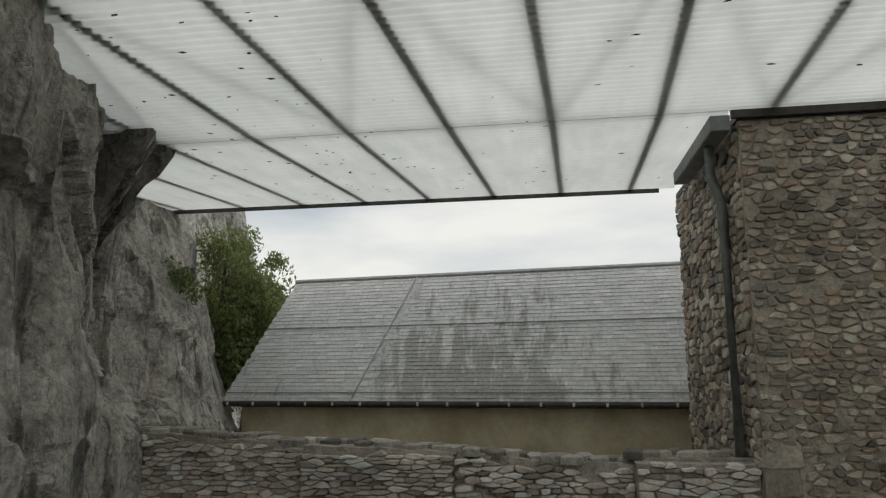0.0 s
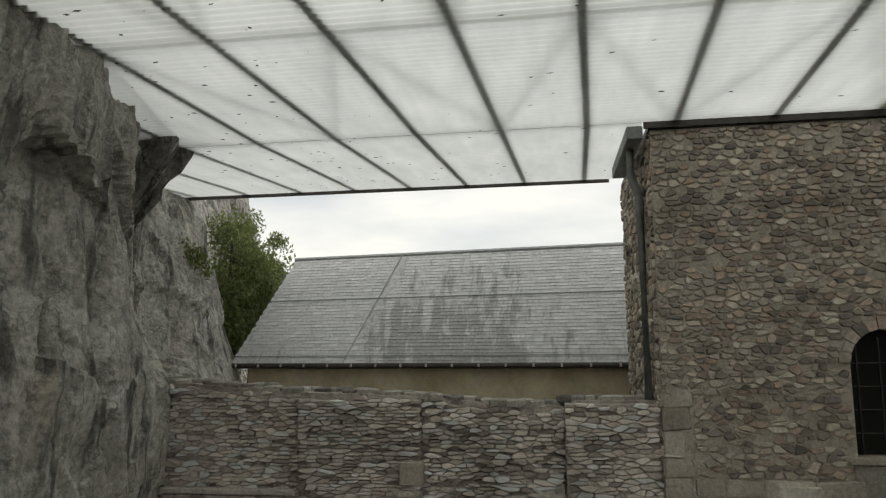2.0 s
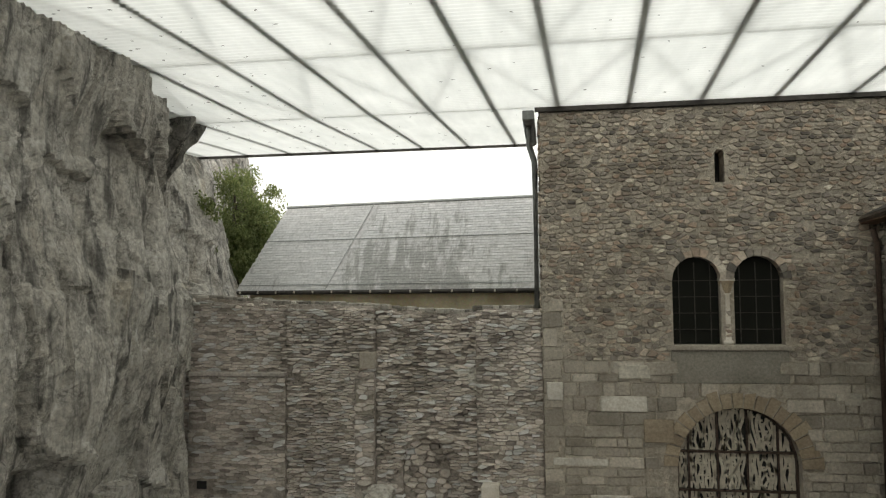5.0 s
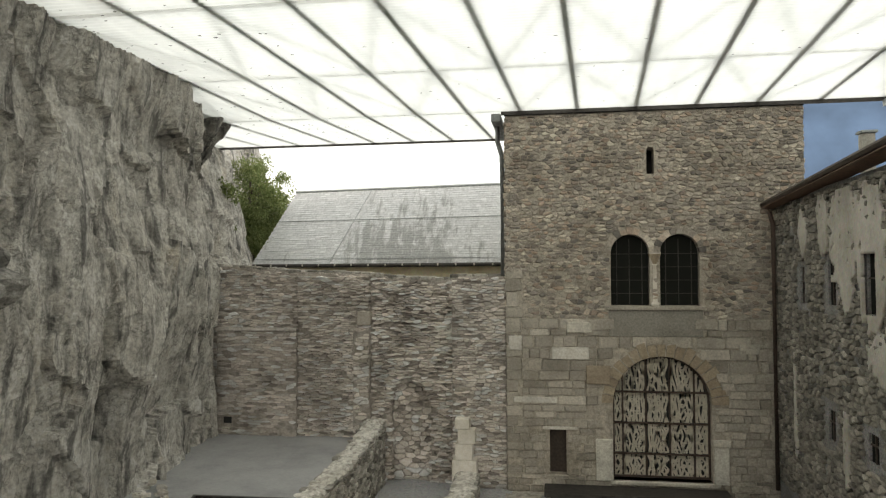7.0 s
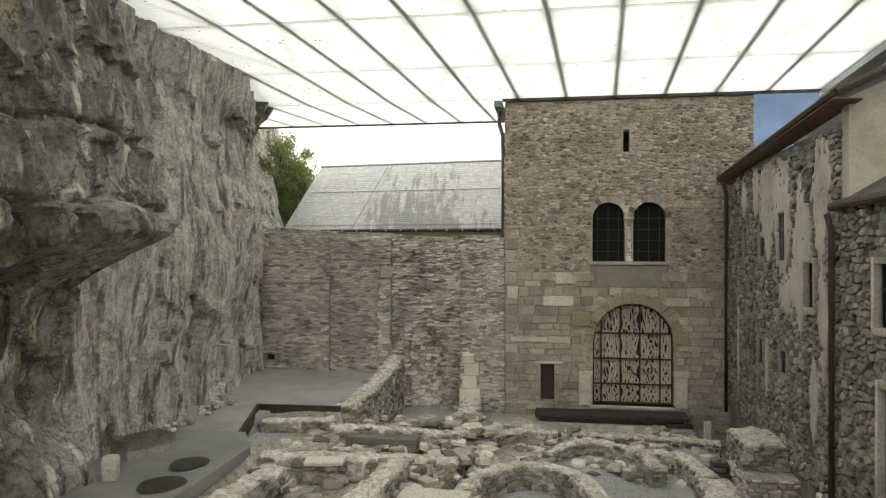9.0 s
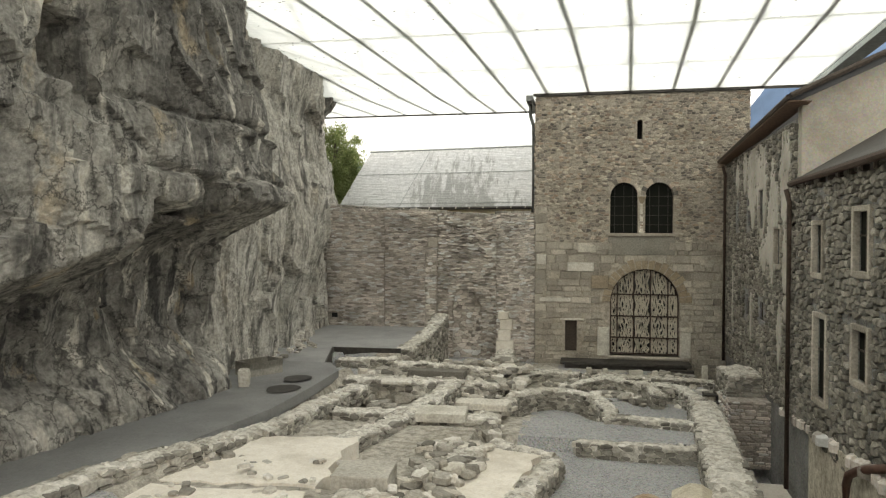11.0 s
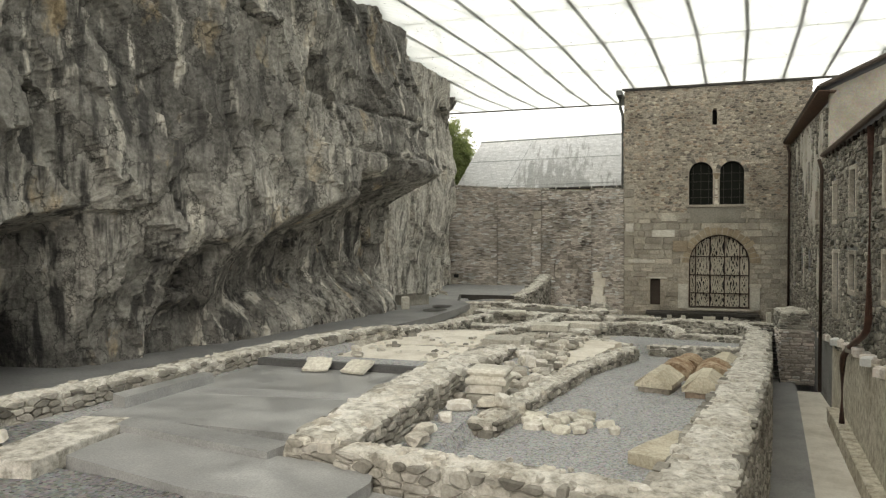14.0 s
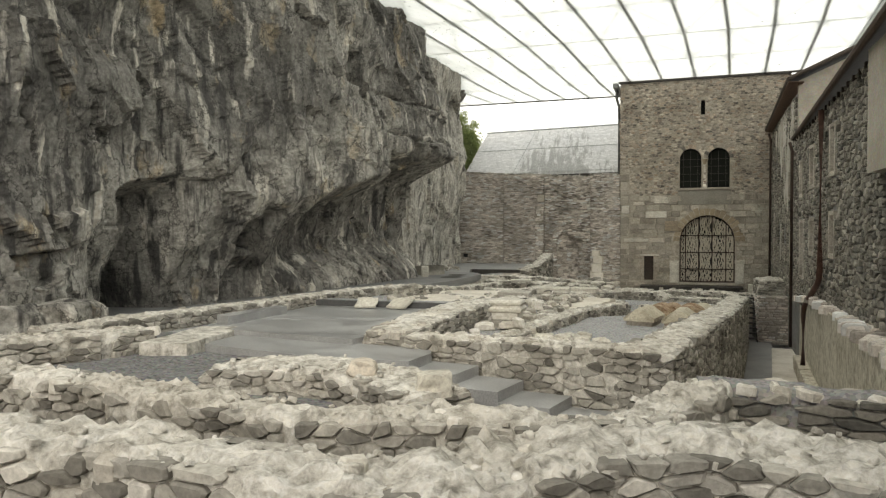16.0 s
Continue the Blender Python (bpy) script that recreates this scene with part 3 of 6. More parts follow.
def grid_sheet(name, xs, ys, height, rough, material, label, category, limit_right=None):
    verts, faces = [], []
    nx = len(xs)
    for y in ys:
        hs = height(np.array(xs, float), np.full(nx, float(y)))
        for x, h in zip(xs, hs):
            xx = min(x, limit_right(y)) if limit_right else x
            verts.append((xx, y, float(h) + rough * (noise.noise((x * 1.3, y * 1.3, 2.0)) + 0.5 * noise.noise((x * 4, y * 4, 5.0)))))
    for j in range(len(ys) - 1):
        for i in range(nx - 1):
            a = j * nx + i
            faces.append((a, a + 1, a + nx + 1, a + nx))
    me = bpy.data.meshes.new(name)
    me.from_pydata(verts, [], faces)
    me.materials.append(material)
    return tagged(new(name, me), label, category, "", "structure")


bm = bmesh.new()
bmesh.ops.create_grid(bm, x_segments=8, y_segments=8, size=2500)
bmesh.ops.translate(bm, vec=(0, 0, -2.6), verts=bm.verts)
structure("ground", bm, GRAVEL, "grey gravelly ground reaching far round the abbey", "ground")

dig = grid_sheet("dig_floor", list(np.arange(-13, 7.3, 0.2)), list(np.arange(-62, 0.81, 0.2)), ground_height, 0.035, GRAVEL,
           "grey gravel floor of the excavation between the ruined walls", "ground", lambda y: line_x(y) + 0.15)
# coarser gravel round the landing and near walls, darker partly to paint weaker skylight
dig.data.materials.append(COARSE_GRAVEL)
dig.data.materials.append(EARTH)
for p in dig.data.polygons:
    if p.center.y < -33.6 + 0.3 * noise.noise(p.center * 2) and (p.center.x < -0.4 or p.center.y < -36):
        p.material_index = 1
    elif -6 < p.center.x < 0.6 + 0.4 * noise.noise(p.center * 1.5) and -24 < p.center.y < -2.5 or p.center.y > -8 and p.center.x > 0 and noise.noise(p.center * 0.9) > 0.05:
        p.material_index = 2


def floor_patch(name, outline, z, thick, material, label, category="floor"):
    bm = bmesh.new()
    n = len(outline)
    level = z if callable(z) else lambda x, y: z
    top = [bm.verts.new((x, y, level(x, y))) for x, y in outline]
    low = [bm.verts.new((x, y, level(x, y) - thick)) for x, y in outline]
    bm.faces.new(top)
    bm.faces.new(low[::-1])
    for i in range(n):
        bm.faces.new((top[i], low[i], low[(i + 1) % n], top[(i + 1) % n]))
    bmesh.ops.recalc_face_normals(bm, faces=bm.faces[:])
    return structure(name, bm, material, label, category)


def wavy(outline, amp=0.12, step=0.35):
    """An uneven edge round a plan outline."""
    out = []
    for (xa, ya), (xb, yb) in zip(outline, outline[1:] + outline[:1]):
        n = max(1, int(math.hypot(xb - xa, yb - ya) / step))
        for k in range(n):
            t = k / n
            out.append((xa + (xb - xa) * t + rng.uniform(-amp, amp), ya + (yb - ya) * t + rng.uniform(-amp, amp)))
    return out


# modern dark slabs
floor_patch("slab_floor_1", [(-6.15, -27.9), (-1.6, -27.9), (-1.6, -33.3), (-6.4, -33.3)], 1.26, 0.3, SLAB, "grey polished concrete floor in the ruined room")
floor_patch("slab_floor_2", [(-5.4, -33.45), (-2.0, -34.0), (-2.1, -34.5), (-5.4, -33.95)], 1.36, 0.4, SLAB, "raised dark concrete step across the ruined room")
floor_patch("slab_floor_3", [(-5.0, -34.0), (-0.5, -34.45), (-0.35, -34.9), (-0.45, -35.75), (-2.4, -35.8), (-5.0, -35.2)], 1.25, 0.5, SLAB, "dark concrete landing above the steps")
floor_patch("gravel_bed", [(-6.3, -27.3), (-1.9, -27.3), (-1.9, -28.25), (-6.3, -28.25)], 1.36, 0.4, GRAVEL, "strip of grey gravel behind the dark kerb")
floor_patch("slab_floor_4", [(-6.2, -28.24), (-1.9, -28.24), (-1.9, -28.42), (-6.2, -28.42)], 1.42, 0.4, KERB, "dark concrete kerb between floor and gravel")
floor_patch("slab_floor_5", [(-6.55, -32.6), (-6.25, -30.4), (-5.95, -30.45), (-6.1, -32.8)], 1.46, 0.4, SLAB, "dark concrete kerb along the low ruined wall")
for k in range(5):
    x = -0.42 + 0.84 * k
    floor_patch("step_%d" % (k + 1), [(x, -34.75 - 0.18 * k), (x + 0.95, -34.9 - 0.18 * k), (x + 0.75, -35.95 - 0.12 * k), (x - 0.2, -35.8 - 0.12 * k)], 1.08 - 0.17 * k, 0.6, SLAB,
                "dark concrete step going down beside the ruined wall", "step")
# path along the cliff and platform by the back wall
floor_patch("cliff_path", [(-12.5, -37), (-8.0, -36.2), (-7.6, -30), (-6.9, -24), (-6.0, -21.4), (-5.55, -18), (-5.6, -15), (-5.75, -12.2), (-6.55, -10.75), (-12.5, -10.9)], lambda x, y: 1.26 - 0.15 * float(smooth(-24, -8, y)), 0.3, PATH_DARK, "dark grey path at the foot of the cliff", "path")
floor_patch("back_platform", [(-12.5, -10.85), (-6.85, -10.65), (-7.95, -6.75), (-5.0, -6.65), (-4.6, 0.9), (-12.5, 0.9)], 1.03, 0.5, CONCRETE, "grey concrete platform before the old back wall")
floor_patch("platform_edge", [(-6.85, -10.66), (-6.75, -10.66), (-7.82, -6.86), (-5.0, -6.76), (-5.0, -6.66), (-7.94, -6.76)], 1.05, 0.42, DARK_STEEL, "dark steel edge of the platform", "trim")
# pale floors of the dig
floor_patch("platform_step", [(-8.6, -10.96), (-6.75, -10.8), (-6.75, -10.68), (-8.6, -10.84)], 1.07, 0.1, DARK_STEEL, "dark steel step edge across the cliff path", "trim")
floor_patch("floor_strip", [(-6.05, -30.9), (-1.9, -30.4), (-1.9, -30.9), (-6.05, -31.45)], 1.264, 0.02, CONCRETE, "lighter concrete strip across the dark floor")
floor_patch("sand_floor_1", wavy([(-0.3, -24.6), (0.6, -24.6), (1.4, -19.0), (0.2, -18.6), (-0.9, -21.2)]), 0.74, 0.15, SAND, "pale sandy floor between low walls")
floor_patch("sand_floor_2", wavy([(-5.9, -22.9), (-2.5, -22.6), (-2.8, -19.3), (-5.6, -19.8)]), 0.99, 0.5, SAND, "pale lime floor remains in the dig")
floor_patch("sand_floor_3", wavy([(-6.0, -26.0), (-2.4, -26.0), (-2.5, -22.9), (-6.0, -23.2)]), 1.0, 0.2, SAND, "crumbled pale lime floor remains", "floor")
floor_patch("sand_floor_4", wavy([(-5.7, -27.3), (-2.5, -27.2), (-2.4, -26.5), (-5.3, -26.6)]), 1.05, 0.2, SAND, "broken strip of pale mortar floor", "floor")
# passage beside the right-hand building
floor_patch("passage_floor", [(2.7, -38), (6.2, -9.4), (7.85, -9.4), (7.7, -11.2), (5.0, -38)], -2.1, 0.4, CONCRETE, "dark concrete floor of the sunken passage")
floor_patch("passage_border", [(5.0, -38), (7.7, -11.2), (9.0, -11.2), (9.0, -38)], -2.09, 0.4, SAND, "pale beige floor strip of the sunken passage")

# ---- cliff ----
UP_Y = (-64, -40, -34, -31, -29, -27, -22, -19.5, -17.3, -15.5, -15.15, -9, -4, -2.6, -1.6, 0, 2.2)
UP_X = (-9.6, -9.6, -9.3, -9.5, -8.8, -7.9, -7.0, -6.5, -6.2, -6.2, -8.7, -8.95, -9.3, -9.75, -10.55, -11.9, -12.4)
LOW_X = (-9.9, -9.8, -9.6, -10.3, -10.1, -9.2, -8.5, -8.1, -7.9, -8.0, -9.0, -9.5, -10.0, -10.2, -10.5, -10.7, -11.3)
Z_LOW = (1.5, 1.5, 1.5, 1.5, 1.2, 1.4, 2.4, 3.9, 4.3, 4.5, 3.0, 1, 1, 3, 7, 7.2, 7)
Z_UP = (4, 4, 4, 4.5, 4.6, 4.3, 5.6, 6.5, 6.6, 6.6, 7.0, 6, 6, 7, 8.5, 8.5, 8.5)


def cliff_x(y, z):
    up = np.interp(y, UP_Y, UP_X) - 0.05 * max(0, z - 8.5) - 0.14 * max(0, z - 7.2) * float(smooth(-24, -19, y) * smooth(-15.0, -15.4, y)) + 0.35 * float(smooth(10.6, 12.8, z) * smooth(-15.5, -14.8, y) * smooth(-3.8, -5.5, y))
    low = np.interp(y, UP_Y, LOW_X)
    zl, zu = np.interp(y, UP_Y, Z_LOW), np.interp(y, UP_Y, Z_UP)
    s = float(np.clip((z - zl) / (zu - zl), 0, 1)) ** 2.0 if -28 < y < -15 else float(smooth(zl, zu, z))
    hollow = 1.1 * float(smooth(-27.5, -24, y) * smooth(-15.1, -15.9, y) * smooth(1.2, 3.0, z) * smooth(zu, zu - 1.3, z))
    x = low + (up - low) * s - hollow
    x -= 1.9 * float(smooth(-32.6, -31.6, y) * smooth(-30.0, -30.6, y) * smooth(5.0 + 0.3 * (y + 31), 4.3, z))
    x -= 0.5 * float(smooth(-28.4, -27.6, y) * smooth(-24.8, -25.6, y) * smooth(2.7, 2.2, z))
    nose = float(smooth(-23.5, -19.5, y) * smooth(-14.9, -15.4, y))
    if nose > 0:
        wob = 0.35 * noise.noise((y * 0.5, z * 0.15, 31.0)) + 0.1 * noise.noise((y * 2.2, z * 0.5, 33.0))
        for zc, deep in ((7.1, 0.25), (8.6, 0.3)):
            x -= nose * deep * math.exp(-((z - zc - wob) / 0.1) ** 2)
        x += nose * float(smooth(5.6, 6.3, z)) * (0.3 - 0.3 * float(smooth(7.0, 7.2, z - wob)) - 0.2 * float(smooth(8.5, 8.7, z - wob)))
    # square hollows left by fallen blocks
    for yc, zc, hy, hz, deep in ((-19.1, 6.55, 0.45, 0.35, 1.1), (-20.3, 5.9, 0.6, 0.4, 0.8), (-23.2, 9.3, 0.42, 0.55, 0.8), (-27.1, 3.5, 0.35, 0.55, 0.7), (-25.8, 7.0, 0.3, 0.3, 0.35), (-22.6, 8.3, 0.5, 0.2, 0.3), (-8.2, 3.4, 0.35, 0.6, 0.5), (-12.5, 9.4, 0.3, 0.7, 0.35)):
        x -= deep * float(smooth(hy + 0.16, hy - 0.02, abs(y - yc)) * smooth(hz + 0.16, hz - 0.02, abs(z - zc + 0.15 * (y - yc))))
    x += 0.5 * math.exp(-((y + 36.0) / 2.5) ** 2 - ((z - 2.0) / 1.5) ** 2)
    return x


def facet(u, v, seed, size, tall, step, tilt):
    """Broken planes: each cell of rock has a depth and a slant of its own."""
    p = Vector((u / size, v / (size * tall), seed))
    near = noise.voronoi(p)[1][0]
    r = noise.cell_vector(near * 7.3 + Vector((seed, 1.7, 2.9)))
    return step * (r.x - 0.5) + tilt * ((p.x - near.x) * (r.y - 0.5) + (p.y - near.y) * (r.z - 0.5)) * size


def cliff_relief(y, z):
    k = float(1 - 0.6 * smooth(-15.3, -15.0, y))
    w = y + 0.5 * noise.noise((y * 0.35, z * 0.3, 2.0)) + 0.16 * noise.noise((y * 1.6, z * 1.1, 6.0)) + 0.28 * z * k
    q = z + 0.5 * noise.noise((y * 0.4, z * 0.4, 13.0)) + 0.1 * noise.noise((y * 2, z * 2, 16.0))
    split = abs(noise.noise((w * 0.85, z * 0.13, 40.0)))
    rib = 1 - abs(noise.noise((w * 0.6, z * 0.16, 1.0))) * 2
    out = 0.28 * rib - 0.2 - 0.3 * max(0.0, 1 - split / 0.09) * (1 - 0.5 * k) * (0.4 + abs(noise.noise((y * 0.3, z * 0.4, 44.0))) * 2)
    flat = float(smooth(-29, -27, y) * smooth(-15.0, -15.4, y))
    out *= 1 - 0.45 * flat
    out += facet(w, q, 3.0, 2.6, 1.5, 0.5 * k * (1 - 0.5 * flat), 0.4 * (1 - 0.4 * flat))
    out += facet(w, q, 8.0, 1.15, 1.6, 0.24 * k, 0.5 * k)
    out += facet(w, q, 5.0, 0.45, 1.5, 0.07 * k, 0.38 * k)
    out += 0.25 * k * noise.noise((y * 0.45, z * 0.5, 9.0)) + 0.03 * noise.noise((y * 5, z * 2.5, 8.0)) + 0.015 * noise.noise((y * 11, z * 6, 8.0))
    return out


ys = np.concatenate((np.arange(-64, -40, 0.3), np.arange(-40, 2.21, 0.085)))
zs = np.arange(-0.5, 15.01, 0.085)
verts = []
for y in ys:
    for z in zs:
        verts.append((cliff_x(y, z) + cliff_relief(y, z), y + 0.25 * noise.noise((y * 0.8, z * 0.8, 21.0)), z))
ny, nz = len(ys), len(zs)
faces = [(j * nz + i, (j + 1) * nz + i, (j + 1) * nz + i + 1, j * nz + i + 1) for j in range(ny - 1) for i in range(nz - 1)]
# the cliff's body behind its face
back = len(verts)
verts += [(-30, -64, -1), (-30, -64, 15), (-30, 2.2, -1), (-30, 2.2, 15)]
faces.append(tuple([(ny - 1) * nz + i for i in range(nz)] + [back + 3, back + 2]))
faces.append(tuple([j * nz + nz - 1 for j in range(ny)] + [back + 3, back + 1]))
me = bpy.data.meshes.new("cliff")
me.from_pydata(verts, [], faces)
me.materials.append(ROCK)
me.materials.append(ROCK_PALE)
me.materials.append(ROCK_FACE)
for p in me.polygons:
    c = p.center
    if len(p.vertices) == 4 and c.y > -15.25:
        p.material_index = 1
    elif c.y > -28.2 + 1.2 * noise.noise(c * 0.5) and c.z > np.interp(c.y, UP_Y, Z_UP) - 0.5 + 0.8 * noise.noise((c.y * 1.5, c.z * 0.3, 3.0)):
        p.material_index = 2
tagged(new("cliff", me), "tall grey overhanging limestone cliff with dark streaks", "cliff", "", "structure")


def boulder(name, at, size, seed, material, label, category, n=3, turn=0, jag=0.35):
    bm = bmesh.new()
    bmesh.ops.create_icosphere(bm, subdivisions=n, radius=0.5)
    for v in bm.verts:
        p = v.co.copy()
        q = Vector((max(-0.36, min(0.36, p.x)), max(-0.36, min(0.36, p.y)), max(-0.36, min(0.36, p.z)))) * 1.3
        v.co = q * (1 + jag * noise.noise(p * 2.2 + Vector((seed, 0, 0)))) + p * 0.1 * noise.noise(p * 6 + Vector((0, seed, 0)))
        v.co = Vector((v.co.x * size[0], v.co.y * size[1], v.co.z * size[2]))
    ob = new(name, mesh_of(name, bm, material))
    ob.matrix_basis = pose(*at, 0, 0, turn)
    return tagged(ob, label, category)


def rock_slab(name, at, size, seed, label, lean=(0, 0, 0), n=5):
    ob = boulder(name, at, size, seed, ROCK, label, "cliff", n, 0, 0.5)
    ob.matrix_basis = pose(*at, *lean)
    ob["kind"] = "structure"
    return ob


spur = rock_slab("cliff_spur", (-11.2, -0.45, 11.75), (1.9, 1.4, 5.2), 3.0, "dark slab of rock hanging at the cliff's end", (0, 14, 0))
for v in spur.data.vertices:
    f = 0.2 + 0.8 * float(np.clip((v.co.z + 2.3) / 3.4, 0, 1))
    v.co.x = (v.co.x + 0.9) * f - 0.9 + facet(v.co.y, v.co.z, 4.0, 0.5, 1.6, 0.2, 0.3)
    v.co.y = v.co.y * f + 0.1 * noise.noise(v.co * 3)


def far_cliff(name, y0, y1, z0, z1, front, label):
    ys, zs = np.arange(y0, y1, 0.16), np.arange(z0, z1, 0.16)
    v = [(front(y, z) + 1.1 * cliff_relief(y + 40, z), y, z) for y in ys for z in zs]
    n = len(zs)
    f = [(j * n + i, (j + 1) * n + i, (j + 1) * n + i + 1, j * n + i + 1) for j in range(len(ys) - 1) for i in range(n - 1)]
    me = bpy.data.meshes.new(name)
    me.from_pydata(v, [], f)
    me.materials.append(ROCK_PALE)
    tagged(new(name, me), label, "cliff", "", "structure")


far_cliff("cliff_far", 2.4, 9.5, -1, 14, lambda y, z: -12.3 - 0.3 * (z - 7.4) - 0.12 * (y - 5) ** 2 * 0.3, "pale cliff face behind the old wall")
far_cliff("cliff_far_top", 16, 34, 4, 26, lambda y, z: -21.8 - 0.25 * (z - 14) - 0.1 * abs(y - 26), "pale cliff crest behind the trees")

# ---- canopy ----
CANOPY_Z, BAY, BEAM_X, SKEW = 12.58, 1.815, 0.57, 0.058
# front edge lies out of view, placed to set the light underneath
Y_FRONT, Y_BACK, X_LEFT, X_RIGHT = -46.0, 7.0, -20.0, 12.3


BEND_Y, SKEW_SOUTH = -11.0, 0.085
BEND_X = (SKEW - SKEW_SOUTH) * BEND_Y


def over(y):
    """How far the beams have drifted sideways at y."""
    return SKEW * y if y > BEND_Y else BEND_X + SKEW_SOUTH * y


def beam_x(k):
    return BEAM_X + (BAY if k < 0 else BAY + 0.135) * k


def sheet_mesh(x0, x1, y0, y1, za, zb, skew, wave=0.18, amp=0.022):
    """Corrugated sheet with its ribs across the bays."""
    n = int((y1 - y0) / wave * 6)
    v, f = [], []
    for k in range(n + 1):
        y = y0 + (y1 - y0) * k / n
        z = za + (zb - za) * k / n + amp * math.sin(2 * math.pi * (y - y0) / wave)
        v += [(x0 + skew * y, y, z), (x1 + skew * y, y, z)]
    for k in range(n):
        f.append((2 * k, 2 * k + 1, 2 * k + 3, 2 * k + 2))
    return v, f


canopy = thing("canopy", "wide translucent corrugated canopy on grey steel beams", "canopy", kind="structure")


def canopy_sheet(x0, x1, y0, y1, za, zb, skew):
    me = bpy.data.meshes.new("sheet")
    v, f = sheet_mesh(x0, x1, y0, y1, za, zb, skew)
    me.from_pydata(v, [], f)
    me.materials.append(SHEET)
    for p in me.polygons:
        p.use_smooth = True
    ob = new("sheet", me)
    ob.parent = canopy


k0, k1 = -11, 6
for k in range(k0, k1):
    xa, xb = beam_x(k), min(beam_x(k + 1), X_RIGHT)
    canopy_sheet(xa, xb, BEND_Y, -0.12, CANOPY_Z, CANOPY_Z, SKEW)
    canopy_sheet(xa + BEND_X, xb + BEND_X, Y_FRONT, BEND_Y, CANOPY_Z, CANOPY_Z, SKEW_SOUTH)
    if xb < 1.0:
        canopy_sheet(xa, min(xb, -0.12), -0.12, Y_BACK, CANOPY_Z, CANOPY_Z + 0.4, 0.035)
for k in range(k0, k1 + 1):
    x = min(beam_x(k), X_RIGHT)
    low = 0.024 if k % 2 else 0.03
    bm = bmesh.new()
    m = Matrix(((1, SKEW, 0, 0), (0, 1, 0, 0), (0, 0, 1, 0), (0, 0, 0, 1)))
    south = Matrix(((1, SKEW_SOUTH, 0, BEND_X), (0, 1, 0, 0), (0, 0, 1, 0), (0, 0, 0, 1)))
    box(bm, x - 0.075, x + 0.075, BEND_Y, -0.1, CANOPY_Z + low, CANOPY_Z + 0.12, m)
    box(bm, x - 0.075, x + 0.075, Y_FRONT, BEND_Y, CANOPY_Z + low, CANOPY_Z + 0.12, south)
    part("beam", bm, STEEL, canopy)
    if x < 0:
        slope = Matrix(((1, 0.035, 0, 0), (0, 1, 0, 0), (0, 0.056, 1, 0), (0, 0, 0, 1)))
        part("beam", boxed(x - 0.075, x + 0.075, -0.1, Y_BACK, CANOPY_Z + low, CANOPY_Z + 0.12, m=slope), STEEL, canopy)
for j, y in enumerate(np.arange(-0.1, Y_FRONT, -5.4)):
    part("purlin", boxed(X_LEFT, X_RIGHT + SKEW * y, y - 0.05, y + 0.05, CANOPY_Z + 0.11, CANOPY_Z + 0.2), STEEL, canopy)
    for k in range(k0 + 1, k1 - 1, 2):
        xa, xb, xc = beam_x(k) + over(y), beam_x(k + 1) + over(y - 5.4), beam_x(k + 2) + over(y)
        part("brace", tube(bmesh.new(), [(xa, y, CANOPY_Z + 0.15), (xb, y - 5.4, CANOPY_Z + 0.15)], 0.035, 6), STEEL, canopy)
        part("brace", tube(bmesh.new(), [(xb, y - 5.4, CANOPY_Z + 0.15), (xc, y, CANOPY_Z + 0.15)], 0.035, 6), STEEL, canopy)
# leaves and grit that lie on the sheet and show through it
flakes = bmesh.new()
fr = random.Random(41)
for k in range(420):
    x, y = (fr.uniform(-11, -6) if k % 2 else fr.uniform(-11, 9)), fr.uniform(-20, 6.5)
    z = CANOPY_Z - 0.026 + (0.056 * y if y > 0 else 0)
    a, w = fr.uniform(0, 3.14), fr.uniform(0.015, 0.06)
    flakes.faces.new([flakes.verts.new((x + w * math.cos(a + t) * (1.4 if t % 3 < 1 else 0.7), y + 0.6 * w * math.sin(a + t), z + (0.005 if t > 3 else 0))) for t in (0.0, 1.5, 3.1, 4.6)])
tagged(part("debris", flakes, WOOD, canopy), kind="stuff")
part("edge_trim", boxed(X_LEFT, -0.25, Y_BACK - 0.02, Y_BACK + 0.06, CANOPY_Z + 0.3, CANOPY_Z + 0.44), DARK_STEEL, canopy)
part("edge_trim", boxed(-0.1, X_RIGHT, -0.13, -0.05, CANOPY_Z - 0.12, CANOPY_Z + 0.1), DARK_STEEL, canopy)
bm = bmesh.new()
box(bm, X_RIGHT - 0.1, X_RIGHT + 0.5, Y_FRONT, -0.1, CANOPY_Z - 0.3, CANOPY_Z - 0.1, Matrix(((1, SKEW, 0, 0), (0, 1, 0, 0), (0, 0, 1, 0), (0, 0, 0, 1))))
part("side_gutter", bm, ZINC, canopy)
# gutter box and pipe at the tower's corner
# darker version of ZINC for the gutter box and pipe
DARK_ZINC = plain("dark_zinc", (0.19, 0.2, 0.195), 0.6, 0.3, 0.25)
gutter = thing("rain_gutter", "grey zinc gutter box with a bent downpipe at the tower corner", "gutter")
part("gutter_box", bevelled(boxed(-0.45, -0.12, -0.12, 3.6, 12.24, 12.52), 0.02), DARK_ZINC, gutter)
part("downpipe", tube(bmesh.new(), [(-0.3, 0.8, 12.3), (-0.3, 0.8, 11.7), (-0.15, 0.8, 11.2), (-0.14, 0.8, 10.9), (-0.14, 0.8, 6.6)], 0.09, 12), DARK_ZINC, gutter, smooth=True)

# ---- tower ----
TX = 9.84
TZ = 12.45
door_hole = arch(3.6, 6.8, 0.0, 2.55)
win_a = arch(3.58, 4.86, 5.84, 7.62)
win_b = arch(5.2, 6.48, 5.84, 7.62)
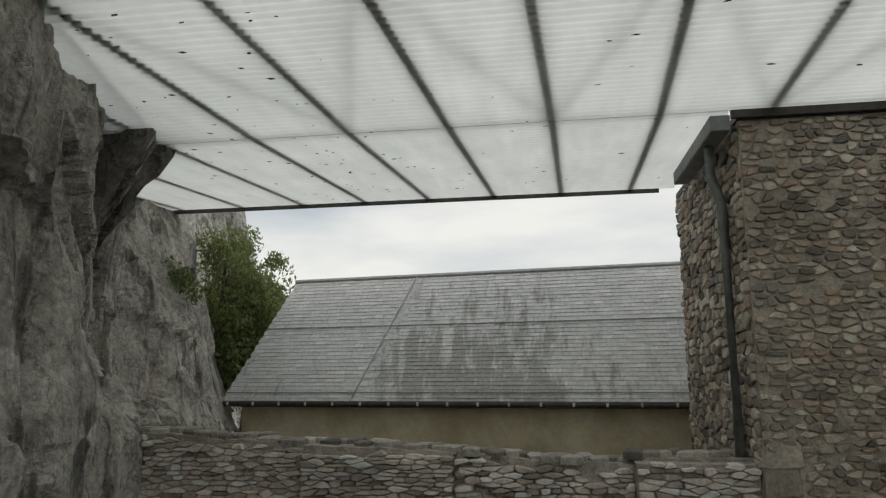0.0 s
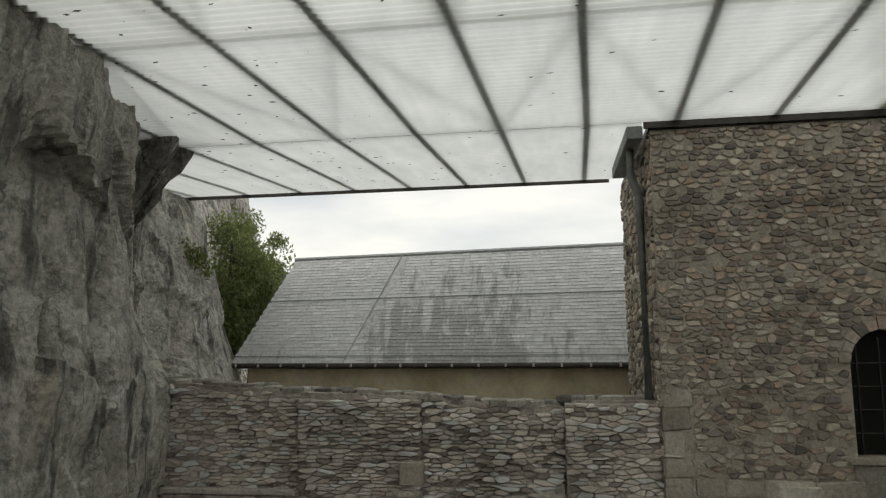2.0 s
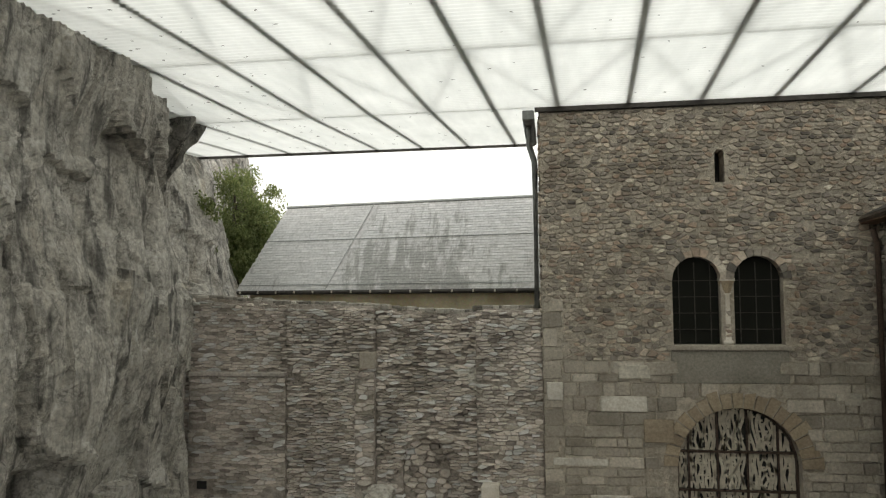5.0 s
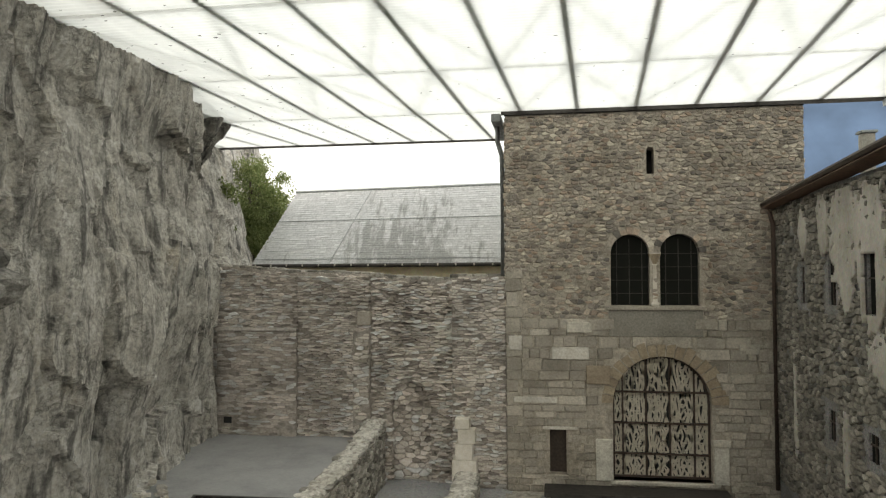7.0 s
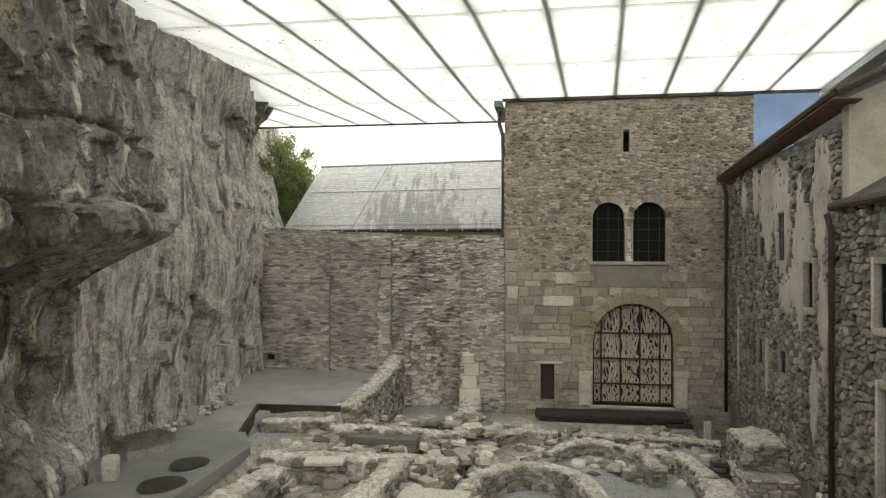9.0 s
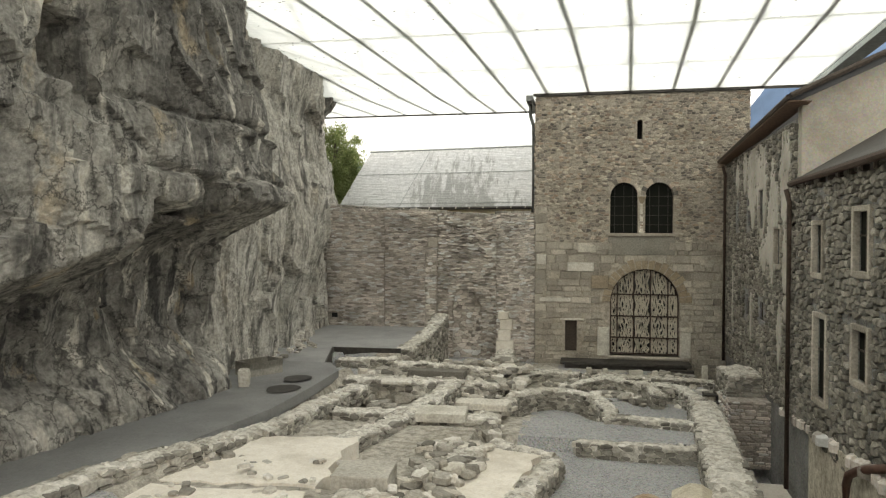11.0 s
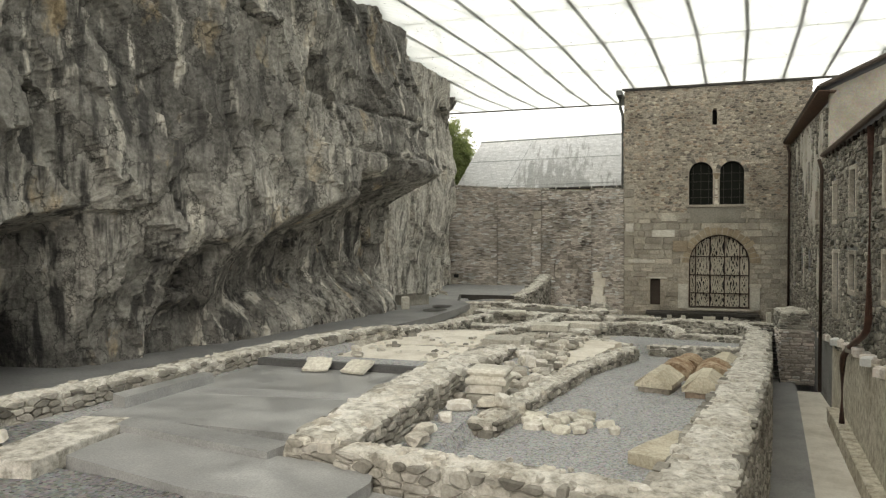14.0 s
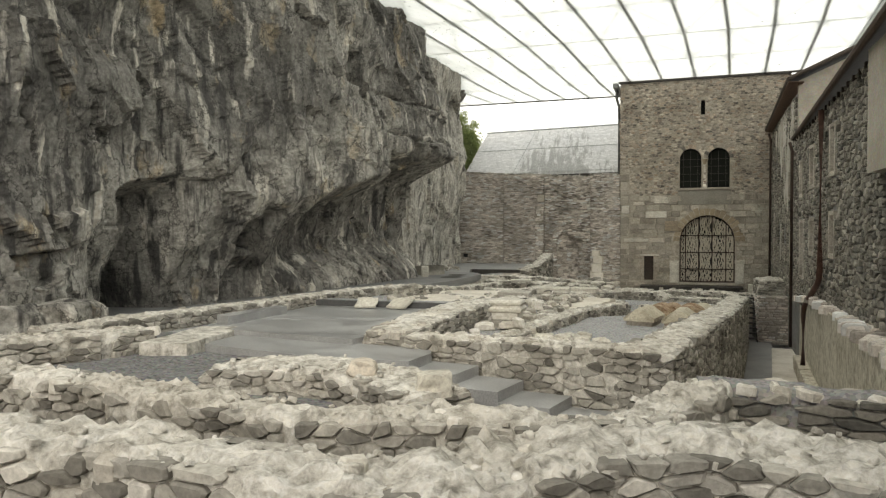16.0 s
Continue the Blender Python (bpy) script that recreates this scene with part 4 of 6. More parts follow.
slit = [(4.8, 10.3), (5.06, 10.3), (5.06, 11.1), (5.02, 11.2), (4.86, 11.22), (4.8, 11.12)]
small = [(1.48, 0.1), (2.04, 0.1), (2.04, 1.62), (1.48, 1.62)]
holes = [door_hole, win_a, win_b, slit, small]

tower = thing("bell_tower", "square stone bell tower with arched door and twin windows", "tower", kind="structure")
bm = pierced([(0.03, -2.5), (TX - 0.03, -2.5), (TX - 0.03, TZ), (0.03, TZ)], holes, 1.1)
bmesh.ops.translate(bm, vec=(0, 0.025, 0), verts=bm.verts)
part("front_wall", bm, MORTAR, tower)
part("side_wall", boxed(0.03, 1.0, 1.15, 6.0, -2.5, TZ), MORTAR, tower)
part("side_wall", boxed(TX - 1.0, TX - 0.03, 1.15, 6.0, -2.5, TZ), MORTAR, tower)
part("back_wall", boxed(1.0, TX - 1.0, 5.0, 6.0, -2.5, TZ), MORTAR, tower)
part("top", boxed(0.0, TX, 0.0, 6.0, TZ, TZ + 0.12), DARK_STEEL, tower)
part("inner_floor", boxed(1.0, TX - 1.0, 1.15, 5.0, -0.3, -0.05), PAINTED_DARK, tower)
part("inner_floor", boxed(1.0, TX - 1.0, 1.15, 5.0, 5.0, 5.2), PAINTED_DARK, tower)


def near_hole(u, v, a, b):
    if any(inside(h, u + du, v + dv) for h in holes for du in (-a * 0.9, 0, a * 0.9) for dv in (-b * 0.9, 0, b * 0.9)):
        return True
    if (u - 5.2) ** 2 + (v - 2.55) ** 2 < (1.6 + 0.5) ** 2 and v > 2.3:
        return True
    for cx in (4.22, 5.84):
        if (u - cx) ** 2 + (v - 7.62) ** 2 < 0.9 ** 2 and v > 7.5:
            return True
    if 3.1 < u < 7.3 and -0.15 < v < 1.4:
        return not (3.6 < u < 6.8) or v > 0
    return 3.4 < u < 6.6 and 4.75 < v < 5.84


# large squared blocks below, rubble above, quoins at the corners
low = courses(0.0, TX, -1.6, 1.7, (0.14, 0.34), (0.22, 0.8), near_hole, 0.014, 0.12)
low += courses(0.55, TX, 1.7, 5.4, (0.18, 0.42), (0.25, 1.05), near_hole, 0.014, 0.1)
quoin = []
z = 1.7
side = 0
while z < 7.0:
    h = rng.uniform(0.32, 0.55)
    h = min(h, TZ - z)
    w = rng.uniform(0.32, 0.6)
    quoin.append((w / 2, z + h / 2, w - 0.02, h - 0.02))
    z += h
lay(tower, on_face((0, 0, 0), (1, 0), quoin, 0.3, 0.012), "quoin", ASHLAR, 100, squared=True)
lay(tower, on_face((0, 0, 0), (1, 0), low, 0.2, 0.045), "block", ASHLAR, 300, "small_blocks", squared=True)
high = rubble(0.02, TX - 0.02, 7.0, TZ - 0.02, 0.2, 0.115, near_hole, 0.035, 0.16, 0.12) + rubble(0.6, TX - 0.02, 5.4, 7.0, 0.21, 0.12, near_hole, 0.035, 0.16, 0.12)
set_stones(tower, shaped((0, 0, 0), (1, 0), high, 0.1, 0.016), "stone", RUBBLE, 0, "rubble")
west = rubble(0.0, 5.9, 5.0, TZ, 0.3, 0.17, None, 0.03)
set_stones(tower, shaped((0, 5.95, 0), (0, -1), west, 0.1, 0.04), "stone", RUBBLE, 0, "rubble")
east = rubble(0.0, 5.0, 8.5, TZ, 0.3, 0.17, None, 0.03)
set_stones(tower, shaped((TX, 0.1, 0), (0, 1), east, 0.1, 0.03), "stone", RUBBLE, 0, "rubble")
# a few larger blocks that stand out of the lower masonry
for x, z, w, h, mt, lb in ((0.33, 4.55, 0.46, 0.5, PALE, "pale squared block"), (2.2, 4.22, 1.25, 0.42, PALE, "long pale block"), (8.0, 4.42, 0.66, 0.34, PALE, "pale squared block"),
                           (3.12, 3.5, 0.8, 0.62, OCHRE, "ochre sandstone block"), (2.5, 5.1, 0.85, 0.36, PALE, "pale squared block"), (1.0, 2.62, 1.5, 0.2, PALE, "flat pale block")):
    part("large_block", bevelled(boxed(x - w / 2, x + w / 2, -0.05, 0.2, z - h / 2, z + h / 2), 0.02), mt, tower, lb)


def voussoirs(parent, cx, cz, r0, r1, n, material, a0=0.0, a1=math.pi, y=-0.02):
    for k in range(n):
        t0, t1 = a0 + (a1 - a0) * k / n + 0.012, a0 + (a1 - a0) * (k + 1) / n - 0.012
        ro = r1 * rng.uniform(0.94, 1.04)
        bm = bmesh.new()
        loop = [(cx + r0 * math.cos(t0), cz + r0 * math.sin(t0)), (cx + ro * math.cos(t0), cz + ro * math.sin(t0)), (cx + ro * math.cos(t1), cz + ro * math.sin(t1)), (cx + r0 * math.cos(t1), cz + r0 * math.sin(t1))]
        prism(bm, loop, 0.3, Matrix.Translation((0, y + rng.uniform(-0.012, 0.012), 0)))
        part("voussoir", bm, material, parent)


voussoirs(tower, 5.2, 2.55, 1.6, 2.08, 19, OCHRE)
voussoirs(tower, 4.22, 7.62, 0.64, 0.86, 11, RUBBLE)
voussoirs(tower, 5.84, 7.62, 0.64, 0.86, 11, RUBBLE)
part("window_ledge", bevelled(boxed(3.4, 6.62, -0.07, 0.3, 5.7, 5.83), 0.015), ASHLAR, tower, "long worn stone sill")
part("apron_panel", bevelled(boxed(3.5, 6.56, -0.005, 0.3, 4.8, 5.69), 0.015), WING_RUBBLE, tower, "dark stained stone panel")
part("door_pier", bevelled(boxed(3.02, 3.58, -0.12, 0.3, -0.02, 1.35), 0.03, 2), PALE, tower, "pale limestone pier block")
part("door_pier", bevelled(boxed(6.82, 7.3, -0.12, 0.3, -0.02, 1.38), 0.03, 2), PALE, tower, "pale limestone pier block")
part("pier_cap", bevelled(boxed(6.78, 7.36, -0.16, 0.28, 1.2, 1.42), 0.04, 2), PALE, tower)
part("door_sill", bevelled(boxed(3.5, 7.0, -0.14, 0.5, -0.12, 0.0), 0.015), PALE, tower, "pale stone sill")
part("lintel", bevelled(boxed(1.25, 2.4, -0.05, 0.25, 1.63, 1.73), 0.01), PALE, tower, "thin pale lintel stone")
# twin window: column with capital
colum = tube(bmesh.new(), [(5.03, 0.12, 5.84), (5.03, 0.12, 5.94), (5.03, 0.12, 5.98), (5.03, 0.12, 7.2), (5.03, 0.12, 7.24)], [0.16, 0.16, 0.125, 0.11, 0.14], 16)
part("column", colum, SAND, tower, "pale round window column", smooth=True)
part("capital", tube(bmesh.new(), [(5.03, 0.12, 7.24), (5.03, 0.12, 7.4), (5.03, 0.12, 7.58)], [0.11, 0.16, 0.22], 8), OCHRE, tower, "carved reddish capital")
part("impost", boxed(4.83, 5.23, 0.0, 0.4, 7.58, 7.66), ASHLAR, tower)
for n, (x0, x1) in enumerate(((3.58, 4.86), (5.2, 6.48))):
    win = tagged(new("window_%d" % (n + 1)), "dark leaded glass window under a round arch", "window", "twin tower windows", "structure")
    bm = bmesh.new()
    prism(bm, arch(x0 + 0.01, x1 - 0.01, 5.85, 7.62), 0.02, Matrix.Translation((0, 0.32, 0)))
    part("pane", bm, GLASS, win)
    for x in np.linspace(x0 + 0.22, x1 - 0.22, 3):
        part("glazing_bar", boxed(x - 0.012, x + 0.012, 0.29, 0.315, 5.85, 8.1), DARK_STEEL, win)
    for z in (6.25, 6.7, 7.15, 7.6):
        part("glazing_bar", boxed(x0 + 0.02, x1 - 0.02, 0.29, 0.315, z - 0.01, z + 0.01), DARK_STEEL, win)
# near-black sheet in the slit stands in for its unlit depth
slit_win = tagged(new("window_3", mesh_of("window_3", boxed(4.78, 5.08, 0.7, 0.72, 10.25, 11.25), PAINTED_DARK)), "narrow slit opening high in the tower, closed by a painted dark sheet", "window", "", "structure")
sd = tagged(new("door_1"), "small dark wooden plank door under a lintel", "door", "", "structure")
part("leaf", boxed(1.47, 2.05, 0.4, 0.46, 0.08, 1.64), WOOD, sd)


# ornate grille door
def grille():
    ob = tagged(new("door_2"), "arched door of pale pierced tracery behind rusty iron bars", "door", "", "structure")
    PANEL = plain("pale_tracery", (0.58, 0.53, 0.44), 0.7, 0, 0.2, 9)
    # the backing paints the shade behind the tracery as a black sheet
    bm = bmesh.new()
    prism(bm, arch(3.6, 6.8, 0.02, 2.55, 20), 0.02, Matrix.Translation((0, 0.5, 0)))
    part("backing", bm, PAINTED_DARK, ob)
    r = random.Random(3)

    def ok(x, z, e=0.05):
        if not (3.6 + e < x < 6.8 - e and 0.05 < z):
            return False
        return z < 2.55 or (x - 5.2) ** 2 + (z - 2.55) ** 2 < (1.6 - e) ** 2
    # flowing strands, each a flat ribbon
    xs = (3.62, 3.95, 4.72, 5.5, 6.3, 6.78)
    zs_ = (0.03, 0.82, 1.85, 2.9, 4.15)
    for i in range(5):
        for j in range(4):
            x0, x1, z0, z1 = xs[i] + 0.03, xs[i + 1] - 0.03, zs_[j] + 0.03, zs_[j + 1] - 0.03
            bm = bmesh.new()
            cx = (x0 + x1) / 2
            n = 9 if i in (1, 2, 3) else 4
            for s in range(n):
                t = (s + 0.5) / n
                amp, fq, ph = r.uniform(0.015, 0.06), r.uniform(0.4, 1.4), r.uniform(0, 6)
                w = (x1 - x0) / n * r.uniform(0.72, 0.95)
                last = None
                for q in range(13):
                    z = z0 + (z1 - z0) * q / 12
                    x = x0 + (x1 - x0) * t + amp * math.sin(q * fq + ph) + (0.5 - t) * 0.12 * math.sin(math.pi * q / 12) * (1 if i == 2 else -1)
                    x = max(x0 + w / 2, min(x1 - w / 2, x))
                    good = ok(x, z)
                    now = (x, z) if good else None
                    if last and now:
                        va = [bm.verts.new((p[0] + o, 0.44, p[1])) for p in (last, now) for o in (-w / 2, w / 2)]
                        vb = [bm.verts.new((p[0] + o, 0.47, p[1])) for p in (last, now) for o in (-w / 2, w / 2)]
                        bm.faces.new((va[0], va[1], va[3], va[2]))
                        bm.faces.new((va[0], va[2], vb[2], vb[0]))
                        bm.faces.new((va[1], vb[1], vb[3], va[3]))
                    last = now
                    if now and r.random() < 0.3 and s < n - 1:
                        box(bm, x, min(x1, x + (x1 - x0) / n), 0.443, 0.468, z, z + 0.05)
            part("tracery_panel", bm, PANEL, ob)
    for x in xs[1:-1]:
        top = 2.55 + math.sqrt(max(0, 1.6 ** 2 - (x - 5.2) ** 2))
        part("upright_bar", boxed(x - 0.025, x + 0.025, 0.36, 0.41, 0.02, top), IRON, ob)
    for z in zs_[1:-1]:
        half = 1.6 if z < 2.55 else math.sqrt(1.6 ** 2 - (z - 2.55) ** 2)
        part("cross_bar", boxed(5.2 - half, 5.2 + half, 0.33, 0.38, z - 0.03, z + 0.03), IRON, ob)
    outer, inner = arch(3.6, 6.8, 0.02, 2.55, 24), arch(3.67, 6.73, 0.09, 2.55, 24)
    bm = bmesh.new()
    o = [bm.verts.new((x, 0.34, z)) for x, z in outer]
    i_ = [bm.verts.new((x, 0.34, z)) for x, z in inner]
    for k in range(len(o)):
        k2 = (k + 1) % len(o)
        bm.faces.new((o[k], o[k2], i_[k2], i_[k]))
    got = bmesh.ops.extrude_face_region(bm, geom=bm.faces[:])
    bmesh.ops.translate(bm, vec=(0, 0.06, 0), verts=[g for g in got["geom"] if isinstance(g, bmesh.types.BMVert)])
    part("frame", bm, IRON, ob)


grille()
# footbridge deck before the door
deck = thing("door_deck", "dark steel deck with steps before the arched door", "deck")
part("deck_plate", bevelled(boxed(1.3, 7.2, -1.25, -0.16, -0.3, -0.16), 0.01), DARK_STEEL, deck)
part("deck_beam", boxed(1.5, 7.0, -1.1, -0.95, -0.5, -0.31), DARK_STEEL, deck)
for k in range(3):
    part("deck_step", boxed(6.25, 7.25, -1.55 - 0.28 * k, -1.27 - 0.28 * k, -0.48 - 0.2 * k, -0.36 - 0.2 * k), DARK_STEEL, deck)
for x in (1.6, 4.2, 6.9):
    part("deck_post", boxed(x - 0.05, x + 0.05, -1.1, -1.0, -0.75, -0.5), DARK_STEEL, deck)

# ---- old wall between cliff and tower ----
old = thing("old_wall", "weathered grey rubble wall between cliff and tower", "wall", kind="structure")
TOP = ((-12.2, 7.35), (-10.7, 7.25), (-7.9, 7.05), (-5.4, 6.95), (-3.7, 6.8), (-1.9, 6.72), (-1.85, 6.86), (0.0, 6.85))


def old_top(x):
    return float(np.interp(x, [p[0] for p in TOP], [p[1] for p in TOP])) + 0.05 * noise.noise((x * 2, 0, 3))


for xa, xb, yf in ((-12.2, -5.0, 0.55), (-5.0, -1.9, 0.75), (-1.9, 0.0, 0.55)):
    bm = bmesh.new()
    loop = [(xb, -1.5), (xa, -1.5)] + [(x, old_top(x)) for x in np.linspace(xa, xb, max(3, int((xb - xa) / 0.2)))]
    if xa == -5.0:
        bm.free()
        bm = pierced(loop, [arch(-4.2, -2.75, -0.7, 2.3, 10)], 0.34)
        bmesh.ops.translate(bm, vec=(0, yf, 0), verts=bm.verts)
        part("niche_back", boxed(xa, xb, yf + 0.345, 1.5, -1.5, 6.5), GREY_MORTAR, old)
    else:
        prism(bm, loop, 1.5 - yf, Matrix.Translation((0, yf, 0)))
        bmesh.ops.recalc_face_normals(bm, faces=bm.faces[:])
    part("core", bm, GREY_MORTAR, old)
for x0, x1, z0, z1, y in ((-1.9, 0.0, -0.8, 6.8, 0.2), (-5.55, -4.95, 0.4, 5.0, 0.35), (-10.8, -7.7, 0.9, 4.9, 0.34)):
    part("thickening", boxed(x0, x1, y, 0.6, z0, z1), GREY_MORTAR, old)
niche = lambda u, v, a, b: inside(arch(-4.25, -2.7, -0.75, 2.3, 10), u, v) or abs(u + 10.35) < 0.2 + a and abs(v - 1.55) < 0.15 + b or abs(u + 8.1) < 0.1 + a and abs(v - 1.35) < 0.2 + b
st = []
for x0, x1, yy, flat in ((-11.6, -7.7, 0.55, 0.1), (-7.7, -4.97, 0.5, 0.09), (-5.55, -4.95, 0.34, 0.12), (-4.97, -1.9, 0.75, 0.1), (-1.9, 0.0, 0.2, 0.1)):
    full = lambda u, v, a, b: niche(u, v, a, b) or v + b > old_top(u) - 0.02
    st += shaped((0, yy - 0.02, 0), (1, 0), rubble(x0, x1, -0.6, 5.0 if x0 == -5.55 else 7.4, 0.24, flat * 0.82, full, 0.016, 0.2, 0.07), 0.2, 0.1 if yy < 0.7 else 0.2)
st += shaped((0, 0.32, 0), (1, 0), rubble(-10.8, -7.7, 0.95, 4.85, 0.3, 0.09, niche, 0.014), 0.16, 0.05)
st += shaped((0, 1.08, 0), (1, 0), rubble(-4.3, -2.6, -0.6, 3.1, 0.3, 0.16, None, 0.02), 0.14, 0.16)
set_stones(old, st, "stone", GREY_RUBBLE, 0, "rubble")
for x, z, w, h in ((-5.25, 4.2, 0.5, 0.9), (-5.25, 2.6, 0.46, 0.5), (-1.5, 2.9, 0.6, 0.16), (-0.6, 3.5, 0.9, 0.1), (-1.3, 5.2, 0.4, 0.3), (-5.15, 5.35, 0.5, 0.5)):
    part("large_stone", bevelled(boxed(x - w / 2, x + w / 2, (0.28 if x < -4 else 0.12), 0.6, z - h / 2, z + h / 2), 0.025), ASHLAR, old, "larger grey block")
wedge = bmesh.new()
prism(wedge, [(-2.75, 5.15), (-1.95, 5.15), (-1.95, 4.45)], 0.5, Matrix.Translation((0, 0.6, 0)))
bmesh.ops.recalc_face_normals(wedge, faces=wedge.faces[:])
part("mortar_wedge", wedge, LIME, old, "sloping patch of pale mortar")
caps = [(Matrix.Translation((x, 1.0 + rng.uniform(-0.25, 0.25), old_top(x) + 0.02)) @ pose(0, 0, 0, -90, 0, rng.uniform(-20, 20)), (rng.uniform(0.25, 0.5), 0.14, rng.uniform(0.25, 0.45))) for x in np.arange(-11.5, 0, 0.22)]
lay(old, caps, "capstone", RUIN_STONE, 120)
# flat near-black plate painted where the hole's shade would be
part("hole_shade", boxed(-10.5, -10.2, 0.3, 0.34, 1.45, 1.68), PAINTED_DARK, old)
part("ledge", bevelled(boxed(-10.8, -7.7, 0.24, 0.5, 4.86, 4.98), 0.02), GREY_RUBBLE, old)
pier = thing("corner_pier", "stack of pale limestone blocks at the wall's end", "pier")
for x0, x1, z0, z1 in ((-1.85, -1.0, -0.3, 0.55), (-1.75, -1.15, 0.56, 1.1), (-1.65, -1.05, 1.11, 1.6), (-1.75, -1.25, 1.61, 1.95)):
    part("block", bevelled(boxed(x0, x1, -0.35, 0.18, z0, z1), 0.03, 2), SAND, pier)

# ---- church roof behind ----
church = thing("church", "church with a steep grey slate roof and yellowed walls", "church", kind="structure")
church.matrix_basis = Matrix.Translation((-13.1, 8.6, 0)) @ pose(0, 0, 0, 0, 0, -8) @ Matrix.Translation((13.1, -8.6, 0))
EY, EZ, RY, RZ = 8.6, 7.4, 11.0, 11.2
part("wall", boxed(-12.6, 6.0, EY + 0.35, 16.0, -2.5, EZ - 0.05), YELLOW, church)
for x in (-5.6, -0.75):
    bm = bmesh.new()
    prism(bm, arch(x - 0.5, x + 0.5, 3.2, 5.4, 10), 0.05, Matrix.Translation((0, EY + 0.31, 0)))
    w = part("window", bm, PAINTED_DARK, church)
    for k in range(9):
        t0, t1 = math.pi * k / 9, math.pi * (k + 1) / 9
        bm = bmesh.new()
        prism(bm, [(x + r * math.cos(t), 5.4 + r * math.sin(t)) for r, t in ((0.5, t0), (0.68, t0), (0.68, t1), (0.5, t1))], 0.1, Matrix.Translation((0, EY + 0.27, 0)))
        o = part("surround", bm, ASHLAR, w)
bm = bmesh.new()
for side in (1,):
    v = [bm.verts.new(p) for p in ((-13.1, EY, EZ), (7, EY, EZ), (7, RY, RZ), (-11.9, RY, RZ), (-13.1, 2 * RY - EY, EZ), (7, 2 * RY - EY, EZ))]
    for f in ((0, 1, 2, 3), (3, 2, 5, 4), (0, 3, 4), (1, 5, 2), (0, 4, 5, 1)):
        bm.faces.new([v[i] for i in f])
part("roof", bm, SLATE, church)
sl = Vector((0, RY - EY, RZ - EZ))
run = sl.length
sl.normalize()
nrm = Vector((0, -sl.z, sl.y))
rows, items = 34, []
for r in range(rows):
    d = run * r / rows
    p0 = Vector((0, EY, EZ)) + sl * d
    xl = -13.1 + 1.2 * d / run
    x = xl + (0.12 if r % 2 else 0)
    while x < 5.5:
        w = rng.uniform(0.24, 0.32)
        if abs(x + 7.6 + 1.3 * (1 - d / run) * 0.9) > 0.1:
            items.append((x, p0, w))
        x += w
v, f = [], []
for x, p0, w in items:
    up = sl * (run / rows * 1.25)
    lift = rng.uniform(0.012, 0.03)
    c = []
    for a, s, h in ((0.006, 0, lift), (w - 0.006, 0, lift), (w - 0.006, 1, 0.004), (0.006, 1, 0.004)):
        c.append(p0 + Vector((x + a, 0, 0)) + up * s + nrm * h)
    n = len(v)
    v += [tuple(q) for q in c] + [tuple(q - nrm * 0.01) for q in c[:2]]
    f += [(n, n + 1, n + 2, n + 3), (n + 4, n + 5, n + 1, n)]
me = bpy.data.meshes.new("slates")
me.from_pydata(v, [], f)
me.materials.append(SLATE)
ob = new("slates", me)
ob.parent = church
tagged(ob, kind="stuff")
part("ridge_cap", tube(bmesh.new(), [(-11.95, RY, RZ + 0.03), (6, RY, RZ + 0.03)], 0.07, 8), ZINC, church)
mid = Vector((0, EY, EZ)) + sl * run * 0.58 + nrm * 0.04
seam0, seam1 = Vector((-8.9, EY, EZ)) + nrm * 0.04, Vector((-7.65, RY, RZ)) + nrm * 0.04
part("lead_seam", tube(bmesh.new(), [tuple(seam0), tuple(seam1)], 0.018, 6), ZINC, church)
part("snow_rail", tube(bmesh.new(), [(-12.4, mid.y, mid.z), (6, mid.y, mid.z)], 0.018, 6), ZINC, church)
low_r = Vector((0, EY, EZ)) + sl * 0.3 + nrm * 0.05
part("snow_rail", tube(bmesh.new(), [(-13.0, low_r.y, low_r.z), (6, low_r.y, low_r.z)], 0.015, 6), ZINC, church)
part("gutter", tube(bmesh.new(), [(-13.1, EY - 0.08, EZ - 0.04), (6, EY - 0.08, EZ - 0.04)], 0.09, 8), DARK_STEEL, church)
for x in np.arange(-12.8, 5, 0.85):
    part("gutter_clip", boxed(x, x + 0.06, EY - 0.19, EY - 0.15, EZ - 0.08, EZ + 0.02), PALE, church)

# ---- right-hand building ----
def wall_x(y):
    return float(np.interp(y, (-60, -30, -12.6, -1, 0.5), (6.3, 7.85, 8.45, 8.8, 8.85)))


house = thing("abbey_wing", "old rubble stone wing with small windows and dark eaves", "building", kind="structure")
windows = [  # y0, y1, z0, z1, framed
    (-3.0, -2.6, 6.05, 7.1, 0), (-5.55, -5.0, 6.1, 7.25, 0), (-8.3, -7.6, 6.0, 7.35, 0), (-10.75, -10.05, 4.8, 5.95, 1), (-5.3, -4.8, 2.6, 3.4, 0), (-8.0, -7.45, 2.7, 3.35, 0),
    (-15.35, -14.65, 4.75, 6.0, 1), (-18.75, -17.95, 4.95, 6.25, 1), (-15.75, -14.85, 1.5, 3.6, 1), (-18.75, -17.95, 2.55, 3.65, 1),
    (-23.4, -22.7, 5.1, 6.4, 1), (-23.4, -22.7, 2.65, 3.8, 1)]


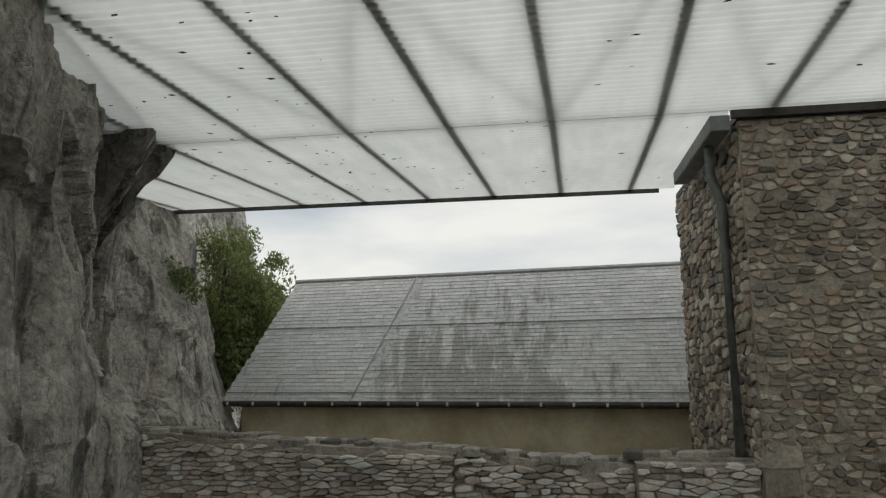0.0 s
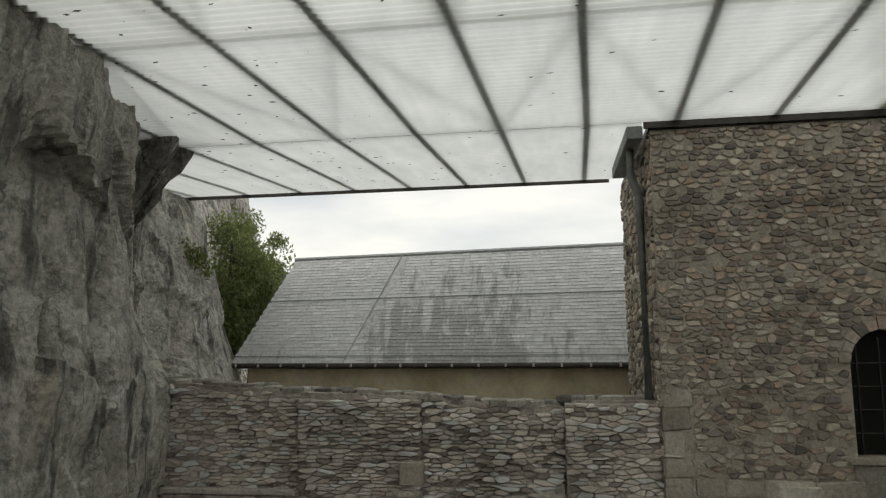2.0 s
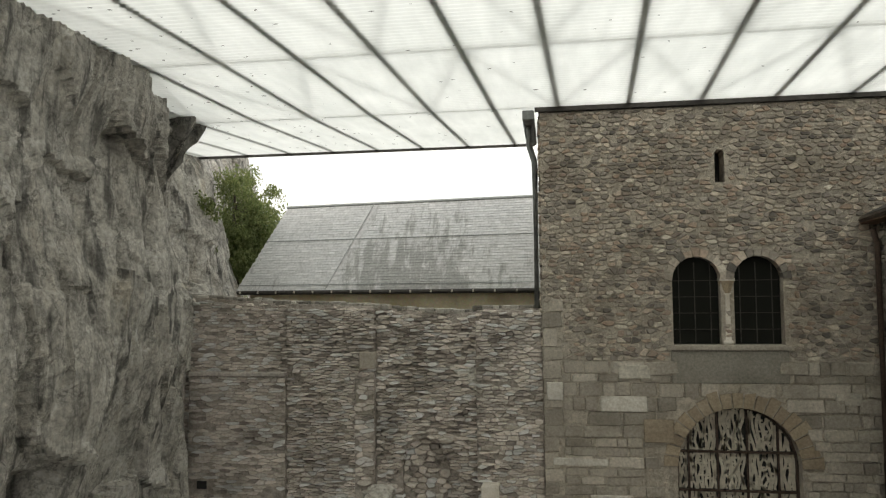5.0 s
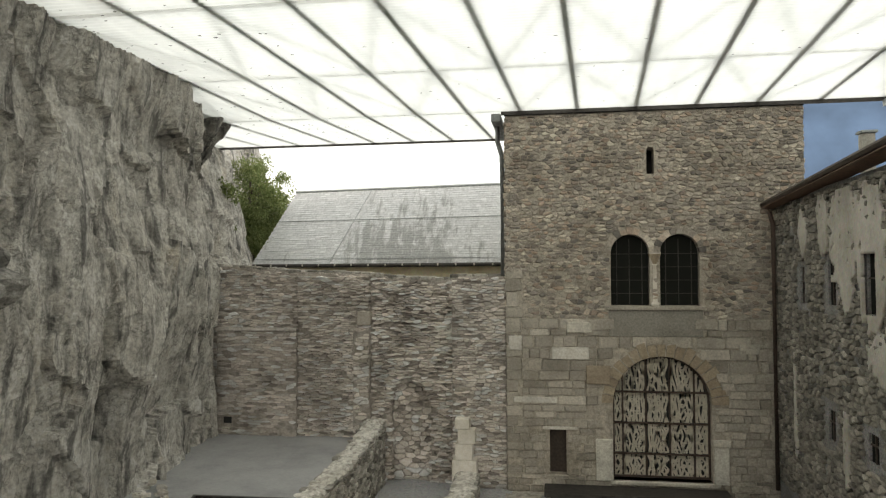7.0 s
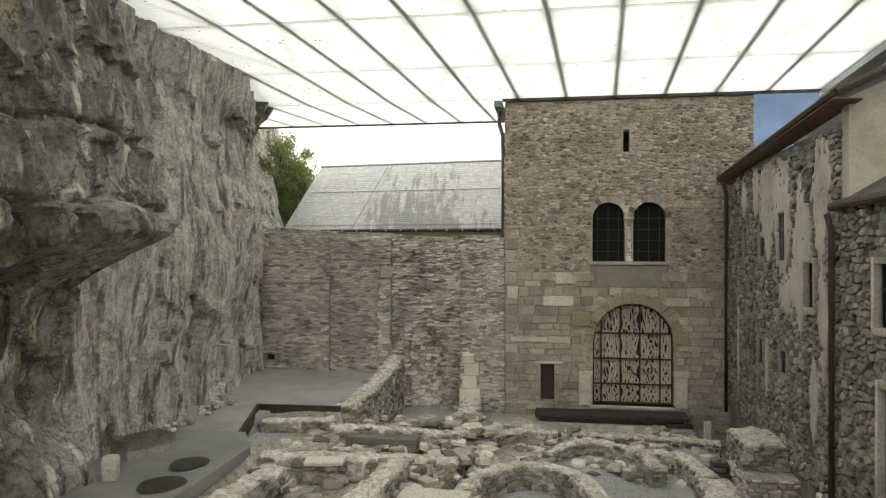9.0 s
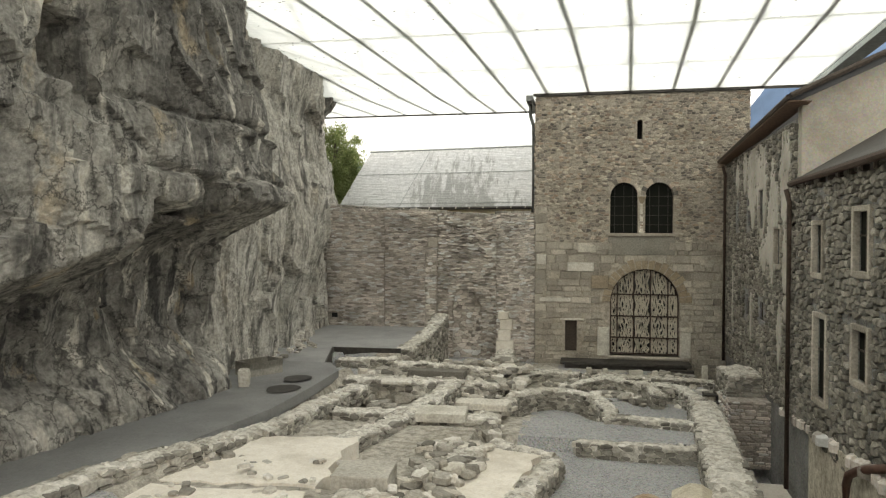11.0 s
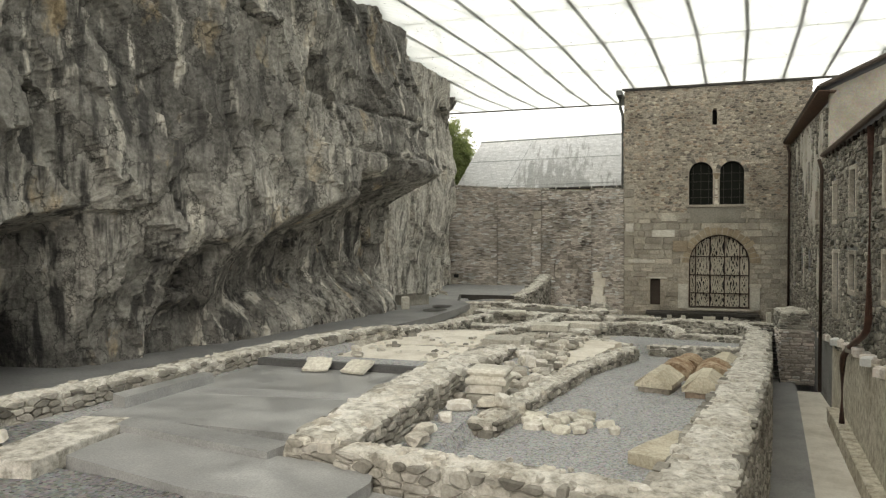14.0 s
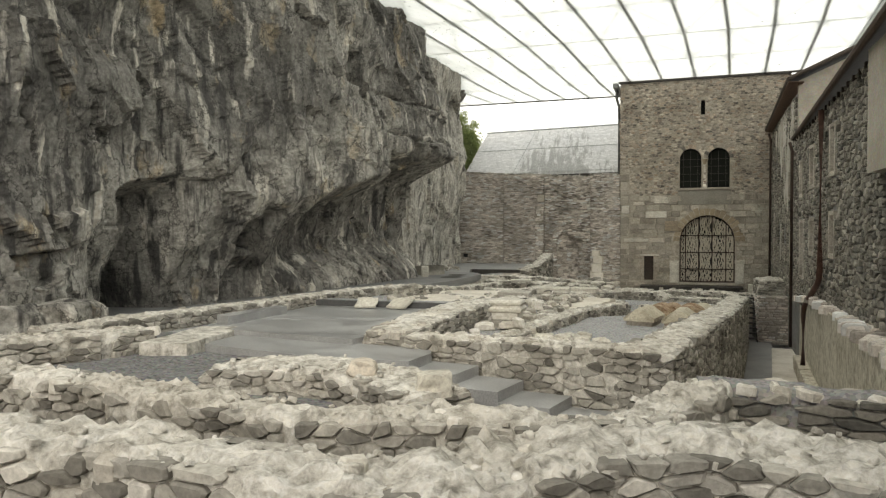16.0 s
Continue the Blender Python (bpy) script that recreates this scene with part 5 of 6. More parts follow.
def house_wall(y0, y1, zt, zb=-2.6, thick=0.7):
    """A stretch of wall seen from the yard, pierced by its windows."""
    d = Vector((wall_x(y0) - wall_x(y1), y0 - y1, 0))
    length = d.length
    hs = [[(u0, z0), (u1, z0), (u1, z1), (u0, z1)] for a, b, z0, z1, _ in windows if a > y0 and b < y1 for u0, u1 in (((y1 - b), (y1 - a)),)]
    bm = pierced([(0, zb), (length, zb), (length, zt), (0, zt)], hs, thick)
    ang = math.degrees(math.atan2(d.y, d.x))
    m = pose(wall_x(y1) + 0.05, y1, 0, 0, 0, ang)
    bm.transform(m)
    part("wall", bm, WING_MORTAR, house)
    skip = lambda u, v, a, b: any(h[0][0] - 0.14 - a < u < h[1][0] + 0.14 + a and h[0][1] - 0.14 - b < v < h[2][1] + 0.14 + b for h in hs)
    return d, length, skip


far_d, far_l, far_skip = house_wall(-12.6, 0.0, 9.2)
near_d, near_l, near_skip = house_wall(-30.0, -12.6, 7.3)
house_wall(-60.0, -30.0, 7.3)
# old plaster left in patches on the far wall
OLD_PLASTER = ground_material("old_cream_plaster", (0.42, 0.39, 0.33), (0.56, 0.525, 0.455), 14, relief=0.3, patch=(0.62, 0.6, 0.57), speck_mix=0.15, colour=0.8)
ax = far_d.normalized()


def far_wall_point(u, z, out):
    return Vector((wall_x(0) + ax.x * u, ax.y * u, z)) + Vector((ax.y, -ax.x, 0)) * out


# what is left of the plaster: a thin ragged coat with holes
blobs = ((6.4, 7.9, 1.0, 1.3), (8.1, 7.3, 0.75, 1.7), (9.9, 6.2, 0.75, 1.8), (8.7, 5.1, 0.95, 0.55), (4.9, 8.2, 0.45, 0.8), (11.4, 7.6, 0.6, 1.4), (11.6, 4.4, 0.35, 1.3), (6.6, 6.6, 0.4, 0.6), (10.9, 2.6, 0.3, 1.0), (3.2, 8.0, 0.35, 0.7), (2.2, 2.6, 0.14, 1.6), (6.3, 2.9, 0.2, 1.0))


def coat(u, z):
    f = max(1.25 - ((u - bu) / bw) ** 2 - ((z - bz) / bh) ** 2 for bu, bz, bw, bh in blobs)
    return f + 0.9 * noise.noise((u * 1.7, z * 0.9, 3.0)) + 0.7 * noise.noise((u * 5, z * 3.2, 7.0)) - 0.25


bm = bmesh.new()
net = {}
STEP = 0.06


def coat_vert(i, j):
    if (i, j) not in net:
        u, z = 0.1 + i * STEP, 1.0 + j * STEP
        net[(i, j)] = bm.verts.new(far_wall_point(u + 0.03 * noise.noise((i * 0.7, j * 0.7, 1.0)), z + 0.03 * noise.noise((i * 0.7, j * 0.7, 5.0)), 0.062 + 0.018 * noise.noise((u * 1.2, z * 1.2, 9.0))))
    return net[(i, j)]


for i in range(int((far_l - 0.2) / STEP)):
    for j in range(int(8.0 / STEP)):
        u, z = 0.1 + (i + 0.5) * STEP, 1.0 + (j + 0.5) * STEP
        if coat(u, z) > 0 and not far_skip(u, z, -0.1, -0.1):
            bm.faces.new((coat_vert(i, j), coat_vert(i, j + 1), coat_vert(i + 1, j + 1), coat_vert(i + 1, j)))
rim = bmesh.ops.extrude_edge_only(bm, edges=[e for e in bm.edges if e.is_boundary])
bmesh.ops.translate(bm, vec=Vector((-ax.y, ax.x, 0)) * 0.07, verts=[g for g in rim["geom"] if isinstance(g, bmesh.types.BMVert)])
part("plaster_remains", bm, OLD_PLASTER, house, "ragged cream remains of old plaster", smooth=True)
set_stones(house, shaped((wall_x(0), 0, 0), far_d, rubble(0.05, far_l, 0.3, 9.1, 0.25, 0.13, far_skip, 0.025, 0.18, 0.08), 0.12, 0.05), "stone", WING_RUBBLE, 0, "rubble")
near_items = shaped((wall_x(-12.6), -12.6, 0), near_d, rubble(0.05, near_l, 0.3, 7.25, 0.25, 0.14, near_skip, 0.035, 0.22, 0.1), 0.14, 0.05)
rng.shuffle(near_items)
set_stones(house, near_items, "stone", WING_RUBBLE, 300, "rubble")
for y0, y1, z0, z1, framed in windows:
    xw = wall_x((y0 + y1) / 2)
    w = new("window", mesh_of("window", boxed(xw + 0.12, xw + 0.15, y0 - 0.05, y1 + 0.05, z0 - 0.05, z1 + 0.05), GLASS))
    w.parent = house
    part("mullion", boxed(xw + 0.08, xw + 0.115, (y0 + y1) / 2 - 0.02, (y0 + y1) / 2 + 0.02, z0, z1), WOOD, w)
    part("transom", boxed(xw + 0.085, xw + 0.112, y0, y1, z0 + (z1 - z0) * 0.6 - 0.02, z0 + (z1 - z0) * 0.6 + 0.02), WOOD, w)
    if framed:
        t = 0.13
        for a, b, c, d in ((y0 - t, y0, z0 - t, z1 + t), (y1, y1 + t, z0 - t, z1 + t), (y0, y1, z1, z1 + t), (y0 - 0.05, y1 + 0.05, z0 - t - 0.02, z0)):
            part("surround", bevelled(boxed(xw - 0.05, xw + 0.1, a, b, c, d), 0.012), ASHLAR, w)
# plastered gable of the taller far wing, and the roofs
bm = bmesh.new()
prism(bm, [(8.5, 6.5), (16.0, 6.5), (16.0, 13.0), (8.5, 9.65)], 0.4, Matrix.Translation((0, -12.95, 0)))
bmesh.ops.recalc_face_normals(bm, faces=bm.faces[:])
part("gable_wall", bm, PLASTER, house, "beige plastered gable wall")
part("plaster_wall", boxed(wall_x(-33) - 0.1, wall_x(-33) + 0.5, -42, -29.6, 4.6, 7.2), PLASTER, house, "beige plastered wall panel")


def roof_plate(corners, t, material=ROOF_DARK, name="roof"):
    bm = bmesh.new()
    a = [bm.verts.new(p) for p in corners]
    b = [bm.verts.new((x, y, z + t)) for x, y, z in corners]
    bm.faces.new(a[::-1])
    bm.faces.new(b)
    for k in range(4):
        bm.faces.new((a[k], a[(k + 1) % 4], b[(k + 1) % 4], b[k]))
    bmesh.ops.recalc_face_normals(bm, faces=bm.faces[:])
    return part(name, bm, material, house)


roof_plate([(8.5, -0.05, 9.12), (8.08, -13.45, 9.62), (16.0, -13.45, 13.25), (16.0, -0.05, 12.75)], 0.16)
roof_plate([(8.42, -12.2, 7.24), (5.85, -60, 7.3), (12.0, -60, 10.5), (12.0, -12.2, 9.4)], 0.14)
roof_plate([(8.44, -0.06, 9.05), (8.02, -13.4, 9.53), (8.62, -13.4, 9.5), (8.98, -0.06, 9.02)], 0.03, BROWN_WOOD, "soffit")
for y in np.arange(-33, -12.5, 0.8):
    x = wall_x(y)
    part("rafter", boxed(x - 0.08, x + 0.1, y, y + 0.12, 7.1, 7.24), WOOD, house)
part("fascia", tube(bmesh.new(), [(8.46, -0.1, 9.16), (8.02, -13.4, 9.66)], 0.08, 6), WOOD, house)
part("verge_board", tube(bmesh.new(), [(8.06, -13.46, 9.68), (16.0, -13.46, 13.3)], 0.09, 6), WOOD, house)
part("eave_gutter", tube(bmesh.new(), [(8.36, -12.3, 7.26), (5.8, -60, 7.32)], 0.09, 8), IRON, house)
chim = part("chimney", bevelled(boxed(10.75, 11.1, -2.2, -1.85, 9.9, 11.05), 0.02), PALE, house)
part("cowl", boxed(10.7, 11.15, -2.25, -1.8, 11.07, 11.14), ZINC, chim)
for y, z0, z1, r in ((-0.45, 0.0, 8.9, 0.07), (-12.45, -1.8, 7.1, 0.07)):
    x = wall_x(y) - 0.14
    part("downpipe", tube(bmesh.new(), [(x, y, z0), (x, y, z1 - 0.4), (x - 0.1, y, z1)], r, 10), IRON, house, "rust-brown downpipe", smooth=True)

# sunken passage: stair, block, plastered retaining wall, ledge
def edge_x(y):
    return float(np.interp(y, (-38, -33, -21, -11.0), (6.9, 7.2, 8.0, 8.65)))


ret = thing("retaining_wall", "stained plaster retaining wall under the stone ledge", "wall", kind="structure")
for y0 in np.arange(-38, -11.5, 2.0):
    y1 = min(y0 + 2.0, -11.0)
    bm = bmesh.new()
    zt = lambda y: float(np.interp(y, (-38, -20, -11), (1.35, 0.95, 0.2)))
    c = [bm.verts.new(p) for p in ((edge_x(y0), y0, -2.2), (edge_x(y1), y1, -2.2), (edge_x(y1), y1, zt(y1)), (edge_x(y0), y0, zt(y0)),
                                   (9.2, y0, -2.2), (9.2, y1, -2.2), (9.2, y1, zt(y1)), (9.2, y0, zt(y0)))]
    for f in ((0, 3, 2, 1), (3, 7, 6, 2), (0, 4, 7, 3), (1, 2, 6, 5)):
        bm.faces.new([c[i] for i in f])
    part("wall_panel", bm, STAINED, ret)
ledge = []
for y in np.arange(-38, -11.2, 0.33):
    for k in range(3):
        ledge.append((Matrix.Translation((edge_x(y) + rng.uniform(0.0, 0.9), y + rng.uniform(-0.1, 0.1), zt(y) + 0.02)) @ pose(0, 0, 0, -90, 0, 0) @ pose(0, 0, 0, 0, rng.uniform(-30, 30), 0),
                      (rng.uniform(0.25, 0.6), 0.24, rng.uniform(0.2, 0.5))))
lay(ret, ledge, "ledge_stone", GREY_RUBBLE, 240)

y = -31.0
while y < -16.8:
    n = rng.uniform(1.1, 1.9)
    bench = bevelled(boxed(-0.36, 0.1, 0, n - 0.03, -2.1, -1.56 + rng.uniform(-0.04, 0.04)), 0.03, 2)
    for v in bench.verts:
        v.co += Vector((edge_x(y + v.co.y) + 0.02 * noise.noise(v.co * 4), y, 0.02 * noise.noise(v.co * 3)))
    part("bench_block", bench, STAINED, ret, "low cream masonry bench block")
    y += n

stair = thing("passage_stair", "dark steel steps climbing out of the sunken passage", "stairs")
for k in range(9):
    part("tread", boxed(6.78, 7.25, -9.6 + 0.27 * k, -9.25 + 0.27 * k, -1.98 + 0.22 * k, -1.92 + 0.22 * k), DARK_STEEL, stair)
for x in (6.74, 7.22):
    bm = bmesh.new()
    v = [bm.verts.new((x + dx, y, z)) for dx in (0, 0.05) for y, z in ((-9.6, -2.1), (-7.1, -0.1), (-7.1, -2.1))]
    for f in ((0, 1, 2), (5, 4, 3), (0, 3, 4, 1), (1, 4, 5, 2), (2, 5, 3, 0)):
        bm.faces.new([v[i] for i in f])
    part("stringer", bm, DARK_STEEL, stair)


def ruin(name, pts, width, base, label, stone=RUIN_STONE, limit=80, h=(0.1, 0.22), l=(0.16, 0.45), cap=1.0, core=None, fine=0.16, bump_top=0.06):
    """A ruined wall along plan points (x, y, top), rough core, faced with stones and capped with mortar and flat stones."""
    ob = thing(name, label, "ruined wall", kind="structure")
    core = core or LIME
    P = [Vector(p) for p in pts]
    samples = []
    for a, b in zip(P, P[1:]):
        n = max(1, int((b - a).xy.length / fine))
        samples += [a.lerp(b, k / n) for k in range(n)]
    samples.append(P[-1])
    bm = bmesh.new()
    rings = []
    for i, p in enumerate(samples):
        a, b = samples[max(i - 1, 0)], samples[min(i + 1, len(samples) - 1)]
        d = (b - a).xy.normalized()
        nv = Vector((-d.y, d.x, 0))
        ring = []
        for o, dz, up in [(-0.5, None, k / 6) for k in range(6)] + [(-0.49, -0.07, 0), (-0.43, -0.01, 0), (-0.3, 0.0, 0), (-0.15, 0.01, 0), (0.0, 0.02, 0), (0.15, 0.01, 0), (0.3, 0.0, 0), (0.43, -0.01, 0), (0.49, -0.07, 0)] + [(0.5, None, k / 6) for k in range(5, -1, -1)]:
            q = p + nv * (o * (width - 0.06))
            if dz is None:
                q.z = base + (p.z - 0.08 - base) * up
                q += nv * (o * 0.14 * noise.noise((q.x * 3.1, q.y * 3.1, q.z * 3.1 + 7)) + o * 0.08 * noise.noise((q.x * 9, q.y * 9, q.z * 9)))
                ring.append(bm.verts.new(q))
                continue
            jn = noise.noise((q.x * 2.3, q.y * 2.3, 1.0)) + 0.7 * noise.noise((q.x * 6, q.y * 6, 4.0)) + 0.6 * noise.noise((q.x * 13, q.y * 13, 4.0)) + 0.35 * noise.noise((q.x * 29, q.y * 29, 4.0))
            q.z = p.z + dz + bump_top * jn
            ring.append(bm.verts.new(q))
        rings.append(ring)
    for s, e in zip(rings, rings[1:]):
        for k in range(len(s) - 1):
            bm.faces.new((s[k], e[k], e[k + 1], s[k + 1]))
    bm.faces.new(rings[0])
    bm.faces.new(rings[-1][::-1])
    bmesh.ops.recalc_face_normals(bm, faces=bm.faces[:])
    part("core", bm, core, ob)
    items, caps = [], []
    for a, b in zip(P, P[1:]):
        d = (b - a).xy
        length = d.length
        for s in (1, -1):
            dd = d * s
            start = (a if s == 1 else b).copy()
            nd = dd.normalized()
            start = start + Vector((nd.y, -nd.x, 0)) * (width / 2)
            start.z = 0
            top = lambda u: (a.z + (b.z - a.z) * (u / length if s == 1 else 1 - u / length))
            its = []
            for q in rubble(0, length, base, max(a.z, b.z) - 0.03, (l[0] + l[1]) * 0.4, (h[0] + h[1]) * 0.38, None, 0.022, 0.12, 0.12):
                qu, qv = sum(p[0] for p in q) / len(q), max(p[1] for p in q)
                if qv < top(qu) + 0.02 + 0.05 * noise.noise((qu * 2, a.x, a.y)):
                    its.append(q)
            items += shaped(start, dd, its, 0.15, 0.035)
        n = int(length * width / 0.042 * cap)
        for k in range(n):
            t = rng.random()
            p = a.lerp(b, t)
            nd = d.normalized()
            o = rng.uniform(-0.37, 0.37) * width
            p = p + Vector((-nd.y, nd.x, 0)) * o
            p.z += rng.uniform(-0.12, -0.045) - (0.07 if abs(o) > 0.38 * width else 0)
            m = Matrix.Translation(p) @ pose(0, 0, 0, 0, 0, rng.uniform(0, 180)) @ pose(0, 0, 0, -90 + rng.uniform(-9, 9), rng.uniform(-9, 9), 0)
            s = rng.uniform(0.38, 0.75) * rng.uniform(l[0], l[1])
            caps.append((m, (s, rng.uniform(0.1, 0.18), s * rng.uniform(0.5, 0.9))))
    for end, d in ((P[0], (P[1] - P[0]).xy.normalized()), (P[-1], (P[-2] - P[-1]).xy.normalized())):
        side = Vector((d.y, -d.x, 0))
        start = end - side * (width / 2) - Vector((d.x, d.y, 0)) * 0.04
        start.z = 0
        items += shaped(start, (side.x, side.y), rubble(0, width, base, end.z - 0.03, (l[0] + l[1]) * 0.4, (h[0] + h[1]) * 0.38, None, 0.025, 0.2, 0.05), 0.15, 0.07)
    rng.shuffle(items)
    # sides darker, tops paler: light falling from above is partly painted by material
    set_stones(ob, items, "stone", stone, int(limit * 0.65), "small_stones")
    lay(ob, caps, "capstone", CAP_STONE, int(limit * 0.35), "small_capstones")
    if fine < 0.11:
        grit = []
        for a, b in zip(P, P[1:]):
            d = (b - a).xy.normalized()
            for k in range(int((b - a).length * width * 22)):
                p = a.lerp(b, rng.random()) + Vector((-d.y, d.x, 0)) * rng.uniform(-0.46, 0.46) * width
                p.z += rng.uniform(-0.04, 0.03)
                g = rng.uniform(0.03, 0.1)
                grit.append((Matrix.Translation(p) @ pose(0, 0, 0, -90 + rng.uniform(-30, 30), rng.uniform(-30, 30), rng.uniform(0, 180)), (g, g * 0.6, g * 0.8)))
        lay(ob, grit, "grit", RUIN_STONE if core is WING_MORTAR else LIME, 0, "grit")
    return ob


# long wall beside the passage and walls round the yards
long_pts = [(3.35, -35.3, 1.55), (4.0, -30.5, 1.3), (4.75, -25, 1.0), (5.35, -20, 0.72), (5.85, -15, 0.45), (6.2, -11.4, 0.24), (6.35, -9.6, 0.1)]
ruin("long_wall", long_pts, 0.95, -2.2, "long ruined wall of pale rubble above the passage", limit=300, h=(0.08, 0.2), l=(0.14, 0.42), cap=1.5)
ruin("front_wall", [(-1.0, -34.2, 1.48), (0.6, -34.5, 1.5), (2.1, -34.75, 1.53), (3.4, -35.1, 1.56)], 0.6, 0.3, "ruined rubble wall above the dark steps", limit=200, h=(0.09, 0.22), l=(0.14, 0.5), fine=0.1)
ruin("cliffside_wall", [(-8.1, -36.2, 1.58), (-7.6, -33.0, 1.55), (-7.1, -29.5, 1.5), (-6.75, -26.5, 1.48), (-6.3, -23.6, 1.42), (-5.6, -21.6, 1.35)], 0.65, 0.8, "low pale rubble wall along the cliff path", limit=220)
ruin("cliffside_wall", [(-5.6, -21.6, 1.3), (-5.2, -18.5, 1.0), (-5.2, -15.5, 0.85), (-4.9, -12.5, 0.75)], 0.7, 0.4, "low pale rubble wall along the cliff path", limit=120)
ruin("middle_wall", [(-1.5, -34.2, 1.52), (-1.5, -32.3, 1.55), (-1.6, -30.0, 1.5), (-1.7, -27.6, 1.4), (-1.6, -25.0, 1.22), (-1.5, -23.0, 1.12)], 1.05, 0.6, "broad heap of pale rubble wall", limit=260, cap=1.6, l=(0.2, 0.6))
ruin("yard_wall", [(-0.15, -30.6, 0.95), (0.25, -28.0, 0.98), (0.75, -25.0, 0.95), (1.2, -21.5, 0.75), (1.65, -18.6, 0.55)], 0.6, -0.1, "low rubble wall beside the gravel yard", limit=160)
ruin("yard_wall", [(0.2, -18.0, 0.72), (1.7, -18.5, 0.6)], 0.5, 0.0, "low rubble wall at the sandy floor's end", limit=60)
ruin("cross_wall", [(2.2, -15.7, 0.2), (3.8, -15.9, 0.24), (5.5, -16.1, 0.3)], 0.45, -0.5, "low rubble cross wall at the yard's end", limit=80)
ruin("cross_wall", [(3.3, -13.3, 0.32), (5.8, -13.8, 0.38)], 0.5, -0.5, "low rubble cross wall", limit=60)
apse = [(1.5 + 1.75 * math.cos(t), -12.7 + 3.3 * math.sin(t), 0.26) for t in np.linspace(math.pi * 0.95, -0.25, 9)]
ruin("apse_wall", apse, 0.5, -0.5, "curved rubble wall of a ruined apse", limit=140)
ruin("outer_apse", [(-0.9, -8.6, 0.0), (-0.55, -6.6, -0.05), (0.1, -5.0, -0.08), (1.0, -4.1, -0.1), (2.2, -4.2, -0.12)], 0.6, -0.8, "outer curved rubble wall before the tower", limit=110)
ruin("inner_apse", [(1.9, -6.9, -0.1), (2.5, -6.0, -0.05), (3.2, -5.5, 0.0), (4.1, -6.2, 0.02), (4.8, -6.9, 0.05), (5.0, -8.8, 0.1)], 0.5, -0.8, "curved rubble wall with a pale mortar top", limit=110)
ruin("cross_wall", [(4.9, -7.0, 0.1), (5.9, -7.3, 0.12), (6.3, -9.4, 0.12)], 0.55, -0.8, "low rubble wall joining the long wall", limit=60)
ruin("cross_wall", [(3.0, -3.6, -0.25), (5.2, -3.9, -0.25), (7.6, -4.4, -0.2)], 0.6, -0.8, "low rubble wall before the tower door", limit=70)
ruin("cross_wall", [(-4.6, -15.8, 0.75), (-2.0, -15.6, 0.7), (0.0, -15.2, 0.6)], 0.6, 0.1, "low rubble cross wall in the dig", limit=80)
ruin("cross_wall", [(-3.3, -20.0, 0.95), (-2.6, -17.0, 0.85), (-2.2, -14.0, 0.75), (-2.0, -11.0, 0.7)], 0.7, 0.2, "broken rubble wall running through the dig", limit=120)
ruin("cross_wall", [(-5.6, -11.8, 0.85), (-3.0, -11.2, 0.75), (-0.6, -10.4, 0.55)], 0.7, -0.2, "broken rubble cross wall in the dig", limit=100)
ruin("cross_wall", [(-4.8, -8.3, 0.8), (-3.2, -8.0, 0.75), (-1.0, -7.2, 0.45)], 0.6, -0.4, "broken rubble cross wall in the dig", limit=90)
ruin("stub_wall", [(-4.7, 0.2, 1.75), (-4.7, -2.4, 1.35), (-4.75, -4.6, 1.15), (-4.85, -6.6, 1.05)], 0.75, -0.5, "thick ruined wall stub against the back wall", limit=130)
ruin("stub_wall", [(-1.3, -0.4, 0.2), (-1.2, -2.6, 0.15), (-1.6, -5.0, 0.25)], 0.8, -0.9, "ruined wall stub below the pale pier", limit=110)
ruin("short_wall", [(-0.9, -20.0, 0.85), (0.1, -19.4, 0.9)], 0.7, 0.4, "short block of ruined masonry", limit=50)
ruin("short_wall", [(-7.3, -7.7, 0.74), (-6.0, -7.6, 0.76), (-5.0, -7.4, 0.82)], 0.7, 0.2, "broken rubble wall below the dark platform edge", limit=70)
# near walls
ruin("left_wall", [(-8.6, -39.8, 1.6), (-7.3, -37.4, 1.6), (-6.5, -36.3, 1.58), (-6.3, -35.4, 1.55)], 0.9, 0.8, "broad ruined wall of pale rubble", limit=150, l=(0.16, 0.5), h=(0.08, 0.2), fine=0.1)
ruin("near_wall", [(-9.0, -39.6, 1.8), (-4.7, -40.1, 1.78), (-2.1, -40.4, 1.74), (0.4, -40.8, 1.72), (1.8, -40.4, 1.7), (3.2, -40.2, 1.66), (3.9, -39.3, 1.74), (4.2, -38.5, 1.78)], 0.6, 0.6,
     "ruined rubble wall with pale mortar top", cap=0.45, limit=280, h=(0.09, 0.22), l=(0.16, 0.46), fine=0.07, bump_top=0.1)
ruin("near_wall", [(4.1, -38.4, 1.78), (5.0, -38.3, 1.75), (7.2, -38.9, 1.72)], 0.5, -2.2, "dark dry-stone wall closing the passage", stone=WING_RUBBLE, core=WING_MORTAR, limit=140, h=(0.08, 0.18), l=(0.2, 0.6))
ruin("nearest_wall", [(-6.0, -43.5, 2.05), (-2.0, -43.2, 2.04), (0.1, -42.85, 2.03), (1.8, -42.95, 1.96), (2.6, -42.6, 1.95)], 0.7, 0.6,
     "ruined rubble wall with a crumbling mortar top", limit=240, h=(0.1, 0.24), l=(0.16, 0.46), bump_top=0.09, cap=0.5, fine=0.06)
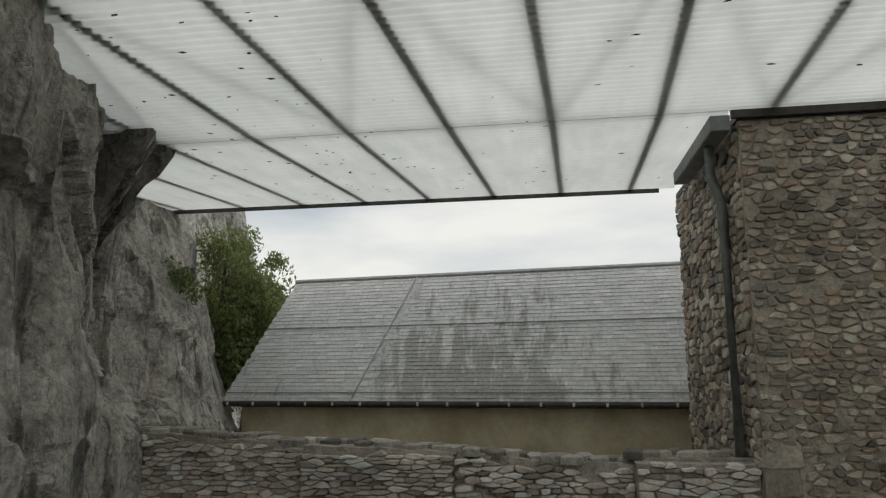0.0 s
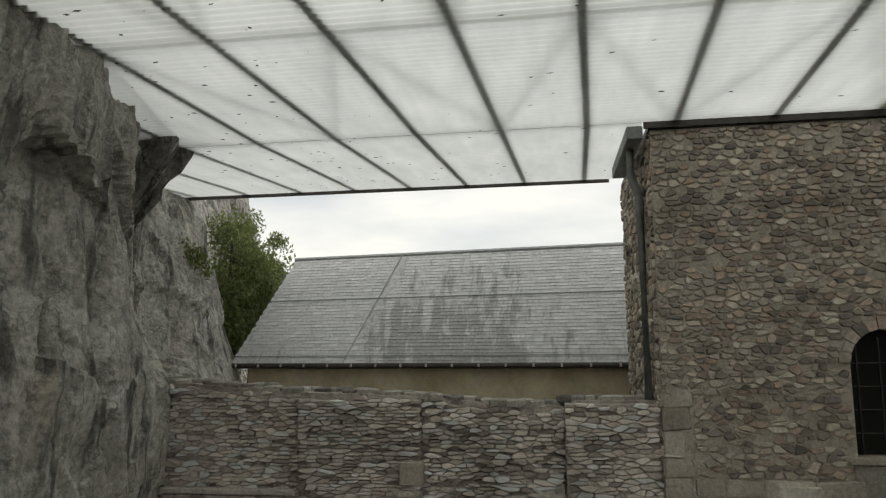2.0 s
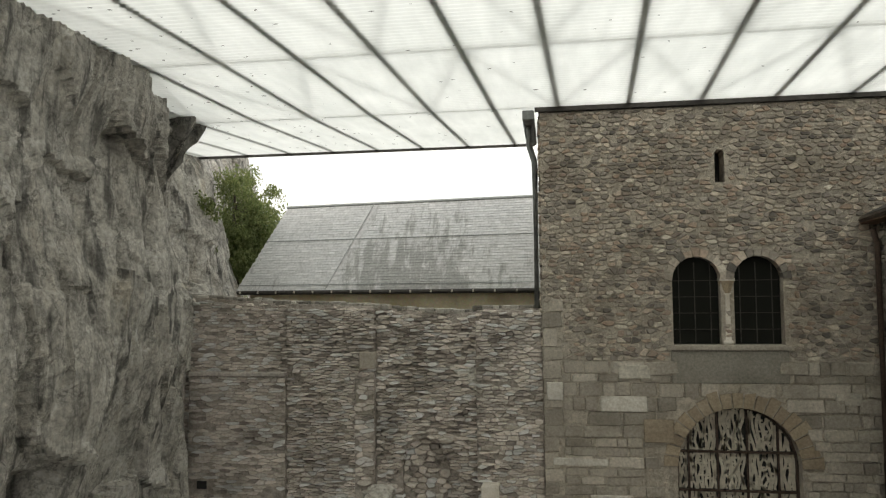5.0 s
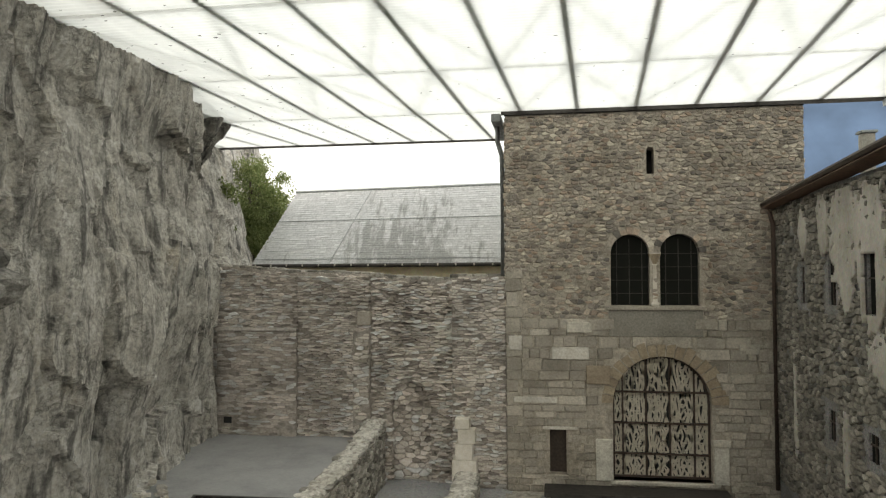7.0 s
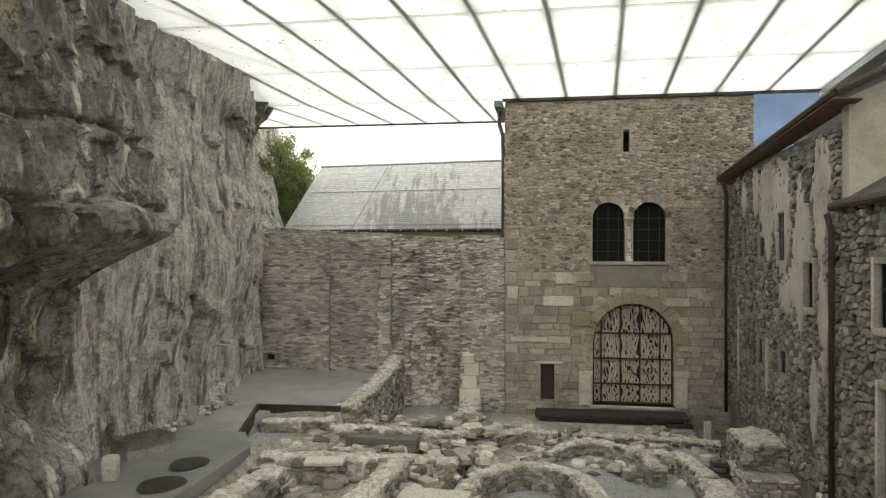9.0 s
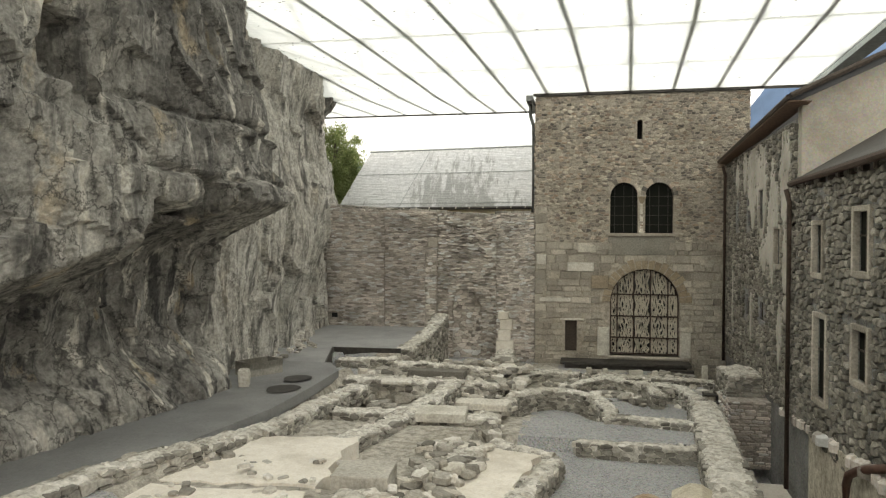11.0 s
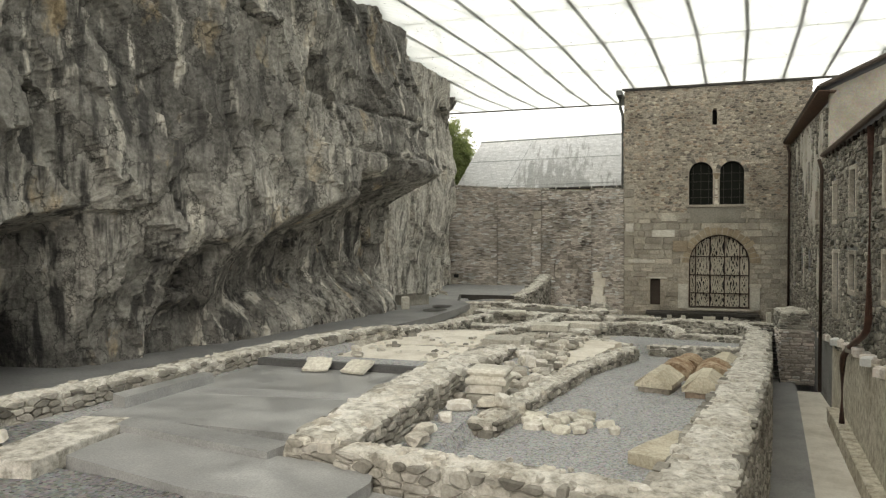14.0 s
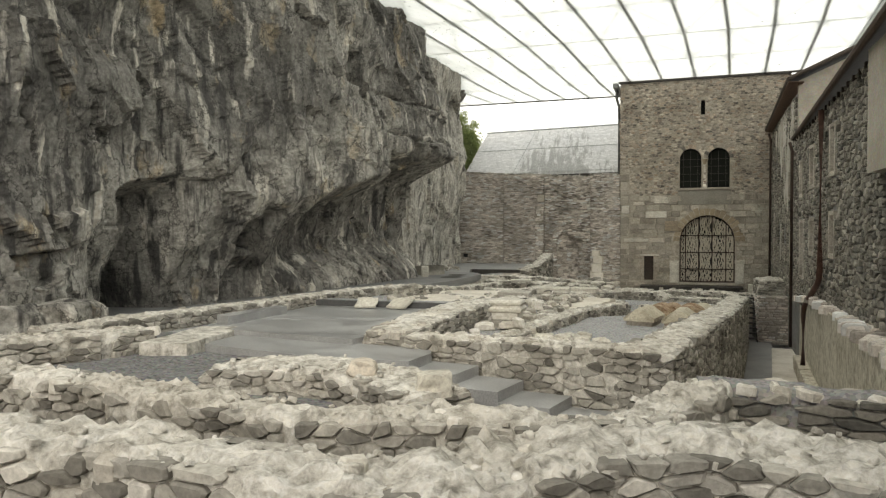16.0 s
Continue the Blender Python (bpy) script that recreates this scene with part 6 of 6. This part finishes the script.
ruin("nearest_wall", [(1.9, -43.0, 1.9), (2.6, -42.5, 1.93), (3.2, -41.8, 1.96), (4.1, -41.4, 2.0), (5.2, -41.7, 1.98), (8.0, -42.8, 1.95)], 1.05, 0.6,
     "ruined wall with smooth pale mortar top", limit=200, h=(0.08, 0.2), l=(0.14, 0.42), bump_top=0.1, cap=0.35, fine=0.06)
ruin("apron_wall", [(-2.75, -37.8, 1.42), (-1.9, -37.55, 1.5), (-0.9, -37.45, 1.5), (0.1, -37.75, 1.46), (0.95, -38.3, 1.36)], 1.15, 0.7, "low mortar-topped rubble wall below the landing", limit=110, fine=0.08, h=(0.08, 0.2), l=(0.12, 0.4), cap=0.2, bump_top=0.06, core=LIME)


# ---- loose things ----
def sarcophagus(at, turn, w, length, material, label):
    ob = thing("sarcophagus", label, "sarcophagus", "stone coffins in the yard", "", at, turn)
    bm = bmesh.new()
    n = 8
    gabled = material.name.startswith("tan")
    prof = [(-w / 2, 0.26), (-w * 0.4, 0.32), (-w * 0.12, 0.5), (w * 0.12, 0.5), (w * 0.4, 0.32), (w / 2, 0.26), (w / 2, 0.16), (-w / 2, 0.16)] if gabled else [(-w / 2, 0.28)] + [(-w / 2 + w * k / n, 0.28 + 0.24 * math.sin(math.pi * k / n) ** 0.75) for k in range(1, n)] + [(w / 2, 0.28), (w / 2, 0.18), (-w / 2, 0.18)]
    prism(bm, prof, length, Matrix.Translation((0, -length / 2, 0)))
    bmesh.ops.recalc_face_normals(bm, faces=bm.faces[:])
    bmesh.ops.subdivide_edges(bm, edges=[e for e in bm.edges if abs(e.verts[0].co.y - e.verts[1].co.y) > 0.5], cuts=5)
    for v in bm.verts:
        v.co += Vector((0.03, 0.05, 0.03)) * (0.5 if gabled else 1.2) * noise.noise(v.co * 2.5 + Vector(at))
        if gabled and v.co.z > 0.4:
            v.co.y *= 0.86
    part("lid", bm, material, ob, "", smooth=False)
    part("coffin", bevelled(boxed(-w / 2 + 0.06, w / 2 - 0.06, -length / 2 + 0.08, length / 2 - 0.08, -0.12, 0.19), 0.03), RUBBLE, ob)


TAN = lime_material("tan_sandstone", (0.42, 0.375, 0.295), (0.55, 0.505, 0.41), 0.3)
for at, w, length, mt, lb, turn in (((2.85, -25.5, 0.66), 0.85, 1.35, TAN, "tan sandstone coffin lid on a grey base", -12), ((3.85, -25.65, 0.66), 0.85, 1.5, TAN, "tan sandstone coffin lid on a grey base", -7),
                                    ((3.2, -23.75, 0.58), 0.8, 1.0, TERRACOTTA, "broken orange-brown coffin lid", -9), ((4.1, -23.7, 0.58), 0.82, 1.25, TERRACOTTA, "broken orange-brown coffin lid", -5),
                                    ((3.5, -22.1, 0.42), 0.8, 1.0, TERRACOTTA, "broken orange-brown coffin lid", -8), ((4.45, -21.4, 0.35), 0.9, 1.9, TAN, "tan sandstone coffin lid on a grey base", -7)):
    sarcophagus(at, turn, w, length, mt, lb)


def block(name, x0, x1, y0, y1, z0, z1, material, label, category="stone block", turn=0, bev=0.03):
    cx, cy = (x0 + x1) / 2, (y0 + y1) / 2
    bm = bevelled(boxed(x0 - cx, x1 - cx, y0 - cy, y1 - cy, 0, z1 - z0), bev, 2)
    bmesh.ops.subdivide_edges(bm, edges=[e for e in bm.edges if e.calc_length() > 0.3], cuts=4, use_grid_fill=True)
    for v in bm.verts:
        q = v.co + Vector((x0, y0, 0))
        v.co += v.co.normalized() * (0.035 * noise.noise(q * 3) + 0.025 * noise.noise(q * 8) + 0.012 * noise.noise(q * 17))
    ob = new(name, mesh_of(name, bm, material))
    ob.matrix_basis = pose(cx, cy, z0, 0, 0, turn)
    return tagged(ob, label, category)


pb = thing("passage_block", "rough masonry block beside the steel stair", "masonry block")
part("core", boxed(7.32, 9.1, -9.42, -7.0, -2.2, 0.08), GREY_MORTAR, pb)
lay(pb, on_face((7.28, -9.48, 0), (1, 0), courses(0, 1.85, -2.1, 0.08, (0.06, 0.15), (0.15, 0.5), None, 0.02, 0.3), 0.16, 0.05), "stone", GREY_RUBBLE, 120)
lay(pb, on_face((7.28, -7.0, 0), (0, -1), courses(0, 2.45, -2.1, 0.08, (0.06, 0.15), (0.15, 0.5), None, 0.02, 0.3), 0.16, 0.05), "stone", GREY_RUBBLE, 0, "rubble")
ruin("wing_block", [(7.95, -8.6, 0.8), (7.95, -6.8, 0.85)], 1.3, 0.0, "smaller masonry block on the base by the wing", limit=60)
base = thing("moulded_base", "moulded pale square column base on stacked blocks", "column base", at=(-0.37, -28.95, 0))
bm = bmesh.new()
tiers = ((0.40, 1.34), (0.42, 1.38), (0.42, 1.43), (0.36, 1.46), (0.34, 1.5), (0.38, 1.53), (0.40, 1.57), (0.38, 1.62), (0.33, 1.64))
rings = [[bm.verts.new((sx * w * 1.02, sy * w * 0.85, z)) for sx, sy in ((-1, -1), (1, -1), (1, 1), (-1, 1))] for w, z in tiers]
for p, q in zip(rings, rings[1:]):
    for k in range(4):
        bm.faces.new((p[k], p[(k + 1) % 4], q[(k + 1) % 4], q[k]))
bm.faces.new(rings[0][::-1])
bm.faces.new(rings[-1])
bmesh.ops.subdivide_edges(bm, edges=bm.edges[:], cuts=2, use_grid_fill=True)
for v in bm.verts:
    v.co += Vector((0.02, 0.02, 0.012)) * noise.noise(v.co * 5)
part("moulding", bm, PALE, base)
part("plinth", bevelled(boxed(-0.36, 0.33, -0.3, 0.3, 1.14, 1.335), 0.03, 2), PALE, base)
part("footing", bevelled(boxed(-0.4, 0.3, -0.42, 0.3, 0.6, 1.13), 0.04, 2), RUIN_STONE, base)
block("pale_slab", -4.8, -4.2, -28.9, -28.4, 1.36, 1.43, PALE, "small pale stone slab leaning on the dark kerb", "stone slab", 0, 0.02).matrix_basis = pose(-4.5, -28.6, 1.37, 22, 0, 12)
block("pale_slab", -3.8, -3.2, -28.9, -28.4, 1.36, 1.43, PALE, "small pale stone slab leaning on the dark kerb", "stone slab", 0, 0.02).matrix_basis = pose(-3.5, -28.6, 1.37, 22, 0, -10)
block("long_slab", -6.0, -5.0, -35.95, -33.6, 1.08, 1.36, LIME, "large pale stone slab beside the landing", "stone slab", 8)
block("capstone_slab", -2.2, -0.8, -16.2, -15.2, 0.6, 0.85, CAP_STONE, "pale flat slab laid on ruined masonry", "stone slab", 5)
block("capstone_slab", -1.4, 0.2, -14.2, -13.4, 0.5, 0.7, CAP_STONE, "pale flat slab laid on ruined masonry", "stone slab", -3)
block("table_slab", -4.2, -3.2, -12.6, -12.0, 0.82, 0.92, PALE, "thin pale slab over a dark gap", "stone slab", 10)
block("stone_trough", -4.2, -2.0, -8.85, -8.2, 0.12, 0.6, RUIN_STONE, "long grey stone trough in the ruins", "trough", -4)
block("hearth_block", -2.3, -1.2, -22.6, -21.6, 0.7, 1.22, RUIN_STONE, "square block of pale masonry", "stone block", 6)
block("edge_stone", -7.75, -7.4, -15.6, -15.25, 1.15, 1.7, PALE, "rounded pale stone by the cliff foot", "stone block", 15, 0.12)
bm = boxed(-0.65, 0.65, -0.4, 0.4, 0, 0.5)
top = max(bm.faces, key=lambda f: f.calc_center_median().z)
bmesh.ops.inset_region(bm, faces=[top], thickness=0.13)
bmesh.ops.translate(bm, vec=(0, 0, -0.28), verts=top.verts)
bevelled(bm, 0.025, 2)
ob = new("stone_trough", mesh_of("stone_trough", bm, RUIN_STONE))
ob.matrix_basis = pose(-8.1, -13.3, 1.12, 0, 0, 62)
tagged(ob, "old hollowed stone trough by the cliff foot", "trough")
block("marker_stone", 7.3, 7.55, -3.4, -3.2, -0.7, 0.25, PALE, "pointed pale upright stone near the tower", "standing stone", 12, 0.08)
for k, (x, y) in enumerate(((2.6, -3.0), (3.3, -3.0), (4.4, -3.1), (5.4, -3.2))):
    block("post_stone", x - 0.1, x + (0.5 if k == 2 else 0.12), y - 0.12, y + 0.12, -0.6, -0.12, PALE, "short pale stone post before the door", "stone post", 5, 0.03)
boulder("loose_stone", (-0.28, -37.95, 1.56), (0.42, 0.3, 0.24), 2.0, RUBBLE, "dark loose stone lying on the mortar top", "stone", 3, 10)
boulder("loose_stone", (0.82, -38.1, 1.42), (0.5, 0.42, 0.36), 5.0, PALE, "large pale rounded stone at the wall's end", "stone", 3, 30)
boulder("cliff_boulder", (-8.7, -35.2, 1.6), (1.6, 1.4, 0.8), 4.0, ROCK, "grey boulder at the cliff foot", "boulder", 4, 20)
boulder("cliff_boulder", (-9.2, -36.3, 1.6), (1.5, 1.2, 0.8), 9.0, ROCK, "grey boulder at the cliff foot", "boulder", 4, 60)
for k in range(26):
    boulder("rubble_stone", (1.2 + rng.gauss(0, 0.42), -29.3 + rng.gauss(0, 0.35), 0.74), (rng.uniform(0.15, 0.4), rng.uniform(0.15, 0.35), rng.uniform(0.1, 0.2)), k * 1.7, PALE, "pale broken stone in a small heap on gravel", "stone", 2, rng.uniform(0, 180))["group"] = "small heap in the yard"
for k in range(60):
    boulder("fallen_stone", (-0.75 + rng.gauss(0, 0.35), -27.6 + rng.uniform(-5.5, 6.5), 0.92 + rng.uniform(-0.1, 0.2)), (rng.uniform(0.2, 0.5), rng.uniform(0.15, 0.4), rng.uniform(0.12, 0.3)), k * 2.3, CAP_STONE, "fallen pale stone beside the broad wall", "stone", 2, rng.uniform(0, 180))["group"] = "fallen stones by the broad wall"
def scatter(name, label, n, region, level, size, limit, seed):
    """Tumbled stones over a stretch of the dig, thicker where the old walls fell."""
    r = random.Random(seed)
    ob = thing(name, label, "rubble heap", kind="structure")
    x0, x1, y0, y1 = region
    items = []
    while len(items) < n:
        x, y = r.uniform(x0, x1), r.uniform(y0, y1)
        d = noise.noise((x * 0.9, y * 0.9, seed))
        if d < r.uniform(-0.35, 0.25):
            continue
        s = r.uniform(*size)
        z = level(x, y) + 0.28 * max(0, d) + r.uniform(-0.05, 0.05)
        m = Matrix.Translation((x, y, z)) @ pose(0, 0, 0, 0, 0, r.uniform(0, 360)) @ pose(0, 0, 0, -90 + r.uniform(-12, 12), r.uniform(-12, 12), 0)
        items.append((m, (s, r.uniform(0.25, 0.5) * s, s * r.uniform(0.5, 0.95))))
    cut = len(items) // 2
    lay(ob, items[:cut], "stone", CAP_STONE, limit * 3 // 4, "small_pale_stones")
    lay(ob, items[cut:], "stone", RUIN_STONE, limit // 4, "small_grey_stones")


floor_at = lambda x, y: float(ground_height(np.array([x]), np.array([y]))[0])
scatter("rubble_field", "tumbled pale stones and slabs across the dig", 380, (-5.4, 0.2, -16.5, -4.5), lambda x, y: max(floor_at(x, y), 0.25), (0.2, 0.6), 280, 3)
scatter("rubble_heap", "heap of broken stones beside the broad wall", 300, (-1.2, 0.2, -29.5, -18.5), lambda x, y: 0.8, (0.14, 0.42), 200, 6)
scatter("rubble_strip", "broken stones over the pale lime floor", 80, (-5.6, -1.8, -27.0, -21.0), lambda x, y: 0.98, (0.1, 0.3), 120, 8)
scatter("rubble_strip", "small stones fallen along the cliff foot", 60, (-9.6, -8.5, -12.0, -6.5), lambda x, y: 1.1, (0.1, 0.3), 60, 11)
scatter("rubble_field", "low tumbled stones before the tower", 260, (-0.6, 7.0, -8.6, -2.2), lambda x, y: floor_at(x, y) - 0.02, (0.18, 0.55), 250, 14)
# two flat dark discs on the cliff path
for x, y, rx, ry in ((-6.45, -14.1, 0.42, 0.55), (-6.25, -15.65, 0.48, 0.6)):
    bm = bmesh.new()
    bmesh.ops.create_circle(bm, cap_ends=True, segments=28, radius=1.0)
    for v in bm.verts:
        v.co = Vector((x + v.co.x * rx * (1 + 0.1 * math.sin(3 * v.co.y)), y + v.co.y * ry, 1.21))
    structure("path_disc", bm, DARK_STEEL, "flat dark round disc in the cliff path", "cover")
block("leaning_slab", 2.85, 3.5, -31.6, -29.9, 0.62, 0.9, TAN, "tan sandstone slab leaning on the long wall", "stone slab", -25, 0.04)
pipe = thing("bent_pipe", "rust-brown bent steel pipe rising from the passage", "pipe")
part("pipe_body", tube(bmesh.new(), [(7.98, -18.4, -1.56), (7.98, -18.4, 0.3), (7.98, -18.55, 0.58), (7.99, -19.1, 0.85), (7.97, -21.2, 1.58), (7.96, -21.6, 1.78), (7.96, -21.75, 2.1), (7.96, -21.75, 7.1)], 0.09, 12), RUST_PIPE, pipe, smooth=True)

# ---- trees and bushes at the back ----
def leaf_cloud(name, centres, count, size, parent, seed):
    r = random.Random(seed)
    v, f = [], []
    for k in range(count):
        c, rad = centres[r.randrange(len(centres))]
        d = Vector((r.gauss(0, 1), r.gauss(0, 1), r.gauss(0, 1))).normalized() * rad * r.uniform(0.45, 1.05)
        p = Vector(c) + d
        q = Euler((r.uniform(0, 6.3), r.uniform(0, 6.3), r.uniform(0, 6.3))).to_matrix()
        s = size * r.uniform(0.6, 1.3)
        n = len(v)
        v += [tuple(p + q @ Vector(o)) for o in ((-s, 0, 0), (0, -s * 0.45, s * 0.1), (s, 0, 0), (0, s * 0.45, s * 0.1))]
        f.append((n, n + 1, n + 2, n + 3))
    me = bpy.data.meshes.new(name)
    me.from_pydata(v, [], f)
    me.materials.append(LEAF)
    ob = new(name, me)
    ob.parent = parent
    return tagged(ob, kind="stuff")


def tree(at, height, spread, seed, label, leaves=9000, size=0.12):
    r = random.Random(seed)
    ob = thing("tree", label, "tree", "", "", at)
    bm = bmesh.new()
    tube(bm, [(0, 0, 0), (0.1, 0, height * 0.3), (-0.1, 0.1, height * 0.6), (0, 0, height * 0.85)], [0.2, 0.16, 0.1, 0.03], 8)
    cl = []
    for k in range(16):
        a, z0 = r.uniform(0, 6.3), height * r.uniform(0.25, 0.8)
        L = spread * r.uniform(0.5, 1.0) * (1.15 - z0 / height * 0.6)
        tip = Vector((L * math.cos(a), L * math.sin(a), z0 + L * r.uniform(0.2, 0.7)))
        tube(bm, [(0, 0, z0), tuple(tip * 0.5 + Vector((0, 0, z0 * 0.5 + 0.1))), tuple(tip)], [0.06, 0.04, 0.012], 5)
        for q in range(4):
            cl.append((tuple(tip * r.uniform(0.55, 1.05) + Vector((r.gauss(0, 0.3), r.gauss(0, 0.3), z0 * (1 - 0.8) * 0 + r.gauss(0, 0.3)))), r.uniform(0.3, 0.75)))
    for q in range(34):
        a, d = r.uniform(0, 6.3), spread * 0.75 * math.sqrt(r.random())
        cl.append(((d * math.cos(a), d * math.sin(a), height * r.uniform(0.35, 0.92)), r.uniform(0.35, 0.75)))
    cl.append(((0, 0, height * 0.95), 0.6))
    part("trunk", bm, BARK, ob)
    leaf_cloud("crown", cl, leaves, size, ob, seed)


tree((-13.9, 10.2, 6.0), 7.0, 1.6, 21, "leafy green tree growing beside the pale cliff", 17000, 0.075)
tree((-14.5, 13.5, 6.0), 7.6, 1.9, 9, "leafy green tree growing behind the church roof", 17000, 0.08)
bush = thing("bush", "yellow-green bush hanging on the pale cliff", "bush")
leaf_cloud("foliage", [((-13.4 + 0.5 * math.sin(k), 5.2 + 0.25 * k, 11.0 - 0.3 * k), 0.5) for k in range(7)], 2500, 0.09, bush, 12)

# distant mountain ridge in the cloud; its blue is haze painted as colour
bm = bmesh.new()
prev = None
for k in range(61):
    x = -1500 + 50 * k
    z = 180 + 20 * noise.noise((x * 0.004, 0, 5)) + 40 * smooth(-500, 0, x) + 25 * smooth(100, 400, x) + 260 * smooth(300, 560, x)
    now = (bm.verts.new((x, 1500, -20)), bm.verts.new((x, 1750, float(z))))
    if prev:
        bm.faces.new((prev[0], now[0], now[1], prev[1]))
    prev = now
structure("backdrop", bm, MOUNT, "blue hazy mountain ridge under low cloud", "mountain")
# plain unseen wall, added to close the court behind the camera
structure("unseen_south_wall", boxed(-14, 14, -62.8, -62.0, -2.6, 3.2), GREY_MORTAR, "unseen plain grey wall added to close the court", "wall")
